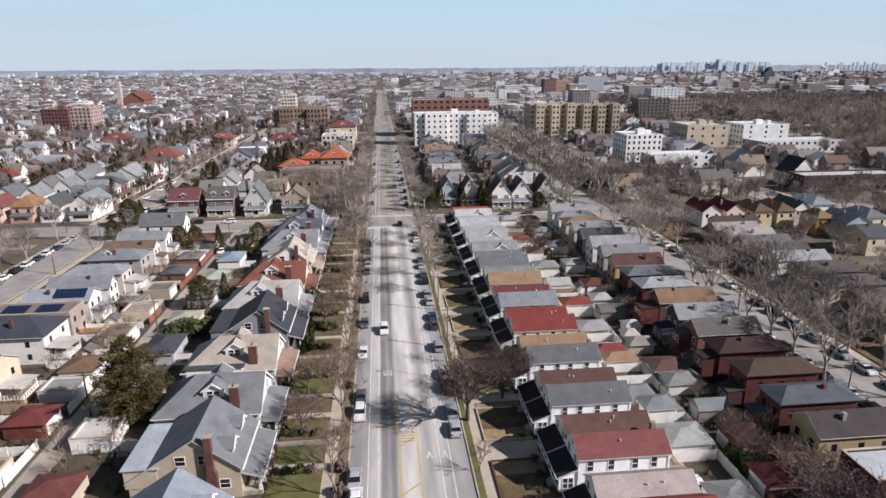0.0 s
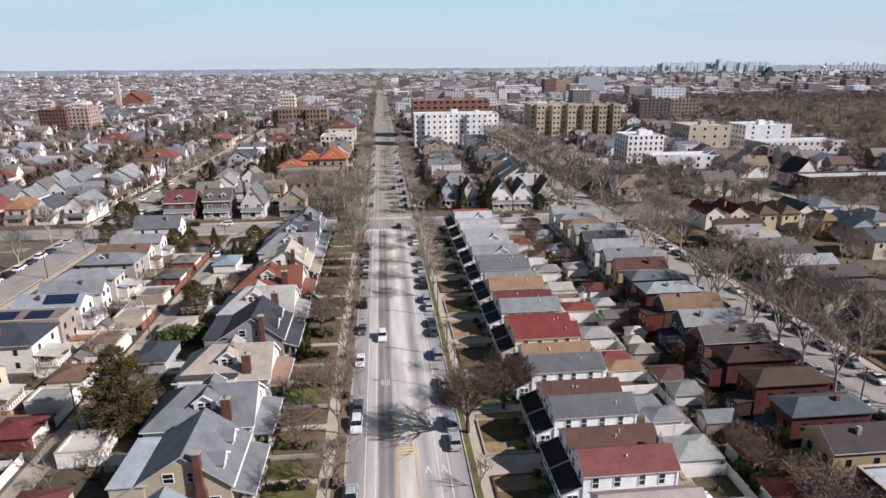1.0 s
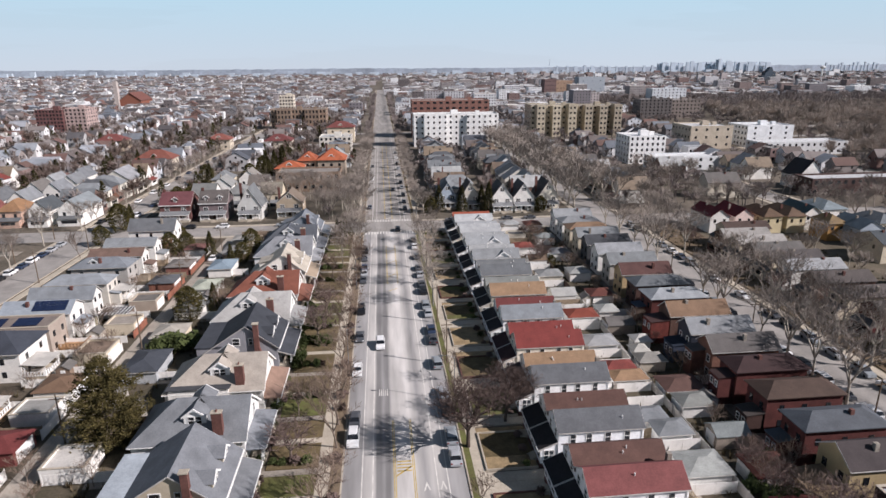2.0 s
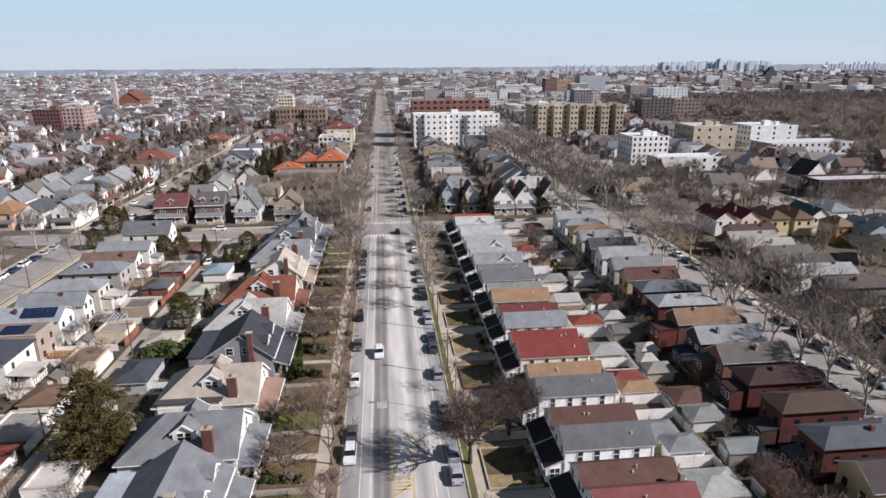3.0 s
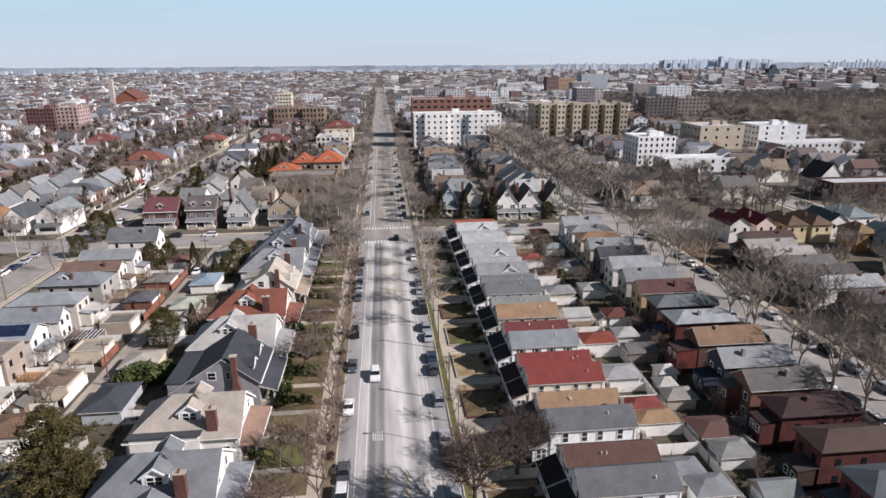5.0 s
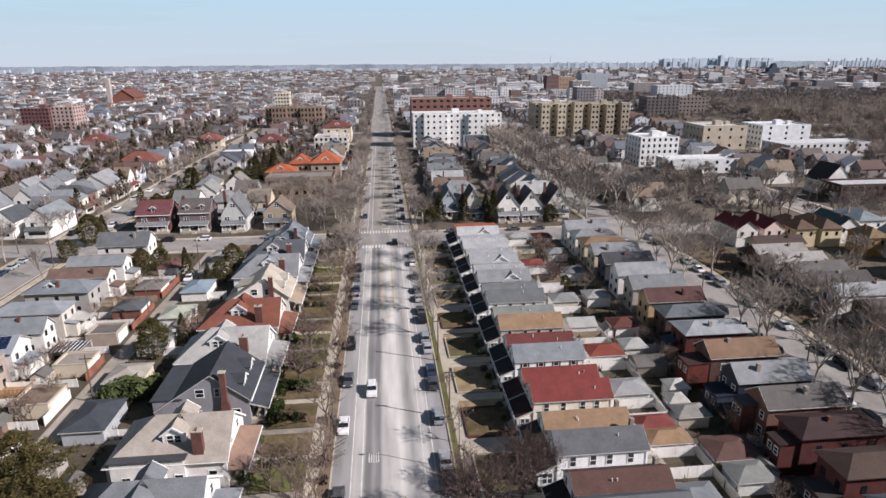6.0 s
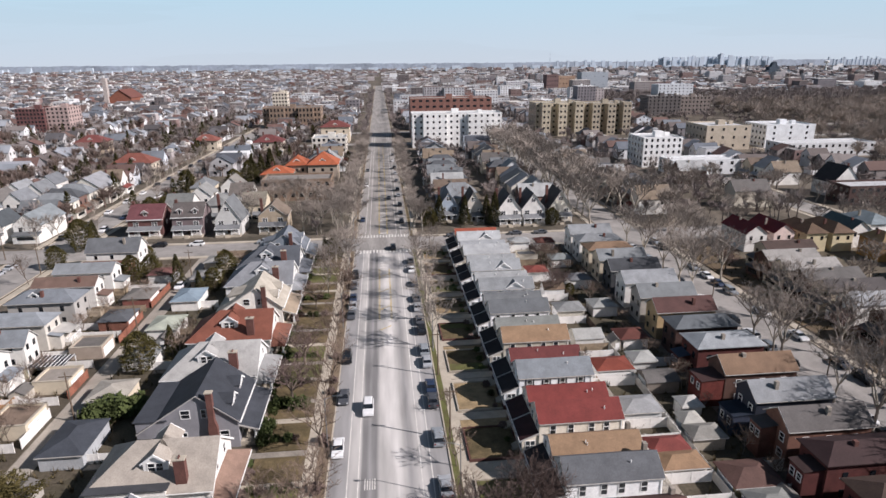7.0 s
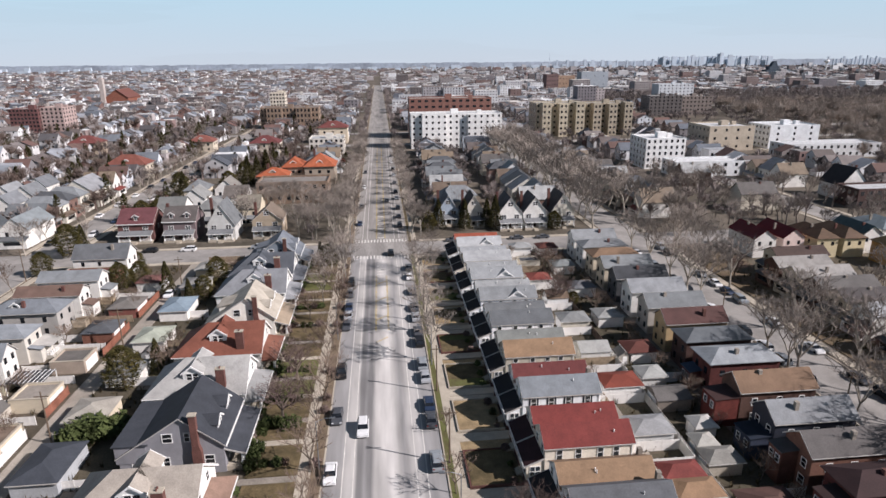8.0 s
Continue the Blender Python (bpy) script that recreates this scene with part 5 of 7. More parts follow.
# panels, a pergola and a brick wall west of the alley
def solar_array(x, y, z, rz, nx, ny, tilt):
    a = thing("solar_panels", "dark blue solar panels on a pitched roof", "solar panel", pose(x, y, z, tilt, 0, rz), "solar panels")
    glass = surface("solar glass", "#1f2a45", 0.15, 0.15, 0.8, 5, 0.0, spec=0.7)
    cell = MB().box(0, 0, 0, 0.98, 1.6, 0.06).mesh("panel", glass)
    for i in range(nx):
        for j in range(ny):
            part("panel", cell, glass, a, m=pose(i * 1.02, j * 1.65, 0.1))


solar_array(-79.6, 141.5, 6.45, 0, 7, 2, 28)
solar_array(-86.5, 133.6, 6.35, 0, 5, 2, 8)
solar_array(-79.5, 133.6, 6.35, 0, 5, 2, 8)
pg = thing("pergola", "pergola with a dark ribbed canopy and white posts", "pergola", pose(-69.0, 150.0, 0))
for i in range(9):
    part("rib", MB().box(i * 0.8, -2.6, 2.48, i * 0.8 + 0.1, 2.6, 2.6), WHITE, pg)
part("canopy", MB().box(-0.1, -2.5, 2.45, 6.7, 2.5, 2.52), surface("dark canopy", "#33363b", 0.6, 0.15), pg)
for dx, dy in ((0, -2.4), (0, 2.4), (6.5, -2.4), (6.5, 2.4)):
    part("post", MB().box(dx, dy - 0.07, -0.1, dx + 0.14, dy + 0.07, 2.5), WHITE, pg)
for ya, yb in ((139.0, 147.0), (162.0, 176.0), (182.0, 196.0)):
    fence(-57.9, ya, -57.9, yb, 1.7, surface("brick wall paint", "#8f5c49", 0.9, 0.2, 0.6, 6, 0.2), "reddish wall along the back alley")

# ---- houses between the east backyards and the next street ----
BR, BR2, BRD = brickwork("#562d2a"), brickwork("#5f463d"), brickwork("#4a3631")
E2 = (
    (55.0, "hip", "#6e6a67", BR, 5.8), (64.4, "flat", "#c6cdd3", BRD, 6.4), (74.6, "gable", "#423a3b", stucco("#ab9872"), 6.2), (83.1, "hip", "#585e65", BR, 5.4), (92.3, "hip", "#524138", BR, 5.5), (101.0, "hip", "#432f2f", BR, 5.5), (109.1, "gable", "#676361", brickwork("#7a5648"), 5.7),
    (117.2, "gable", "#8f9396", siding("#2f3440"), 5.7), (126.2, "gable", "#8c7058", BR2, 5.8), (136.0, "hip", "#a3a9ad", BR, 6.3), (144.6, "hip", "#70767a", BRD, 5.7), (153.2, "gable", "#5d403c", stucco("#b39a72"), 5.8), (162.0, "gable", "#7f8486", stucco("#a9a39a"), 5.8),
    (171.4, "gable", "#989c9f", WHT, 6.2), (180.6, "gable", "#4a4d51", siding("#4b4d50"), 6.0), (189.4, "gable", "#8b9092", SND, 6.2), (198.2, "hip", "#8f745c", SND, 6.2), (207.0, "hip", "#8f9395", WHT, 6.2), (215.6, "gable", "#94989a", WHT, 6.4),
)
for i, (yc, kind, rc, wm, w) in enumerate(E2):
    hs = town_house(71.3, yc, 180, rc, wm, kind, D=13.0, w=w, eave=6.4, ridge=8.0 if kind == "hip" else 8.5, side=1, ends="rear", label="two-storey brick or sided house with a %s roof" % {"hip": "hipped shingle", "gable": "gabled shingle", "flat": "pale flat", "cross": "side-gabled"}[kind], name="detached_house", chim=i % 3 != 1 or 100 < yc < 140, plainwin=not 105 < yc < 130)
    if i % 2 == 0 and not 88 < yc < 142:
        garage(54.6, yc + 4.0, 180, ("#8b9190", "#6d4037", "#a8aaa6", "#74777a")[i // 2 % 4], WHT, D=5.8, w=5.2, label="small garage in a shaded backyard")
    # rear wings of brick or boards, some with a porch roof
    wing = {74.6: (5.0, 4.6, 0.4, 3.2, stucco("#ab9872"), "#7d6a52"), 83.1: (2.4, 3.0, -1.0, 3.2, BR, "#565c62"), 92.3: (3.0, 3.2, 1.0, 3.3, BRD, "#4e4744"), 101.0: (3.0, 3.0, 0.9, 5.2, BR, "#3c2b29"), 109.1: (2.6, 2.8, -1.2, 5.3, brickwork("#6a4438"), "#5c5654"), 117.2: (3.4, 4.2, 0.5, 3.6, siding("#394152"), "#26303f"),
            126.2: (4.2, 4.2, 0.7, 5.0, brickwork("#6d342d"), "#4a3432"), 136.0: (2.2, 3.2, -1.2, 3.4, BR, "#3d4c60")}.get(yc)
    if wing:
        dx, ww, off, h, wgm, rfc = wing
        part("rear_wing", MB().box(13.0, off - ww / 2, -0.3, 13.0 + dx, off + ww / 2, h), wgm, hs)
        part("wing_roof", MB().slab([(13.0, off - ww / 2 - 0.2, h + 0.45), (13.0, off + ww / 2 + 0.2, h + 0.45), (13.2 + dx, off + ww / 2 + 0.2, h + 0.14), (13.2 + dx, off - ww / 2 - 0.2, h + 0.14)], 0.13), roof(rfc), hs)
        window(hs, 13.0 + dx, off - ww * 0.24, h - 1.3, 0.8, 1.1, "+x")
        window(hs, 13.0 + dx, off + ww * 0.24, h - 1.3, 0.8, 1.1, "+x")
# ---- across the eastern side street ----
plain("yard_slope", MB().box(94.2, 60, -0.1, 108.9, 222, 0.19), surface("leaf litter", "#5f5243", 0.95, 0.35, 0.4, 4, 0.5, tint="#6a5a41"), kind="structure")
E3 = (
    (78.0, "hip", "#5f5450", BR), (90.0, "gable", "#6b5a50", SND), (102.0, "hip", "#54494a", BRD), (113.0, "hip", "#6a5d52", SND), (123.0, "gable", "#57504d", BR), (133.0, "hip", "#5f5855", SND), (143.0, "gable", "#5c5552", BR2),
    (153.0, "gable", "#a6a9ab", WHT), (161.2, "gable", "#55504f", SND), (169.2, "gable", "#6f6c69", BR2), (177.2, "gable", "#a9a6a1", SND), (185.2, "gable", "#9d9a95", BR2), (193.4, "gable", "#54443e", SND),
)
for yc, kind, rc, wm in E3:
    town_house(104.0 + (yc > 190) * 5, yc, 0, rc, wm, kind, D=15.0, w=6.6, eave=5.9, ridge=7.7, side=-1, porchc="#6a6a6a", label="two-storey house facing the tree-lined side street", name="detached_house", detail=False)
YEL, BLU = stucco("#cdbf9a"), siding("#9aa6b1")
# a row with its back to the yards, and two houses behind it
for x, y, D, w, kind, rc, wm, lab in (
        (116.2, 221.0, 14.0, 7.0, "gable", "#74292e", WHT, "white house with a maroon gable roof"), (125.4, 221.0, 14.0, 6.8, "gable", "#7d3033", siding("#dcc6bd"), "pinkish house with a maroon gable roof"),
        (134.6, 219.0, 14.5, 6.8, "hip", "#6b5542", YEL, "pale yellow house with a brown hipped roof"), (143.0, 219.0, 15.0, 6.8, "hip", "#6e5846", YEL, "pale yellow house with a brown hipped roof"), (151.2, 221.0, 14.0, 6.6, "gable", "#56696a", WHT, "white house with a teal grey gable roof"), (163.5, 226.0, 14.0, 9.5, "hip", "#8a979c", WHT, "white house with a pale blue-grey hipped roof"),
        (149.4, 201.5, 9.0, 6.2, "hip", "#8b7450", stucco("#ad8248"), "ochre house with a tan hipped roof"), (155.8, 198.0, 13.0, 8.4, "gable", "#66757f", BLU, "blue-grey sided house with a slate roof"), (149.5, 180.0, 12.0, 8.5, "cross", "#4f565b", SND, "tan house with a dark slate roof"), (167.5, 204.0, 13.0, 8.0, "hip", "#6d7478", SND, "tan house with a grey hipped roof"), (140.0, 150.0, 13.0, 8.0, "gable", "#8d9093", WHT, "white house with a pale grey roof")):
    town_house(x, y, -90, rc, wm, kind, D=D, w=w, ridge=8.6, side=-1, ends="rear", label=lab, name="detached_house", detail=False)
town_house(201.0, 277.0, 90, "#3a3638", WHT, "gable", D=13.0, w=12.5, eave=6.4, ridge=13.4, side=-1, label="tall white gabled house with a black roof", name="detached_house", detail=False)
for x, y, D, w, kind, rc, wm, lab in ((-153.5, 248.0, 12.0, 7.6, "gable", "#83504a", stucco("#cdb0a4"), "pinkish house with a red gable roof"), (-142.5, 248.0, 12.0, 8.4, "hip", "#a07a58", stucco("#cba995"), "pinkish stucco house with a tan hipped roof"), (-132.0, 248.0, 12.0, 7.4, "gable", "#565c60", WHT, "white gabled house with a dark grey roof"), (-120.8, 248.5, 17.0, 9.0, "gable", "#8f979a", WHT, "large white house with a pale grey roof and porch"),
                                      (-164.5, 248.5, 12.0, 8.0, "gable", "#7d8285", WHT, "white gabled house with a grey roof"), (-150.0, 268.0, 12.0, 8.0, "gable", "#8d9194", WHT, "white gabled house with a grey roof"), (-161.0, 270.0, 12.0, 8.0, "gable", "#6f7275", WHT, "white gabled house with a slate roof"), (-146.0, 287.0, 12.0, 7.6, "gable", "#888c90", WHT, "white gabled house with a grey roof"), (-155.0, 289.0, 12.0, 7.6, "gable", "#7a7672", WHT, "white gabled house with a brown roof"),
                                      (-148.0, 306.0, 12.0, 7.6, "gable", "#85898c", WHT, "white gabled house with a grey roof"), (-157.0, 308.0, 12.0, 7.6, "gable", "#999c9e", WHT, "white gabled house with a pale roof"), (-152.0, 325.0, 12.0, 7.6, "gable", "#7d8185", WHT, "white gabled house with a grey roof")):
    town_house(x, y, 90, rc, wm, kind, D=D, w=w, eave=6.0, ridge=9.8, label=lab, name="detached_house", detail=False, porchc="#6d7072", chim=False)
# ---- beyond the crossing: houses facing it ----
def front_house(x, y, w, D, eave, ridge, roofc, wallm, label, dormers=0, porchc="#85888a", twin=False):
    """A tall gabled house that faces the cross street (towards -y)."""
    hs = thing("gabled_house", label, "house", pose(x, y, 0, 0, 0, 90), "houses facing the cross street")
    rm = roof(roofc)
    if dormers:
        gable_y(D, w, eave, ridge, wallm, rm, hs)
        for i in range(dormers):
            dormer(hs, 1.0, (i - (dormers - 1) / 2) * w / dormers, eave + 0.8, 2.0, 1.4, 3.0, "-x", wallm, rm)
    else:
        gable_x(D, w, eave, ridge, wallm, rm, hs)
        window(hs, 0, 0, (eave + ridge) / 2 + 0.4, 1.6, 1.3, "-x")
    for yy in (-w * 0.27, w * 0.27):
        window(hs, 0, yy, 4.6, 1.6, 1.5, "-x")
    window(hs, D * 0.4, -w / 2, 4.5, 1.0, 1.4, "-y")
    window(hs, D * 0.4, w / 2, 4.5, 1.0, 1.4, "+y")
    porch(hs, w - 0.6, 2.4, 4.0, 3.0, roof(porchc), wallm, "open")
    chimney(hs, D * 0.5, w / 2 - 0.5, 4, ridge + 0.8, 0.8, 0.9)
    return hs


front_house(-82.5, 249.5, 11.5, 12, 6.5, 10.5, "#764a4d", brickwork("#6a4a46"), "brick house with a dull red roof", 1)
front_house(-68.0, 249.0, 10.5, 11, 7.0, 11.0, "#68625f", siding("#77696a"), "grey shingled house with twin white dormers", 2)
front_house(-54.0, 248.0, 9.0, 12, 5.5, 12.6, "#7b7f81", siding("#c8c8c4"), "tall steep-gabled house with banded windows")
front_house(-39.0, 250.0, 10.0, 11, 6.0, 10.2, "#86786a", stucco("#b0a08a"), "tan house with a brown gable roof")
front_house(25.0, 258.0, 7.5, 11, 5.4, 11.0, "#6b747d", siding("#a9b7c4"), "pale blue gabled house between conifers")
front_house(34.0, 254.5, 8.0, 11, 5.2, 11.6, "#55504e", stucco("#cfc9bd"), "half-timbered pale gabled house")
front_house(46.4, 249.0, 8.6, 12, 6.0, 11.6, "#5f5d5e", WHT, "white stucco house with a tall gable")
front_house(55.4, 249.0, 8.6, 12, 6.0, 11.6, "#5f5d5e", WHT, "white stucco house with a tall gable")
front_house(66.0, 250.5, 8.6, 12, 5.6, 12.0, "#544f4d", stucco("#d5cfc0"), "cream stucco house with a tall gable")

for x, y, w, kind, rc, wm, lab in ((-77.0, 268.5, 9.5, "cross", "#80827f", WHT, "large white house with a grey side-gabled roof"), (-63.0, 268.0, 9.0, "hip", "#8b8d8b", siding("#d9d7d0"), "large pale house with a grey hipped roof"), (-49.0, 268.0, 8.6, "cross", "#8d8778", SND, "tan house with a weathered gable roof"),
                             (-74.0, 287.0, 9.0, "gable", "#9b9c99", WHT, "white house with a pale grey gable roof"), (-58.0, 288.0, 9.0, "cross", "#77706a", WHT, "white house with a brown gable roof"), (-78.0, 304.0, 9.0, "hip", "#7f8385", SND, "tan house with a grey hipped roof"), (-66.0, 306.0, 8.5, "gable", "#8f8b84", WHT, "white house with a weathered gable roof")):
    town_house(x, y, 90, rc, wm, kind, D=11.5, w=w, eave=6.4, ridge=10.2, label=lab, name="detached_house", detail=False, porchc="#85888a")

# ---- apartment and other large buildings ----
def block(name, label, x0, y0, x1, y1, h, wallm, rows, cols, side_cols, roofc="#c9cccc", parapet=0.9, wings=0, side="-x", ww=1.5, wh=1.7, penthouse=True, group="large buildings", deep=4.0):
    """A flat-roofed building with real window openings set proud or recessed, a parapet and roof housings."""
    b = thing(name, label, "building", pose(x0, y0, 0), group)
    W, D = x1 - x0, y1 - y0
    wall = MB().box(0, 0, -0.3, W, D, h - parapet)
    t = 0.35
    for a in ((0, 0, W, t), (0, D - t, W, D), (0, t, t, D - t), (W - t, t, W, D - t)):
        wall.box(a[0], a[1], h - parapet, a[2], a[3], h)
    part("wall", wall, wallm, b)
    part("roof", MB().box(t, t, h - parapet, W - t, D - t, h - parapet + 0.1), roof(roofc), b)
    for i in range(wings):
        cx = W * (i + 0.5) / wings
        ww2 = W / wings * 0.52
        part("wing", MB().box(cx - ww2 / 2, -deep, -0.3, cx + ww2 / 2, 0.0, h + (0.5, -0.4, 0.9)[i % 3]), wallm, b)
    z0 = h / rows
    for r in range(rows):
        z = z0 * (r + 0.52)
        for c in range(cols):
            x = W * (c + 0.5) / cols
            yy = 0.0
            if wings:
                u = (x / W * wings) % 1.0
                yy = -deep if abs(u - 0.5) < 0.24 else 0.0
            far_window(b, x, yy, z, ww, wh, "-y")
        for c in range(side_cols):
            far_window(b, 0 if side == "-x" else W, D * (c + 0.5) / side_cols, z, ww, wh, side)
    if penthouse:
        p = MB().box(W * 0.45, D * 0.4, h - parapet, W * 0.45 + 5, D * 0.4 + 4, h + 2.4)
        p.box(W * 0.75, D * 0.5, h - parapet, W * 0.75 + 3, D * 0.5 + 3, h + 1.4)
        part("roof_house", p, wallm, b)
    return b


block("apartment_building", "white six-storey apartment building with rows of dark windows", 22.2, 462, 85.0, 482, 23.6, stucco("#e8e8e5"), 6, 15, 4, "#d6d8d8", ww=1.3, wh=1.5, wings=2, deep=2.5)
block("apartment_building", "red brick apartment building with a long parapet", 24.0, 520, 88.0, 545, 30.5, brickwork("#8d655a"), 7, 12, 4, "#b7b0a8", ww=2.6)
block("apartment_building", "tan brick apartment building with projecting wings", 124.0, 521, 164.0, 545, 25.5, brickwork("#b9ae98"), 6, 12, 4, "#a9a59e", wings=3, deep=8.0)
block("apartment_building", "tan brick apartment building with projecting wings", 166.0, 525, 204.0, 548, 24.5, brickwork("#a99e8b"), 6, 12, 4, "#b0aca4", wings=3, deep=9.0)
block("apartment_building", "dark red brick apartment building with pale balconies", -307, 594, -284, 622, 22.3, brickwork("#6f4c4a"), 7, 8, 5, "#a8a09a", side="+x")
block("apartment_building", "pale brick apartment building beside a dark one", -284, 598, -266, 622, 23.0, brickwork("#b09a94"), 7, 5, 5, "#bdb6ad", side="+x")
block("school_building", "long tan stone building with tall window bays", -106, 615, -54, 640, 18.6, brickwork("#8c7867"), 4, 16, 4, "#8d8984", wings=2, side="+x", wh=2.6)
block("apartment_building", "cream tower behind the long tan building", -109, 690, -94, 706, 28.0, brickwork("#cfc5b4"), 8, 5, 4, "#c6bfb2", side="+x")
block("apartment_building", "white five-storey apartment building with small windows", 145.5, 362, 168.0, 384, 16.6, stucco("#e6e6e4"), 5, 7, 5, "#dcdedf", ww=1.2)
block("warehouse_building", "grey and beige flat-roofed building with a blank side", 214.0, 421, 245.0, 450, 16.0, stucco("#b7ab99"), 3, 4, 6, "#d5d6d5")
block("warehouse_building", "white flat-roofed building with a blank end wall", 259.0, 426, 294.0, 452, 15.2, stucco("#dfe2e4"), 4, 3, 6, "#e6e8e8")
block("warehouse_building", "long low white flat-roofed building", 244.0, 384, 304.0, 402, 8.5, stucco("#d0d2d3"), 2, 14, 3, "#dfe1e1", penthouse=False)
block("shop_building", "low white flat-roofed shop building", 150.5, 336, 192.0, 352, 7.8, stucco("#dcdfe0"), 2, 7, 3, "#e4e6e6", penthouse=False)
block("shop_building", "flat-roofed pale shop building", -45.5, 449, -23.0, 470, 10.0, stucco("#cfcac0"), 3, 7, 5, "#c3c6c6", side="+x")
block("apartment_building", "brown brick flat building behind bare trees", -52, 302, -22, 318, 9.5, brickwork("#8d7866"), 2, 8, 4, "#98928b", side="+x", penthouse=False)
block("apartment_building", "brown brick row building with white roofs", 190, 261, 240, 274, 8.0, brickwork("#55423e"), 2, 14, 4, "#d3d5d6", penthouse=False)
block("apartment_building", "dark grey brick apartment building", 282, 668, 318, 690, 21.0, brickwork("#5f5a59"), 6, 8, 5, "#c8c9c8")
block("apartment_building", "grey-brown brick apartment building with flat roof", 318.5, 670, 352, 692, 20.0, brickwork("#7d736d"), 5, 8, 5, "#cdcdca")
# next two industrial blocks: walls greyed, with the haze put into their colour
block("warehouse_building", "dark red brick industrial building far off", 317, 1205, 339.8, 1235, 31.0, brickwork("#76605e"), 4, 5, 0, "#8d8783", penthouse=False)
block("warehouse_building", "orange-tan industrial building far off", 340, 1206, 372, 1236, 28.0, brickwork("#a38872"), 3, 5, 0, "#b9a58d", penthouse=False)
block("warehouse_building", "blue-grey windowless industrial building", 412, 1290, 468, 1320, 33.0, stucco("#a3acb5"), 2, 3, 0, "#b3b9bd", penthouse=False)
block("apartment_building", "pale flat-roofed apartment building far off", 412, 930, 466, 955, 22.0, stucco("#c9ced3"), 5, 9, 0, "#dfe2e4")

# tiled houses west of the main street
def tile_house(x0, y0, x1, y1, eave, ridge, roofc, wallm, label):
    D, w = y1 - y0, x1 - x0
    hs = thing("tiled_house", label, "house", pose((x0 + x1) / 2, y0, 0, 0, 0, 90), "houses with tiled roofs")
    hip(D, w, eave, ridge, wallm, roof(roofc), hs, 0.8)
    for yy in (-0.3, 0.0, 0.3):
        far_window(hs, 0, yy * w, eave * 0.72, 1.4, 1.5, "-x")
        far_window(hs, 0, yy * w, eave * 0.28, 1.4, 1.5, "-x")
    for xx in (0.3, 0.7):
        far_window(hs, D * xx, -w / 2, eave * 0.72, 1.4, 1.5, "-y")
        far_window(hs, D * xx, w / 2, eave * 0.72, 1.4, 1.5, "+y")
    dormer(hs, 1.6, 0, eave + 0.6, 3.0, 1.3, 4.0, "-x", wallm, roof(roofc), False)
    chimney(hs, D * 0.6, w * 0.2, eave, ridge + 1.2, 1.0, 1.0)
    return hs


OR = "#b4623f"
tile_house(-36.5, 343, -22, 359, 9.0, 14.6, OR, stucco("#a89a8a"), "large house with a bright orange tile roof")
tile_house(-47.5, 347, -37.6, 361, 8.4, 12.6, OR, stucco("#a89a8a"), "house with an orange tile roof beside a larger one")
tile_house(-58, 336, -44, 348, 6.0, 9.5, OR, stucco("#b59f8a"), "low wing house with an orange tile roof")
tile_house(-44, 501, -23, 516, 11.5, 16.0, "#834c47", stucco("#d8c9b0"), "house with a red tile roof")
tile_house(-143, 375, -123, 388, 7.0, 11.8, "#8d5649", stucco("#c6bba8"), "house with an orange-red tile roof")
tile_house(-128, 470, -112, 482, 7.0, 11.0, "#8f584d", stucco("#c6bba8"), "house with a red tile roof")
tile_house(-85, 455, -66, 470, 7.0, 11.5, "#7b4644", stucco("#cfc6b4"), "cream house with a dark red roof")
tile_house(-205, 470, -186, 484, 7.5, 12.0, "#804b46", stucco("#c9b8a0"), "house with a red tile roof")

# church with a tower on the western horizon
ch = thing("church", "brick church with a square tower and red roof", "church", pose(-350, 925, 0), "large buildings")
part("nave", MB().prism([(-14, 0, 0), (14, 0, 0), (14, 0, 14), (0, 0, 24), (-14, 0, 14)], (0, 45, 0)), brickwork("#8f5a48"), ch)
part("roof", MB().slab([(-15, -1, 13.6), (-15, 46, 13.6), (0, 46, 24.6), (0, -1, 24.6)], 0.4).slab([(15, -1, 13.6), (15, 46, 13.6), (0, 46, 24.6), (0, -1, 24.6)], 0.4), roof("#7d5249"), ch)
part("tower", MB().box(-19.5, -3, 0, -14.5, 3, 38).prism([(-19.5, -3, 38), (-14.5, -3, 38), (-14.5, 3, 38), (-19.5, 3, 38)], (0, 0, 1.5)), brickwork("#b5aaa4"), ch)

# ---- patterns for the blocks beyond ----
rng = random.Random(11)
PALE = ("#e0ded8", "#d8d4c8", "#c9c2b2", "#d6d9da", "#bfae94", "#a7a9a8")
ROOFS = ("#7d8285", "#8e9396", "#6a6663", "#a1a4a4", "#7a6a5c", "#5c5f63", "#8f7f6c", "#9b9da0", "#74503f", "#83423b", "#b5b7b6", "#676c70")
patterns = []
for i in range(24):
    kind = ("gable", "hip", "gable", "cross")[i % 4]
    p = town_house(0, 0, 0, ROOFS[i % len(ROOFS)], siding(PALE[i % 6]) if i % 5 else brickwork("#7b6259"), kind, D=13.0 + i % 3, w=7.6 + (i % 4) * 0.5, eave=6.2 + (i % 3) * 0.4, ridge=9.6 + (i % 4) * 0.6,
                   label="two-storey frame house with a %s roof" % {"gable": "steep gabled", "hip": "hipped", "cross": "side-gabled"}[kind], porchc=ROOFS[(i + 3) % 12], detail=False, name="frame_house", seed=i, chim=i % 2 == 0, side=1 if i < 12 else -1)
    patterns.append(p)
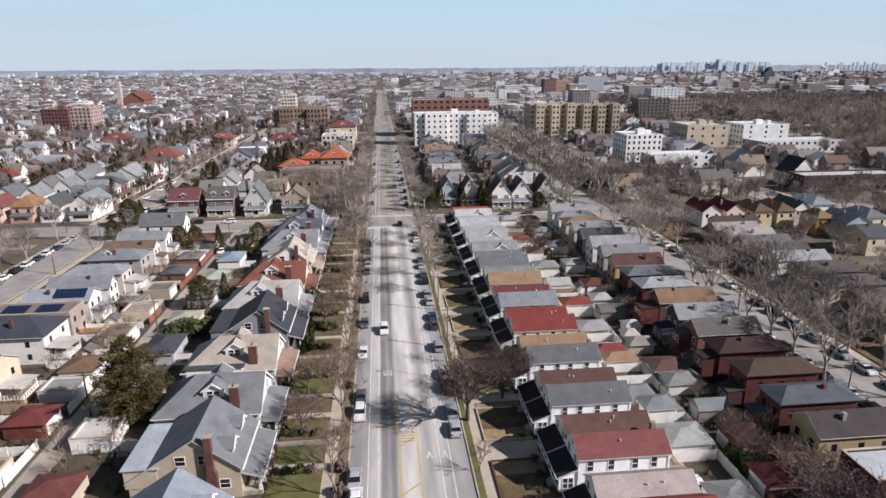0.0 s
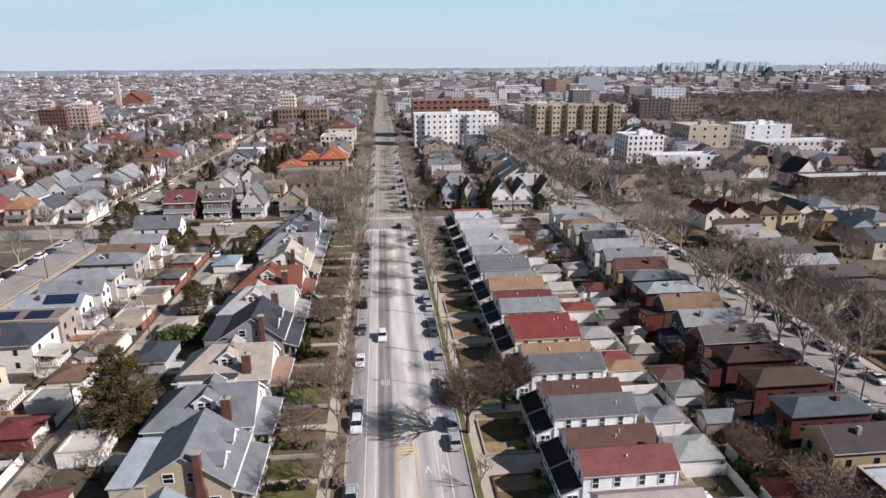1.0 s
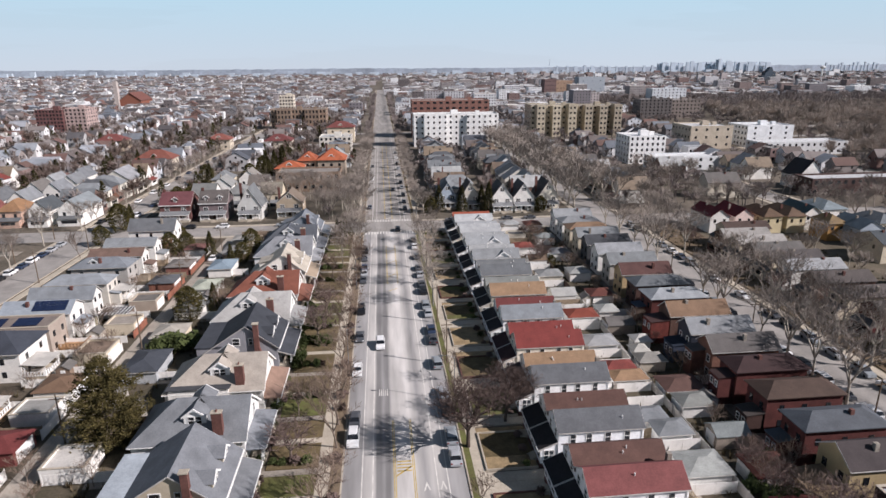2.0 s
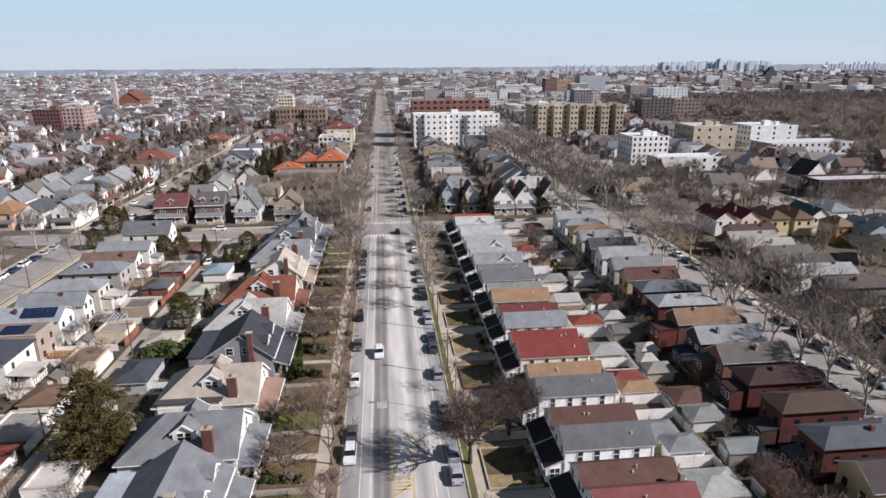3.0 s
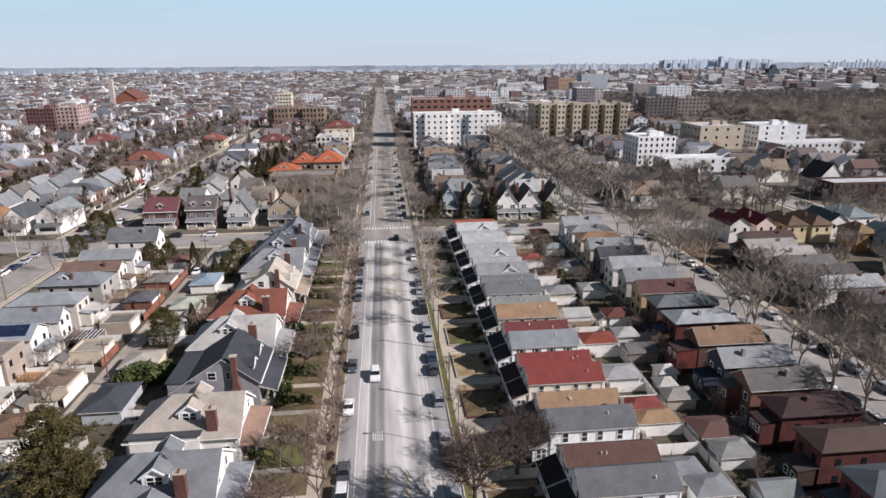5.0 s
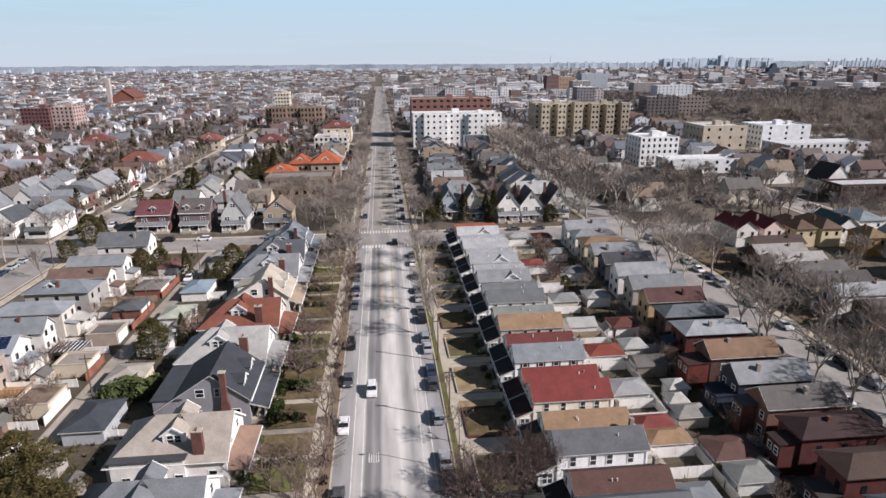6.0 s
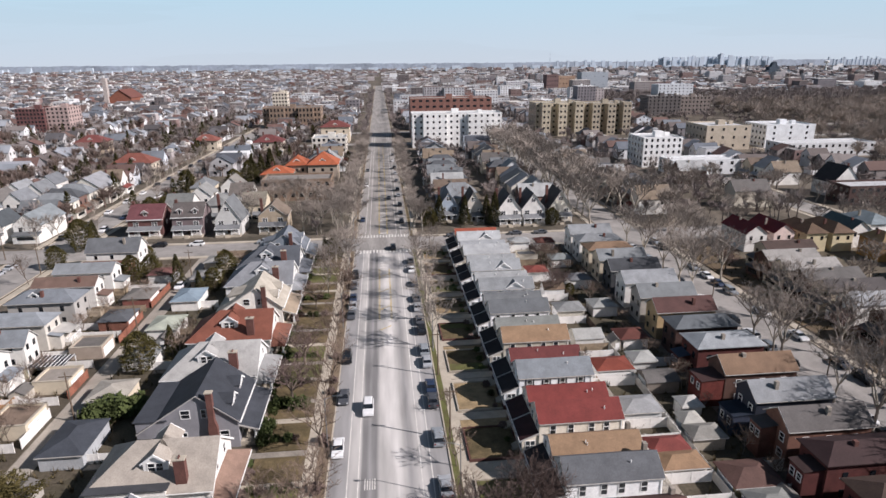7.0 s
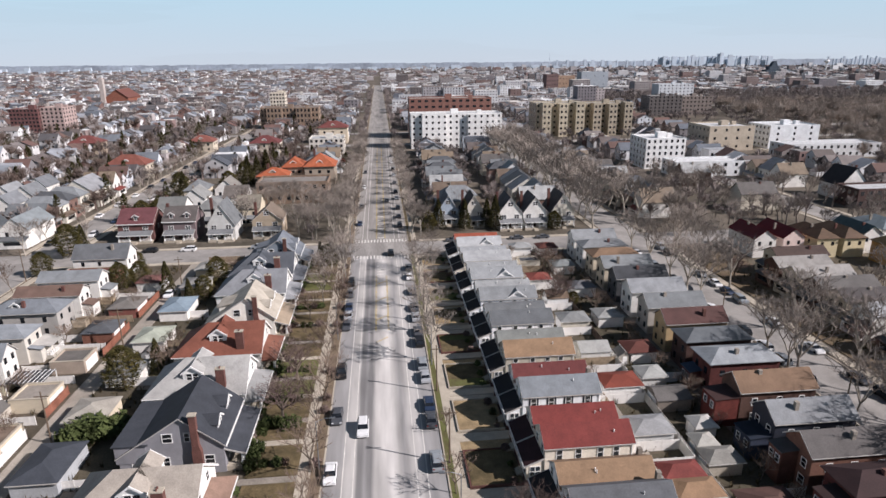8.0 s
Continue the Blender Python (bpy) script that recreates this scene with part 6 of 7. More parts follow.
KEEP = ((20, 88, 458, 548), (-84, -18, 262, 364), (-170, -112, 240, 262), (-168, -142, 262, 335), (-48, -20, 445, 520), (143, 185, 332, 388), (188, 246, 222, 294), (100, 184, 130, 238), (212, 306, 380, 455), (122, 206, 510, 552), (-95, -30, 240, 264),
        (15, 75, 240, 264), (-146, -120, 372, 390), (-132, -108, 468, 484), (-88, -62, 452, 472), (-208, -183, 466, 488))


def free(x, y):
    return not any(a - 5 < x < b + 5 and c - 5 < y < d + 5 for a, b, c, d in KEEP) and not any(abs(y - c) < 13 for c in CROSS)


for xs in (-320.0, -213.0, -106.0, 0.0, 84.5, 172.0):
    for s in (-1, 1):
        set_back = 24.0 if xs == 0 else 15.0
        y = 262.0 if xs < 150 else 150.0
        while y < (400 if abs(xs) < 90 else 335):
            x = xs + s * set_back + (rng.uniform(-2.5, 2.5) if xs == 0 else 0)
            inside = x > -0.60 * y - 30 and x < 0.80 * y + 30
            if free(x + s * 6, y) and inside and (xs < 150 or rng.random() < 0.6):
                put_rz = (180 if s < 0 else 0) + rng.uniform(-1, 1)
                pick = [q for j, q in enumerate(patterns) if (j < 12) == (s < 0) and (xs < -50 or j % 12 not in (8, 9))]
                copy_thing(rng.choice(pick), pose(x + rng.uniform(-1, 1), y, 0, 0, 0, put_rz))
            y += rng.uniform(9.2, 10.6)
drop(patterns)

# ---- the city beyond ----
# distance haze is mixed into these pale, cool wall, roof and twig colours
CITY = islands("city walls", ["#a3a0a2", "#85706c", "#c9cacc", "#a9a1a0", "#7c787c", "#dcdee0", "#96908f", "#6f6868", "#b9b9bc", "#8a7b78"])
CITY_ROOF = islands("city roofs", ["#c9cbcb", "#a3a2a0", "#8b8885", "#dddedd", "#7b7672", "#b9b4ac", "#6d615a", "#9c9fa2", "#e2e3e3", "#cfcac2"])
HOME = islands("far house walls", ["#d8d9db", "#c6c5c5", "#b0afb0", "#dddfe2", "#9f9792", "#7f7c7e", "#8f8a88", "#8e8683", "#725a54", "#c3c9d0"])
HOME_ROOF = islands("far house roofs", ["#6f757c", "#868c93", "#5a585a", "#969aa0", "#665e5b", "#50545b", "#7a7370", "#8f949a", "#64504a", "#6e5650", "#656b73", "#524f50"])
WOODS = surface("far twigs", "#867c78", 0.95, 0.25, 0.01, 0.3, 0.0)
cw, cr_, cwin, wd, hw, hr = MB(), MB(), MB(), MB(), MB(), MB()
rng = random.Random(5)


def pane(x, y, z, face, w=1.1, h=1.5):
    if face == "y":
        cwin.poly([(x - w / 2, y - 0.05, z), (x + w / 2, y - 0.05, z), (x + w / 2, y - 0.05, z + h), (x - w / 2, y - 0.05, z + h)])
    else:
        s = -0.05 if x > 0 else 0.05
        cwin.poly([(x + s, y - w / 2, z), (x + s, y + w / 2, z), (x + s, y + w / 2, z + h), (x + s, y - w / 2, z + h)])


def far_home(x, y, w, d, eave, rise, along, windows=True):
    """A pitched house: walls with gables, two roof slabs, dark window panes."""
    a, b, o = w / 2, d / 2, 0.4
    if along == "y":
        hw.prism([(x - a, y - b, -0.4), (x + a, y - b, -0.4), (x + a, y - b, eave), (x, y - b, eave + rise), (x - a, y - b, eave)], (0, d, 0))
        for q in (-1, 1):
            hr.slab([(x + q * (a + o), y - b - o, eave - rise / a * o + 0.15), (x + q * (a + o), y + b + o, eave - rise / a * o + 0.15), (x, y + b + o, eave + rise + 0.15), (x, y - b - o, eave + rise + 0.15)], 0.14)
    else:
        hw.prism([(x - a, y - b, -0.4), (x - a, y + b, -0.4), (x - a, y + b, eave), (x - a, y, eave + rise), (x - a, y - b, eave)], (w, 0, 0))
        for q in (-1, 1):
            hr.slab([(x - a - o, y + q * (b + o), eave - rise / b * o + 0.15), (x + a + o, y + q * (b + o), eave - rise / b * o + 0.15), (x + a + o, y, eave + rise + 0.15), (x - a - o, y, eave + rise + 0.15)], 0.14)
    if windows:
        for k in (-0.25, 0.25):
            pane(x + k * w, y - b, eave - 2.0, "y")
            pane(x + k * w, y - b, 1.0, "y")
            pane(x - math.copysign(a, x), y + k * d, eave - 2.0, "x")
        if along == "y":
            pane(x, y - b, eave + 0.4, "y", 1.0, 1.2)


def far_block(x, y, w, d, h):
    cw.box(x - w / 2, y - d / 2, -0.5, x + w / 2, y + d / 2, h)
    cr_.box(x - w / 2 + 0.3, y - d / 2 + 0.3, h, x + w / 2 - 0.3, y + d / 2 - 0.3, h + 0.25)
    for _ in range(rng.randint(0, 3)):
        u, v = rng.uniform(-0.35, 0.3) * w, rng.uniform(-0.35, 0.3) * d
        cr_.box(x + u, y + v, h + 0.2, x + u + rng.uniform(1.5, 4), y + v + rng.uniform(1.5, 4), h + rng.uniform(1.2, 3.0))
    if y < 1700:
        n, k = max(2, int(h / 3.3)), max(2, int(w / 3.6))
        for i in range(n):
            for j in range(k):
                pane(x - w / 2 + w * (j + 0.5) / k, y - d / 2, h / n * i + 1.0, "y", 1.3, 1.7)


def tuft(x, y, h, r, n, thin=1.0):
    """A far bare tree: a stem and a loose tuft of thin sprays."""
    wd.tube((x, y, -0.2), (x, y, h * 0.5), 0.3, 0.15, 3)
    t = (0.12 + 0.0002 * y) * thin
    for i in range(n):
        a, b = rng.uniform(0, 6.283), rng.uniform(0.15, 1.4)
        L = rng.uniform(0.55, 1.0)
        ca, sa, cb, sb = math.cos(a), math.sin(a), math.cos(b), math.sin(b)
        px, py, pz = x + r * 0.25 * L * ca * cb, y + r * 0.25 * L * sa * cb, h * (0.35 + 0.2 * sb)
        qx, qy, qz = x + r * L * ca * cb, y + r * L * sa * cb, h * (0.5 + 0.5 * L * sb)
        n0 = len(wd.v)
        wd.v += [(px - sa * t * 1.6, py + ca * t * 1.6, pz), (px + sa * t * 1.6, py - ca * t * 1.6, pz), (qx, qy, qz)]
        wd.f.append((n0, n0 + 1, n0 + 2))
        for k in (-1, 1):
            mx, my, mz = (px + qx) / 2, (py + qy) / 2, (pz + qz) / 2
            ex, ey, ez = mx + k * -sa * r * 0.3 + ca * r * 0.2, my + k * ca * r * 0.3 + sa * r * 0.2, mz + h * rng.uniform(0.0, 0.22)
            n0 = len(wd.v)
            wd.v += [(mx, my, mz - t), (mx, my, mz + t), (ex, ey, ez)]
            wd.f.append((n0, n0 + 1, n0 + 2))


def open_lot(x, y):
    if any(a - 3 < x < b + 3 and c - 4 < y < d + 4 for a, b, c, d in KEEP) or any(abs(y - c) < 11 for c in CROSS):
        return False
    return not (abs(x) < 19 or any(abs(x - c) < 9.5 for c in SIDE))


# rows of houses along the streets of the middle distance
LINES = (-534.0, -427.0, -320.0, -213.0, -106.0, 0.0, 84.5, 172.0, 262.0, 350.0, 440.0)
for xs in LINES:
    for s in (-1, 1):
        y = 240.0
        while y < 760:
            near = 400 if abs(xs) < 90 else (335 if abs(xs) < 330 and xs < 250 else 0)
            x = xs + s * (31.0 if xs == 0 else 22.0)
            if y > near and open_lot(x, y) and -0.64 * y - 40 < x < 0.84 * y + 40 and not (x > 270 and 330 < y):
                if rng.random() < 0.9:
                    far_home(x + rng.uniform(-1.5, 1.5), y, rng.uniform(11, 15), rng.uniform(7.4, 8.8), rng.uniform(5.6, 6.8), rng.uniform(2.8, 4.4), "x" if rng.random() < 0.5 else "y")
                else:
                    far_block(x, y, rng.uniform(12, 16), rng.uniform(8, 9.5), rng.uniform(6.5, 9))
                if rng.random() < 0.5:
                    far_home(x - s * rng.uniform(-20, -15), y + rng.uniform(-2, 2), 6, 5.5, 2.5, 1.3, "y", False)
            y += rng.uniform(10.2, 12.2)
# backyard trees between them
for i in range(2900):
    y = 240 + 560 * rng.random()
    x = rng.uniform(-0.62 * y - 40, 0.84 * y + 40)
    if open_lot(x, y) and not (15 < x < 75 and y < 262) and not (-100 < x < -30 and y < 262):
        tuft(x, y, rng.uniform(6, 12), rng.uniform(3.0, 5.5), 26)

y = 640.0
while y < 4700:
    step = 17 + (y - 548) * 0.02
    x = -0.68 * y - 60
    while x < 0.86 * y + 60:
        wood = (x > 0.36 * y + 130 and y < 1050) or noise.noise(Vector((x * 0.004, y * 0.003, 3.1))) > 0.5
        on_main = abs(x + 3) < 17 + 0.002 * y and y < 2500
        near_block = (-315 < x < -260 and y < 640) or (-118 < x < -46 and y < 720) or (270 < x < 362 and y < 715) or (300 < x < 480 and 1190 < y < 1335) or (400 < x < 478 and 915 < y < 970)
        if math.hypot(x, y) < 4850 and not on_main and not near_block and y > (760 if -560 < x < 470 else 0):
            jx, jy = x + rng.uniform(-5, 5), y + rng.uniform(-4, 4)
            u = rng.random()
            sc = 1 + (y - 548) * 0.0006
            if wood and u < 0.85:
                for _ in range(3):
                    tuft(jx + rng.uniform(-9, 9), jy + rng.uniform(-8, 8), rng.uniform(10, 15), rng.uniform(4, 6) * sc, 22)
            elif u < (0.5 if x < -40 else 0.3):
                far_home(jx, jy, rng.uniform(8, 13) * sc, rng.uniform(9, 13) * sc, rng.uniform(5.5, 7.5), rng.uniform(2.2, 4), rng.choice("xy"), y < 1300)
            elif u < 0.68:
                k = 1.0 if x > -40 else 0.68
                far_block(jx, jy, rng.uniform(14, 36) * k, rng.uniform(12, 24) * k, rng.uniform(6, 12) if rng.random() < 0.86 else rng.uniform(14, 26) * k)
            if u > 0.2:
                for _ in range(3):
                    tuft(jx + rng.uniform(-10, 10), jy + rng.uniform(-9, 9), rng.uniform(8, 13), rng.uniform(4.0, 6.5) * sc, 10 if y < 1700 else 7)
        x += step * rng.uniform(0.8, 1.25)
    y += step * 0.95
# trees along the far end of the main street
for i in range(56):
    for s in (-1, 1):
        if rng.random() < 0.85:
            tuft(s * rng.uniform(10.6, 14.5), 498 + i * 13.0 + rng.uniform(-3, 3), rng.uniform(9, 13), rng.uniform(4.0, 6.0), 26)
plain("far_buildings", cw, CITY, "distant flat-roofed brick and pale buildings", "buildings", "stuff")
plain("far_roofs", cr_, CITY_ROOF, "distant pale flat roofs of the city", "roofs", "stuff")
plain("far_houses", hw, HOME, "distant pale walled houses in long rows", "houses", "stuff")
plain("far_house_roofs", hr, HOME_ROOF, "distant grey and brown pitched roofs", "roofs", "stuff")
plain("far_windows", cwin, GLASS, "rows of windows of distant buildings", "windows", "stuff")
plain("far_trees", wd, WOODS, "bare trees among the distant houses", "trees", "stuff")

# evergreens among the western houses
ev = MB()
for i in range(330):
    y = rng.uniform(258, 640)
    x = rng.uniform(-0.6 * y, 0.05 * y)
    if not open_lot(x, y):
        continue
    h, r = rng.uniform(7, 12), rng.uniform(2.2, 4.0)
    ev.tube((x, y, -0.2), (x, y, h * 0.8), 0.2, 0.05, 4)
    for k in range(170):
        u, a = rng.random() ** 0.8, rng.uniform(0, 6.283)
        q = r * (1 - u) ** 0.7 * (0.6 + 0.5 * rng.random())
        c, d = math.cos(a), math.sin(a)
        px, py, pz, t = x + q * c, y + q * d, h * (0.06 + 0.94 * u), rng.uniform(0.3, 0.6)
        ev.poly([(px - d * t, py + c * t, pz - t * 0.5), (px + d * t, py - c * t, pz - t * 0.4), (px + c * t, py + d * t, pz + t)])
plain("far_evergreens", ev, NEEDLE, "dark evergreens among the distant houses", "trees", "stuff")

# brown trees in the western gardens
wd = MB()
for i in range(760):
    y = rng.uniform(262, 660)
    x = rng.uniform(-0.62 * y - 20, -24)
    if open_lot(x, y):
        tuft(x, y, rng.uniform(7, 13), rng.uniform(3.0, 5.0), 46, 0.6)
plain("garden_trees", wd, TWIG_DARK, "bare brown trees in the western gardens", "trees", "stuff")

# the wood east of the houses
wd = MB()
rng = random.Random(8)
for i in range(900):
    x, y = rng.uniform(255, 640), rng.uniform(330, 760)
    if x < 0.36 * y + 130 or not open_lot(x, y):
        continue
    tuft(x, y, rng.uniform(12, 19), rng.uniform(6, 9.5), 105, 0.55)
plain("bare_wood", wd, surface("wood twigs", "#a3968b", 0.95, 0.3, 0.02, 0.4, 0.0), "leafless brown wood beyond the eastern houses", "trees", "stuff")

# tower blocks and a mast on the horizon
# pale blue stands in for the haze over the far towers and mast
FARB = surface("haze-tinted far walls", "#bccad7", 0.95, 0.08, 0.01, 0.2, 0.0)
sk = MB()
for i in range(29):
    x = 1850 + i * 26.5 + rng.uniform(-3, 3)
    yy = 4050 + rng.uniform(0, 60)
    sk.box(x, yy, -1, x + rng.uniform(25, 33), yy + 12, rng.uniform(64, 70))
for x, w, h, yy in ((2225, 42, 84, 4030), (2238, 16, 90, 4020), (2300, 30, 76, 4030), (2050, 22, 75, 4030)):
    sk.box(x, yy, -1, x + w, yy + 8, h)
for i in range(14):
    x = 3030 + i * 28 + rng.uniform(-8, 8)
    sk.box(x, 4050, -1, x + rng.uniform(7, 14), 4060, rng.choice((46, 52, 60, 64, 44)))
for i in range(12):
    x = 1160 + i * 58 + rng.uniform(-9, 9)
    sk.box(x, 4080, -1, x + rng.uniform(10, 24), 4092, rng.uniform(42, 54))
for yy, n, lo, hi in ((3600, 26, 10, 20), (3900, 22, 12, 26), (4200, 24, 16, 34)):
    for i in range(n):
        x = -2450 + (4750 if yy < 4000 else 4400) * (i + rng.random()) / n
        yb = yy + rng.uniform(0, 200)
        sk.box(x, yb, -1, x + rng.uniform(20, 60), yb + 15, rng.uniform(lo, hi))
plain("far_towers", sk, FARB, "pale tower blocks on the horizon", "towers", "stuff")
dk = thing("dark_tower_building", "dark slate-coloured stepped building far off", "building", pose(1330, 2050, 0), "large buildings")
SLATE_FAR = surface("dark slate walls", "#46525e", 0.9, 0.15, 0.05, 0.4, 0.0)
part("base", MB().box(-30, 0, -1, 30, 26, 18), SLATE_FAR, dk)
part("shoulder", MB().box(-19, 2, 18, 18, 24, 29), SLATE_FAR, dk)
part("tower", MB().prism([(-11, 4, 29), (11, 4, 29), (7, 4, 40), (3, 4, 46), (-4, 4, 44), (-8, 4, 38)], (0, 16, 0)), SLATE_FAR, dk)
wt = thing("water_tower", "white water tower on a slim stem", "water tower", pose(1850, 2500, 0))
part("stem", MB().tube((0, 0, -1), (0, 0, 34), 4.0, 2.6, 8), WHITE, wt)
part("tank", MB().tube((0, 0, 34), (0, 0, 39), 4, 11, 10).tube((0, 0, 39), (0, 0, 44), 11, 10, 10).tube((0, 0, 44), (0, 0, 47), 10, 2, 10, True), WHITE, wt)
# low wooded skyline, the haze painted into its blue-grey colour
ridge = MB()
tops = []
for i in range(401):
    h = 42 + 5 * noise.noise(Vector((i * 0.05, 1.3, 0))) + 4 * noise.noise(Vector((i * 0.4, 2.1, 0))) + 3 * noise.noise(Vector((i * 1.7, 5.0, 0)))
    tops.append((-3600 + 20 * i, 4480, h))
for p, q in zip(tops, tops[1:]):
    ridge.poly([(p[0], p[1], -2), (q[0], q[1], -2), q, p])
plain("backdrop", ridge, surface("haze-tinted distance", "#a6b2c1", 0.95, 0.2, 0.004, 0.05, 0.0), kind="structure")
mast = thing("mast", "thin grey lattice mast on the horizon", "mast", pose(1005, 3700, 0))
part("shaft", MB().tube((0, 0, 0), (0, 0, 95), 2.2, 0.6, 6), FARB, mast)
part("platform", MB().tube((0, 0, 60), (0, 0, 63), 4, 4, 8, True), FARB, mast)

pole_spots = []
# ---- trees along the streets ----
street_a = bare_tree("street_tree", "bare street tree with a broad brown crown", 3, 11.0, 0.2, BARK, TWIG, maxd=4, split=(4, 3, 3, 3), sprays=5)
street_b = bare_tree("street_tree", "slender bare street tree with upright limbs", 9, 13.0, 0.17, BARK, TWIG, droop=-0.05, maxd=4, split=(4, 3, 3, 3), up0=1.1, sprays=5)
street_c = bare_tree("street_tree", "bare street tree with reddish dense twigs", 21, 12.5, 0.3, BARK, TWIG_RED, maxd=5, split=(6, 3, 3, 2, 2), lift=0.2, droop=0.05, up0=0.45, sprays=5)
plane_a = bare_tree("plane_tree", "tall bare plane tree with pale mottled limbs", 14, 19.0, 0.3, BARK_PALE, TWIG_PALE, droop=-0.02, maxd=4, split=(4, 3, 3, 3), sprays=7, wide=0.035)
plane_b = bare_tree("plane_tree", "wide bare plane tree with pale crooked limbs", 33, 17.0, 0.32, BARK_PALE, TWIG_PALE, maxd=4, split=(5, 3, 3, 3), up0=0.55, sprays=7, wide=0.035)
small = bare_tree("young_tree", "small bare garden tree with thin branches", 5, 7.0, 0.1, BARK, TWIG, maxd=3, split=(5, 3, 3), sprays=8, wide=0.02)
far_t = bare_tree("plane_tree", "bare plane tree in a long street row", 40, 17.0, 0.34, BARK_PALE, TWIG_PALE, maxd=3, split=(5, 3, 3), up0=0.6, sprays=9, wide=0.07)
pine = broad_pine("pine_tree", "broad dark green pine in a backyard", 2, 15.4, 6.0, surface("old pine needles", "#5a5130", 0.95, 0.35, 0.8, 3, 0.0, tint="#2b2b18", spec=0.08))
spruce = conifer("conifer_tree", "narrow dark green conifer tree", 6, 12.0, 2.6, NEEDLE, 0.05, n=4600)
bronze = conifer("cypress_tree", "rounded bronze-green cypress tree in a garden", 8, 8.5, 3.1, NEEDLE_Y, 0.03, True, n=5200)
bush_g = shrub("shrub", "clipped green garden shrub", 4, 1.5, 1.0, surface("shrub leaves", "#47502a", 0.9, 0.3, 0.8, 4, 0, tint="#37421d"))
bush_b = shrub("shrub", "brown leafless garden shrub", 12, 1.6, 1.1, TWIG_RED, 420)
rng = random.Random(77)
broad = bare_tree("street_tree", "broad bare street tree with a dense dark crown", 27, 13.0, 0.42, BARK_DARK, TWIG_BROAD, maxd=5, split=(6, 4, 3, 3, 2), lift=0.3, droop=0.02, up0=0.6, sprays=8, wide=0.016)
put(broad, 10.2, 91.0, 20, 1.05)
put(broad, 17.5, 97.5, 120, 0.85)
for x, y, p, s in ((10.0, 77.5, small, 0.8), (10.2, 101.5, small, 1.0), (10.0, 112.0, small, 1.0), (10.0, 127.0, small, 0.7), (9.9, 152.0, plane_a, 0.72), (10.0, 166.0, plane_b, 0.7), (10.1, 180.0, plane_a, 0.66), (10.0, 195.0, plane_b, 0.7), (10.0, 209.0, plane_a, 0.62)):
    put(p, x, y, rng.uniform(0, 360), s)
for x, y, p, s in ((-10.4, 74.0, street_b, 0.8), (-10.6, 81.0, street_a, 0.62), (-10.4, 93.0, street_b, 0.95), (-10.5, 99.5, street_a, 0.8), (-10.4, 108.0, small, 1.1), (-10.5, 119.0, street_a, 0.7), (-10.4, 129.0, street_b, 0.75), (-10.5, 139.0, street_a, 0.75),
                   (-10.4, 150.0, street_b, 0.75), (-10.4, 160.0, small, 1.2), (-10.4, 172.0, street_b, 0.8), (-10.5, 184.0, street_a, 0.8), (-10.4, 196.0, plane_a, 0.6), (-10.5, 207.0, plane_b, 0.62), (-10.4, 217.0, plane_a, 0.6),
                   (-17.0, 90.5, street_c, 0.55), (-17.5, 103.0, small, 1.0), (-17.0, 133.5, street_c, 0.62), (-16.5, 147.0, street_c, 0.6), (-17.0, 176.0, street_a, 0.6), (-17.5, 205.0, street_a, 0.55)):
    put(p, x, y, rng.uniform(0, 360), s * 1.2)
for i in range(26):
    y = 246 + i * 9.2
    if any(abs(y - c) < 9 for c in CROSS):
        continue
    put(far_t, -11.0 - (i % 3) * 0.8, y + rng.uniform(-2, 2), rng.uniform(0, 360), rng.uniform(0.72, 0.9))
    put(far_t, 10.8 + (i % 3) * 0.6, y + rng.uniform(-2, 2), rng.uniform(0, 360), rng.uniform(0.6, 0.8))
for i in range(9):
    put((plane_a, plane_b)[i % 2], -24 - i * 3.6, 258 + rng.uniform(0, 34), rng.uniform(0, 360), rng.uniform(0.6, 0.85))
# the eastern side street
for y, s, k in ((88, 0.8, 0), (99, 0.95, 1), (108, 1.0, 0), (117, 0.95, 1), (128, 0.9, 0), (139, 0.95, 1), (157, 0.9, 1), (184, 0.9, 1), (199, 0.9, 0), (214, 0.9, 1)):
    put((plane_a, plane_b)[k], 92.0 + rng.uniform(-0.4, 0.4), y, rng.uniform(0, 360), s)
for y, s, k in ((96, 0.9, 1), (105, 0.95, 0), (113, 0.95, 1), (121.5, 0.8, 0), (137, 0.95, 1), (139.6, 0.8, 0), (146, 0.8, 1), (173, 0.95, 0), (180, 0.95, 1), (190, 0.9, 0), (203, 0.9, 1), (216, 0.9, 0)):
    put((plane_a, plane_b)[k], 78.0, y, rng.uniform(0, 360), s)
for i in range(26):
    for x in (76.5, 92.5):
        put(far_t, x + rng.uniform(-0.5, 0.5), 248 + i * 9.0 + rng.uniform(-2, 2), rng.uniform(0, 360), rng.uniform(1.0, 1.25))
for i in range(12):
    put((far_t, plane_b)[i % 2], rng.uniform(121, 136), 92 + i * 8.0, rng.uniform(0, 360), rng.uniform(0.5, 0.75))
grove("bare_trees_east", "bare trees among the eastern houses", far_t, [(rng.uniform(100, 186), rng.uniform(230, 326), rng.uniform(0, 6.3), rng.uniform(0.5, 0.85)) for i in range(64)] + [(rng.uniform(176, 235), rng.uniform(206, 256), rng.uniform(0, 6.3), rng.uniform(0.5, 0.8)) for i in range(22)], TWIG_PALE)
for i in range(8):
    put((small, street_c, plane_b)[i % 3], rng.uniform(96, 101), 84 + i * 15.2 + rng.uniform(-2, 2), rng.uniform(0, 360), (1.2, 0.6, 0.55)[i % 3])
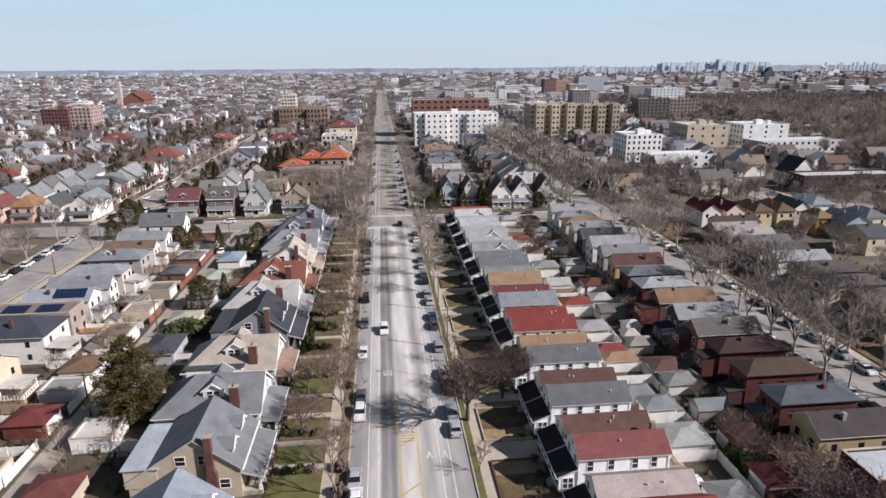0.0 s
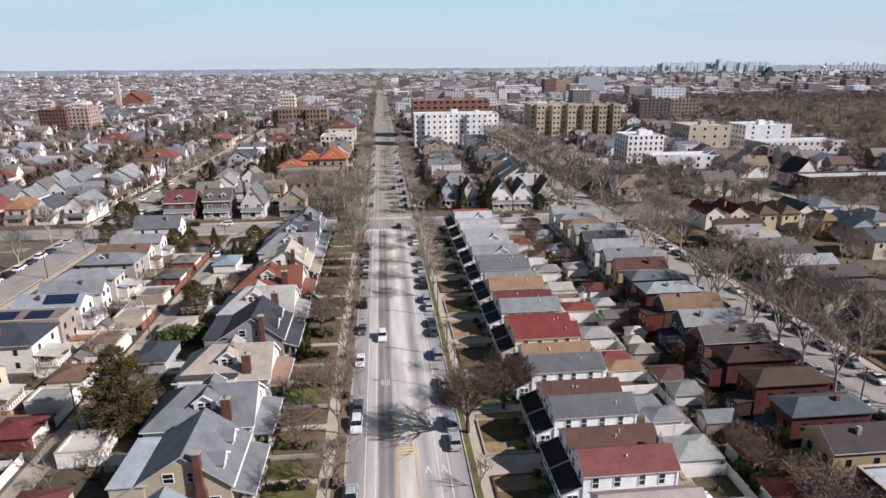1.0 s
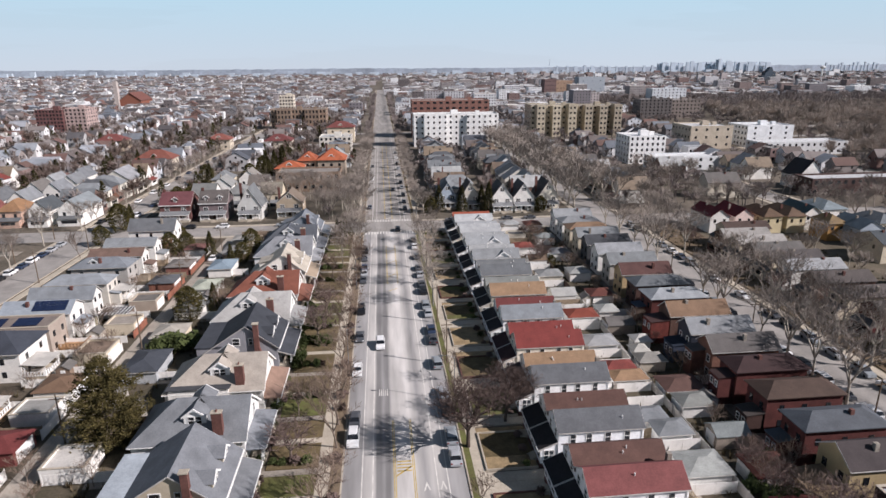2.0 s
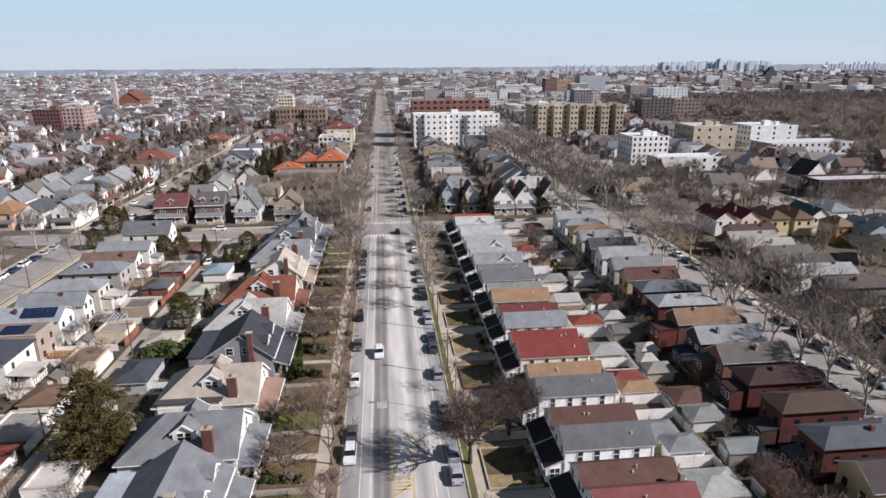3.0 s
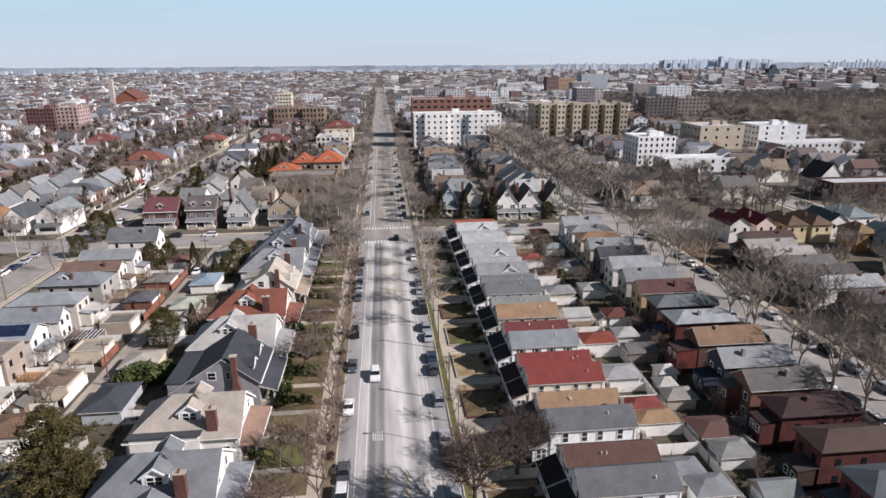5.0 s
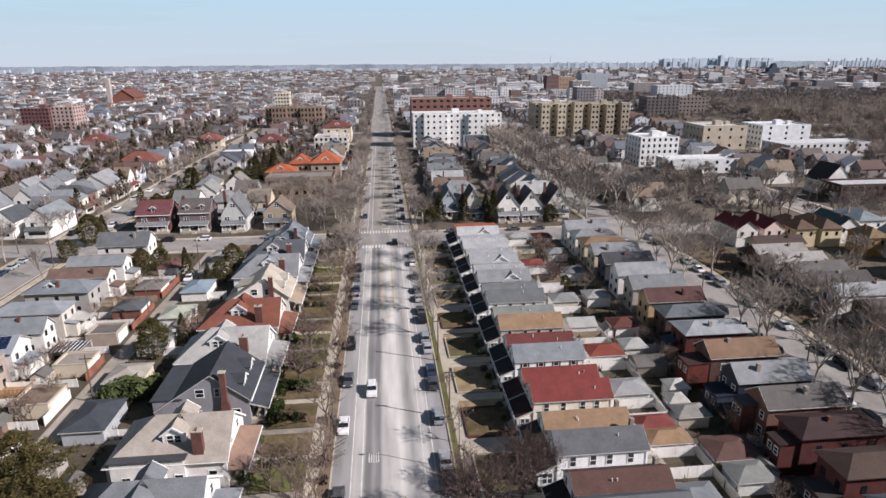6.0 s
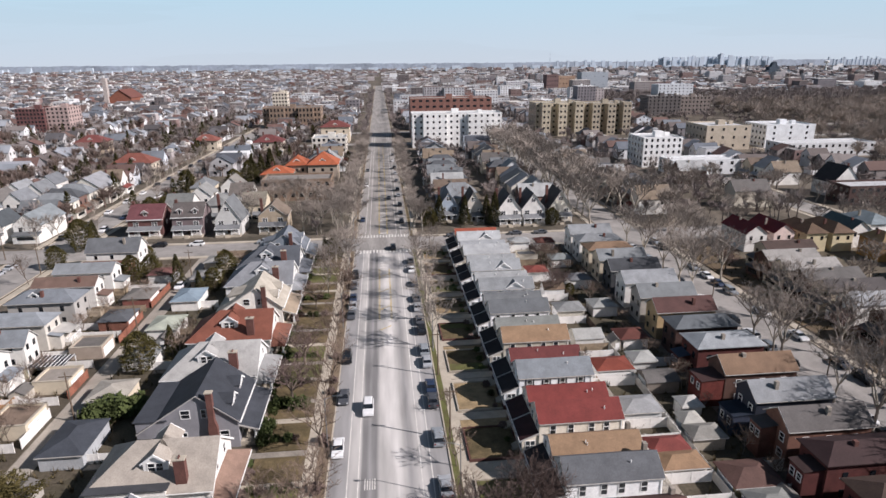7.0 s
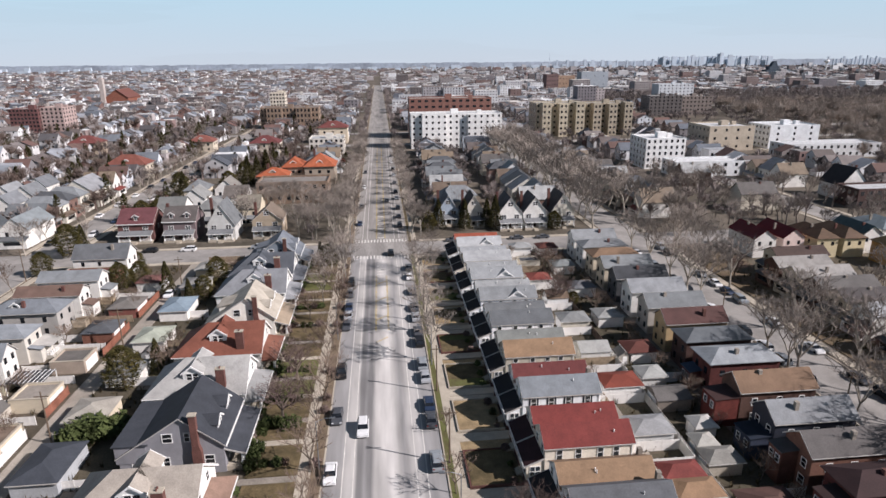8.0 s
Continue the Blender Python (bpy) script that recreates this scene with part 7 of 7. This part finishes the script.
# pale trees about the crossing
for x, y, s in ((-14.8, 186, 0.6), (-15.5, 199, 0.62), (-14.5, 212, 0.66), (-16.0, 243, 0.8), (-22.0, 245, 0.75), (-28.0, 246, 0.8), (-14.5, 253, 0.85), (-19.0, 262, 0.85), (-14.5, 272, 0.85), (-26.0, 268, 0.8), (14.5, 203, 0.55), (15.0, 218, 0.6), (14.0, 246, 0.7)):
    put((plane_a, plane_b)[int(y) % 2], x, y, rng.uniform(0, 360), s)
# the western streets
for i in range(16):
    for x in (-98.0, -114.0):
        if rng.random() < 0.45 and i < 11 and x > -100:
            put((far_t, street_b)[i % 2], x, 100 + i * 11.5, rng.uniform(0, 360), rng.uniform(0.55, 0.8))
for x, y, p, k in ((-111.0, 174.0, plane_a, 0.8), (-110.5, 188.5, plane_a, 0.9), (-116.5, 219.0, plane_a, 0.85), (-112.5, 237.5, plane_a, 0.7), (-124.0, 196.0, street_b, 0.9), (-136.0, 205.0, street_b, 0.8), (-131.0, 214.0, street_a, 0.8), (-148.0, 216.0, street_b, 0.8), (-142.0, 192.0, street_b, 0.9), (-128.0, 180.0, street_a, 0.9), (-121.0, 209.0, small, 1.2)):
    put(p, x, y, rng.uniform(0, 360), k)
plain("park_path", MB().box(-146.0, 208.5, -0.1, -120.0, 213.0, 0.03), CONC_DARK, kind="structure")
for x, y in ((-113.5, 181.0), (-115.0, 199.0), (-117.5, 228.0)):
    pole_spots.append((x, y))
# backyards
for x, y, p, s in ((-45.6, 97.0, pine, 1.0), (-48.5, 148.5, bronze, 1.0), (-44.0, 153.5, spruce, 0.62), (-56.2, 198.0, spruce, 0.75), (-48.0, 189.0, spruce, 0.6), (-45.5, 193.0, bronze, 0.75), (-70.0, 203.0, bronze, 0.9), (-66.0, 206.0, bronze, 0.8),
                   (-45.0, 205.0, bronze, 0.9), (-64.0, 344.0, spruce, 1.25), (-60.5, 350.0, spruce, 1.2), (-57.0, 356.0, spruce, 1.35), (-67.0, 352.0, bronze, 1.3), (20.8, 252.0, spruce, 0.95), (30.0, 250.0, spruce, 0.95), (41.0, 249.5, spruce, 1.05), (38.5, 253.0, spruce, 0.9), (16.8, 250.0, bronze, 0.9),
                   (-89.0, 274.0, bronze, 1.1), (-86.5, 282.0, bronze, 0.9), (-88.0, 322.0, spruce, 1.0), (-92.0, 330.0, bronze, 1.2), (-70.0, 330.0, bronze, 1.2), (-96.8, 217.0, bronze, 0.85), (-98.0, 235.5, bronze, 1.25), (-95.0, 238.5, spruce, 0.8), (-72.0, 221.0, bronze, 0.6), (62.0, 247.0, bronze, 0.8), (47.5, 178.0, bronze, 0.4), (-14.5, 215.0, bronze, 0.6), (-16.0, 219.0, bronze, 0.7), (-18.5, 222.0, spruce, 0.5)):
    put(p, x, y, rng.uniform(0, 360), s)
for x, y, s in ((-50.5, 83.5, 0.7), (-54.0, 88.5, 0.9), (-44.5, 87.5, 0.8), (53.0, 70.0, 1.1), (55.0, 79.0, 1.0), (50.0, 76.0, 0.9), (54.0, 129.5, 0.9), (53.0, 142.0, 0.7), (50.0, 170.0, 1.1), (45.0, 186.0, 1.3), (48.0, 200.0, 1.2), (16.0, 67.0, 0.7), (-63.0, 126.0, 0.8), (-66.0, 148.0, 0.8), (-44.0, 163.0, 0.8), (-62.0, 190.0, 0.8)):
    put(small, x, y, rng.uniform(0, 360), s)
for i, yc in enumerate(WY):
    for j in range(5):
        s = copy_thing((bush_g, bush_b)[rng.random() < 0.5], pose(-21.4 + rng.uniform(-0.3, 0.5), yc - 4.6 + j * 2.3 + rng.uniform(-0.4, 0.4), 0.15, 0, 0, rng.uniform(0, 360)))
        s.scale = (rng.uniform(0.6, 1.1),) * 3
    for j in range(1 + i % 2):
        s = copy_thing(bush_b, pose(-10.3 + rng.uniform(-0.3, 0.3), yc - 6 + j * 4.6 + rng.uniform(-1, 1), 0.15, 0, 0, rng.uniform(0, 360)))
        s.scale = (rng.uniform(0.7, 1.1),) * 3
for x, y, k in ((49.4, 72.6, 1.7), (51.2, 72.9, 1.9), (53.0, 72.7, 1.8), (54.8, 73.1, 1.7), (49.0, 76.4, 1.6), (51.8, 79.0, 1.8), (54.4, 81.6, 1.5), (-20.0, 120.5, 1.3), (-20.2, 122.8, 1.4), (-19.6, 125.0, 1.2), (-20.0, 130.0, 1.3), (-19.5, 132.2, 1.1), (-16.5, 131.5, 1.3), (-14.8, 131.6, 1.2), (-18.2, 131.7, 1.2), (-50.6, 131.0, 1.9), (-48.6, 131.4, 2.1), (-46.8, 131.0, 2.0), (-45.0, 132.2, 2.2), (-43.4, 133.6, 2.0), (-47.6, 133.4, 2.2), (-49.8, 133.2, 1.9)):
    s = copy_thing(bush_g, pose(x, y, 0.1, 0, 0, rng.uniform(0, 360)))
    s.scale = (k,) * 3
for i, yc in enumerate(WY[1:9]):
    for j in range(4):
        s = copy_thing((bush_g, bush_b)[(i + j) % 3 == 0], pose(-19.8 + j * 1.7 + rng.uniform(-0.3, 0.3), yc - (1.3, 5.6)[i % 2] + rng.uniform(-0.2, 0.2), 0.15, 0, 0, rng.uniform(0, 360)))
        s.scale = (rng.uniform(0.6, 0.95),) * 3
for i, (y0, a_, b_) in enumerate(EAST):
    for j in range(3):
        s = copy_thing((bush_g, bush_b)[rng.random() < 0.6], pose(18.6 + rng.uniform(-0.3, 0.3), y0 + 1.0 + j * 3.7 + rng.uniform(-0.4, 0.4), 0.15, 0, 0, rng.uniform(0, 360)))
        s.scale = (rng.uniform(0.4, 0.75),) * 3
for x, y, k in ((50.5, 74.5, 0.5), (54.0, 68.0, 0.5), (44.0, 177.0, 0.7), (47.0, 205.0, 0.6)):
    put(street_c, x, y, rng.uniform(0, 360), k)
for x, y, k in ((51.5, 61.0, 0.8), (54.5, 66.0, 0.75), (50.0, 79.5, 0.5), (56.0, 58.0, 0.8)):
    put(street_c, x, y, rng.uniform(0, 360), k)
for i in range(26):
    put(small, rng.choice((53.5, 50.5, 39.0, 54.5)) + rng.uniform(-1, 1), 60 + i * 6.2 + rng.uniform(-1, 1), rng.uniform(0, 360), rng.uniform(0.45, 0.8))
for i in range(20):
    put(small, rng.choice((-42.5, -61.0, -68.0)) + rng.uniform(-1, 1), 84 + i * 6.8 + rng.uniform(-2, 2), rng.uniform(0, 360), rng.uniform(0.6, 1.0))
# dead weeds, twigs and low undergrowth in the yards
ug = MB()
for xa, xb, ya, yb, n in ((46.8, 57.4, 48, 221, 620), (36.6, 46.0, 48, 221, 240), (-53.0, -41.0, 60, 221, 420), (-71.0, -58.6, 78, 221, 420), (94.5, 104.5, 70, 222, 420), (122.0, 138.0, 90, 202, 260)):
    for i in range(n):
        cx, cy = rng.uniform(xa, xb), rng.uniform(ya, yb)
        hh = rng.uniform(0.3, 1.5) * (1.0 if rng.random() < 0.7 else 1.6)
        for j in range(9):
            a, r0, r1 = rng.uniform(0, 6.283), rng.uniform(0, 0.25), rng.uniform(0.25, 0.9)
            c, d, t = math.cos(a), math.sin(a), rng.uniform(0.04, 0.16)
            ug.poly([(cx + c * r0 - d * t, cy + d * r0 + c * t, 0.0), (cx + c * r0 + d * t, cy + d * r0 - c * t, 0.0), (cx + c * r1, cy + d * r1, hh * rng.uniform(0.5, 1.0))])
plain("undergrowth", ug, surface("dead undergrowth", "#584c38", 0.95, 0.35, 0.6, 4, 0.0, tint="#35351f"), "dead weeds and low twiggy undergrowth in the yards", "undergrowth", "stuff")
drop((broad, street_a, street_b, street_c, plane_a, plane_b, small, pine, spruce, bronze, bush_g, bush_b))

# ---- cars ----
PAINTS = (("white", "#e3e4e4", "sedan"), ("silver", "#a4a8ac", "sedan"), ("grey", "#4c4f54", "sedan"), ("black", "#1c1d20", "suv"), ("whites", "#dfe0e0", "suv"), ("blue", "#2c3a52", "sedan"), ("silvers", "#8f969b", "suv"))
WORDS = {"white": "white sedan with dark windows", "silver": "silver grey sedan at the kerb", "grey": "dark grey sedan at the kerb", "black": "black sport utility car", "whites": "white sport utility car", "blue": "dark blue sedan at the kerb", "silvers": "silver sport utility car"}
cars = {k: car(WORDS[k], c, b) for k, c, b in PAINTS}
far_cars = {k: car(WORDS[k], c, b, False) for k, c, b in PAINTS}
MAIN_CARS = (
    (-7.9, 72.6, "white"), (-8.1, 77.0, "silver"), (-7.9, 94.7, "whites"), (-7.9, 99.9, "grey"), (-8.0, 117.8, "white"), (-8.0, 133.0, "grey"), (-8.0, 148.5, "black"), (-8.1, 170.5, "grey"), (-8.1, 176.0, "silver"), (-8.1, 181.2, "blue"), (-8.2, 190.5, "grey"), (-8.2, 198.5, "black"),
    (7.8, 88.3, "silver"), (7.8, 93.6, "silvers"), (7.8, 102.0, "black"), (7.8, 107.0, "silver"), (7.9, 119.0, "silvers"), (7.9, 130.2, "grey"), (7.9, 135.2, "blue"), (7.9, 145.0, "silver"), (7.9, 150.2, "silvers"), (7.9, 160.3, "black"), (7.9, 165.5, "grey"), (7.9, 173.5, "silver"), (7.9, 179.5, "grey"), (7.9, 190.5, "grey"), (7.9, 202.0, "white"), (7.9, 210.0, "grey"),
    (-3.4, 129.0, "whites"), (3.0, 224.6, "black"),
    (6.9, 258.0, "black"), (7.0, 272.0, "grey"), (7.2, 286.0, "black"), (-7.6, 262.0, "blue"), (-7.6, 290.0, "grey"), (3.0, 300.0, "grey"), (7.2, 305.0, "silver"), (7.2, 318.0, "black"), (7.2, 340.0, "grey"), (-7.6, 330.0, "white"), (7.2, 362.0, "silver"), (7.2, 380.0, "black"), (-7.6, 372.0, "grey"), (7.2, 405.0, "white"), (7.2, 430.0, "grey"),
)
for x, y, k in MAIN_CARS:
    copy_thing((cars if y < 135 else far_cars)[k], pose(x + random.uniform(-0.1, 0.1), y, 0.0, 0, 0, (90 if x < 0 else -90) + random.uniform(-1.2, 1.2)))
kinds = sorted(cars)
for xs in (84.5, -106.0):
    for s in (-1, 1) if xs > 0 else (-1,):
        y = 66.0 if xs > 0 else 140.0
        while y < 222:
            if random.random() < (0.72 if xs > 0 else 0.94):
                copy_thing(far_cars[random.choice(kinds)], pose(xs + s * 4.9, y, -0.008, 0, 0, 90 * s))
            y += random.uniform(5.6, 7.8 if xs > 0 else 6.4)
for i in range(20):
    y = 250 + i * 9.5
    if any(abs(y - c) < 9 for c in CROSS):
        continue
    if i % 3 == 0 or i > 8:
        put(far_t, -98.3, y, rng.uniform(0, 360), rng.uniform(0.4, 0.6))
        put(far_t, -113.7, y + 4, rng.uniform(0, 360), rng.uniform(0.4, 0.6))
    copy_thing(far_cars[random.choice(kinds)], pose(-106 + (4.9 if i % 2 else -4.9), y, -0.008, 0, 0, 90))
for x in (24, 31, 46, 55, -40, -62, -74):
    copy_thing(far_cars[random.choice(kinds)], pose(x, 236.6, -0.004, 0, 0, 0))
for x, y in ((-55.3, 196.0), (40.0, 70.0)):
    copy_thing(cars["white"], pose(x, y, 0.1, 0, 0, 90))
drop([far_t])
drop(list(cars.values()) + list(far_cars.values()))

# ---- poles ----
def pole(x, y, h=9.5, arm=True, label="brown wooden utility pole with a crossarm"):
    p = thing("utility_pole", label, "pole", pose(x, y, 0), "utility poles")
    part("shaft", MB().tube((0, 0, -0.2), (0, 0, h), 0.16, 0.1, 7, True), WOODPOLE, p)
    if arm:
        part("crossarm", MB().box(-1.1, -0.06, h - 0.9, 1.1, 0.06, h - 0.75), WOODPOLE, p)


def street_lamp(x, y, s):
    p = thing("street_lamp", "grey metal street lamp with a curved arm", "street lamp", pose(x, y, 0.1), "street lamps")
    part("shaft", MB().tube((0, 0, -0.1), (0, 0, 8.6), 0.1, 0.06, 7, True), METAL, p)
    part("arm", MB().tube((0, 0, 8.5), (s * 1.2, 0, 9.0), 0.05, 0.04, 5).tube((s * 1.2, 0, 9.0), (s * 2.2, 0, 9.05), 0.04, 0.04, 5), METAL, p)
    part("lamp_head", MB().box(s * 2.1, -0.14, 8.95, s * 2.8, 0.14, 9.12), METAL, p)


for x, y in ((12.0 - 2.2, 119.0), (9.8, 140.0), (9.8, 172.0), (-55.0, 165.0), (-53.2, 98.0), (-53.2, 131.0), (-53.2, 200.0), (76.0, 88.0), (76.0, 122.0), (76.0, 160.0), (-98.5, 180.0), (-99.0, 212.0), *pole_spots):
    pole(x, y)
for y in (105.0, 150.0, 186.0, 219.5, 243.0, 290.0, 335.0, 380.0):
    street_lamp(9.7, y, -1)
    street_lamp(-9.7, y + 14, 1)
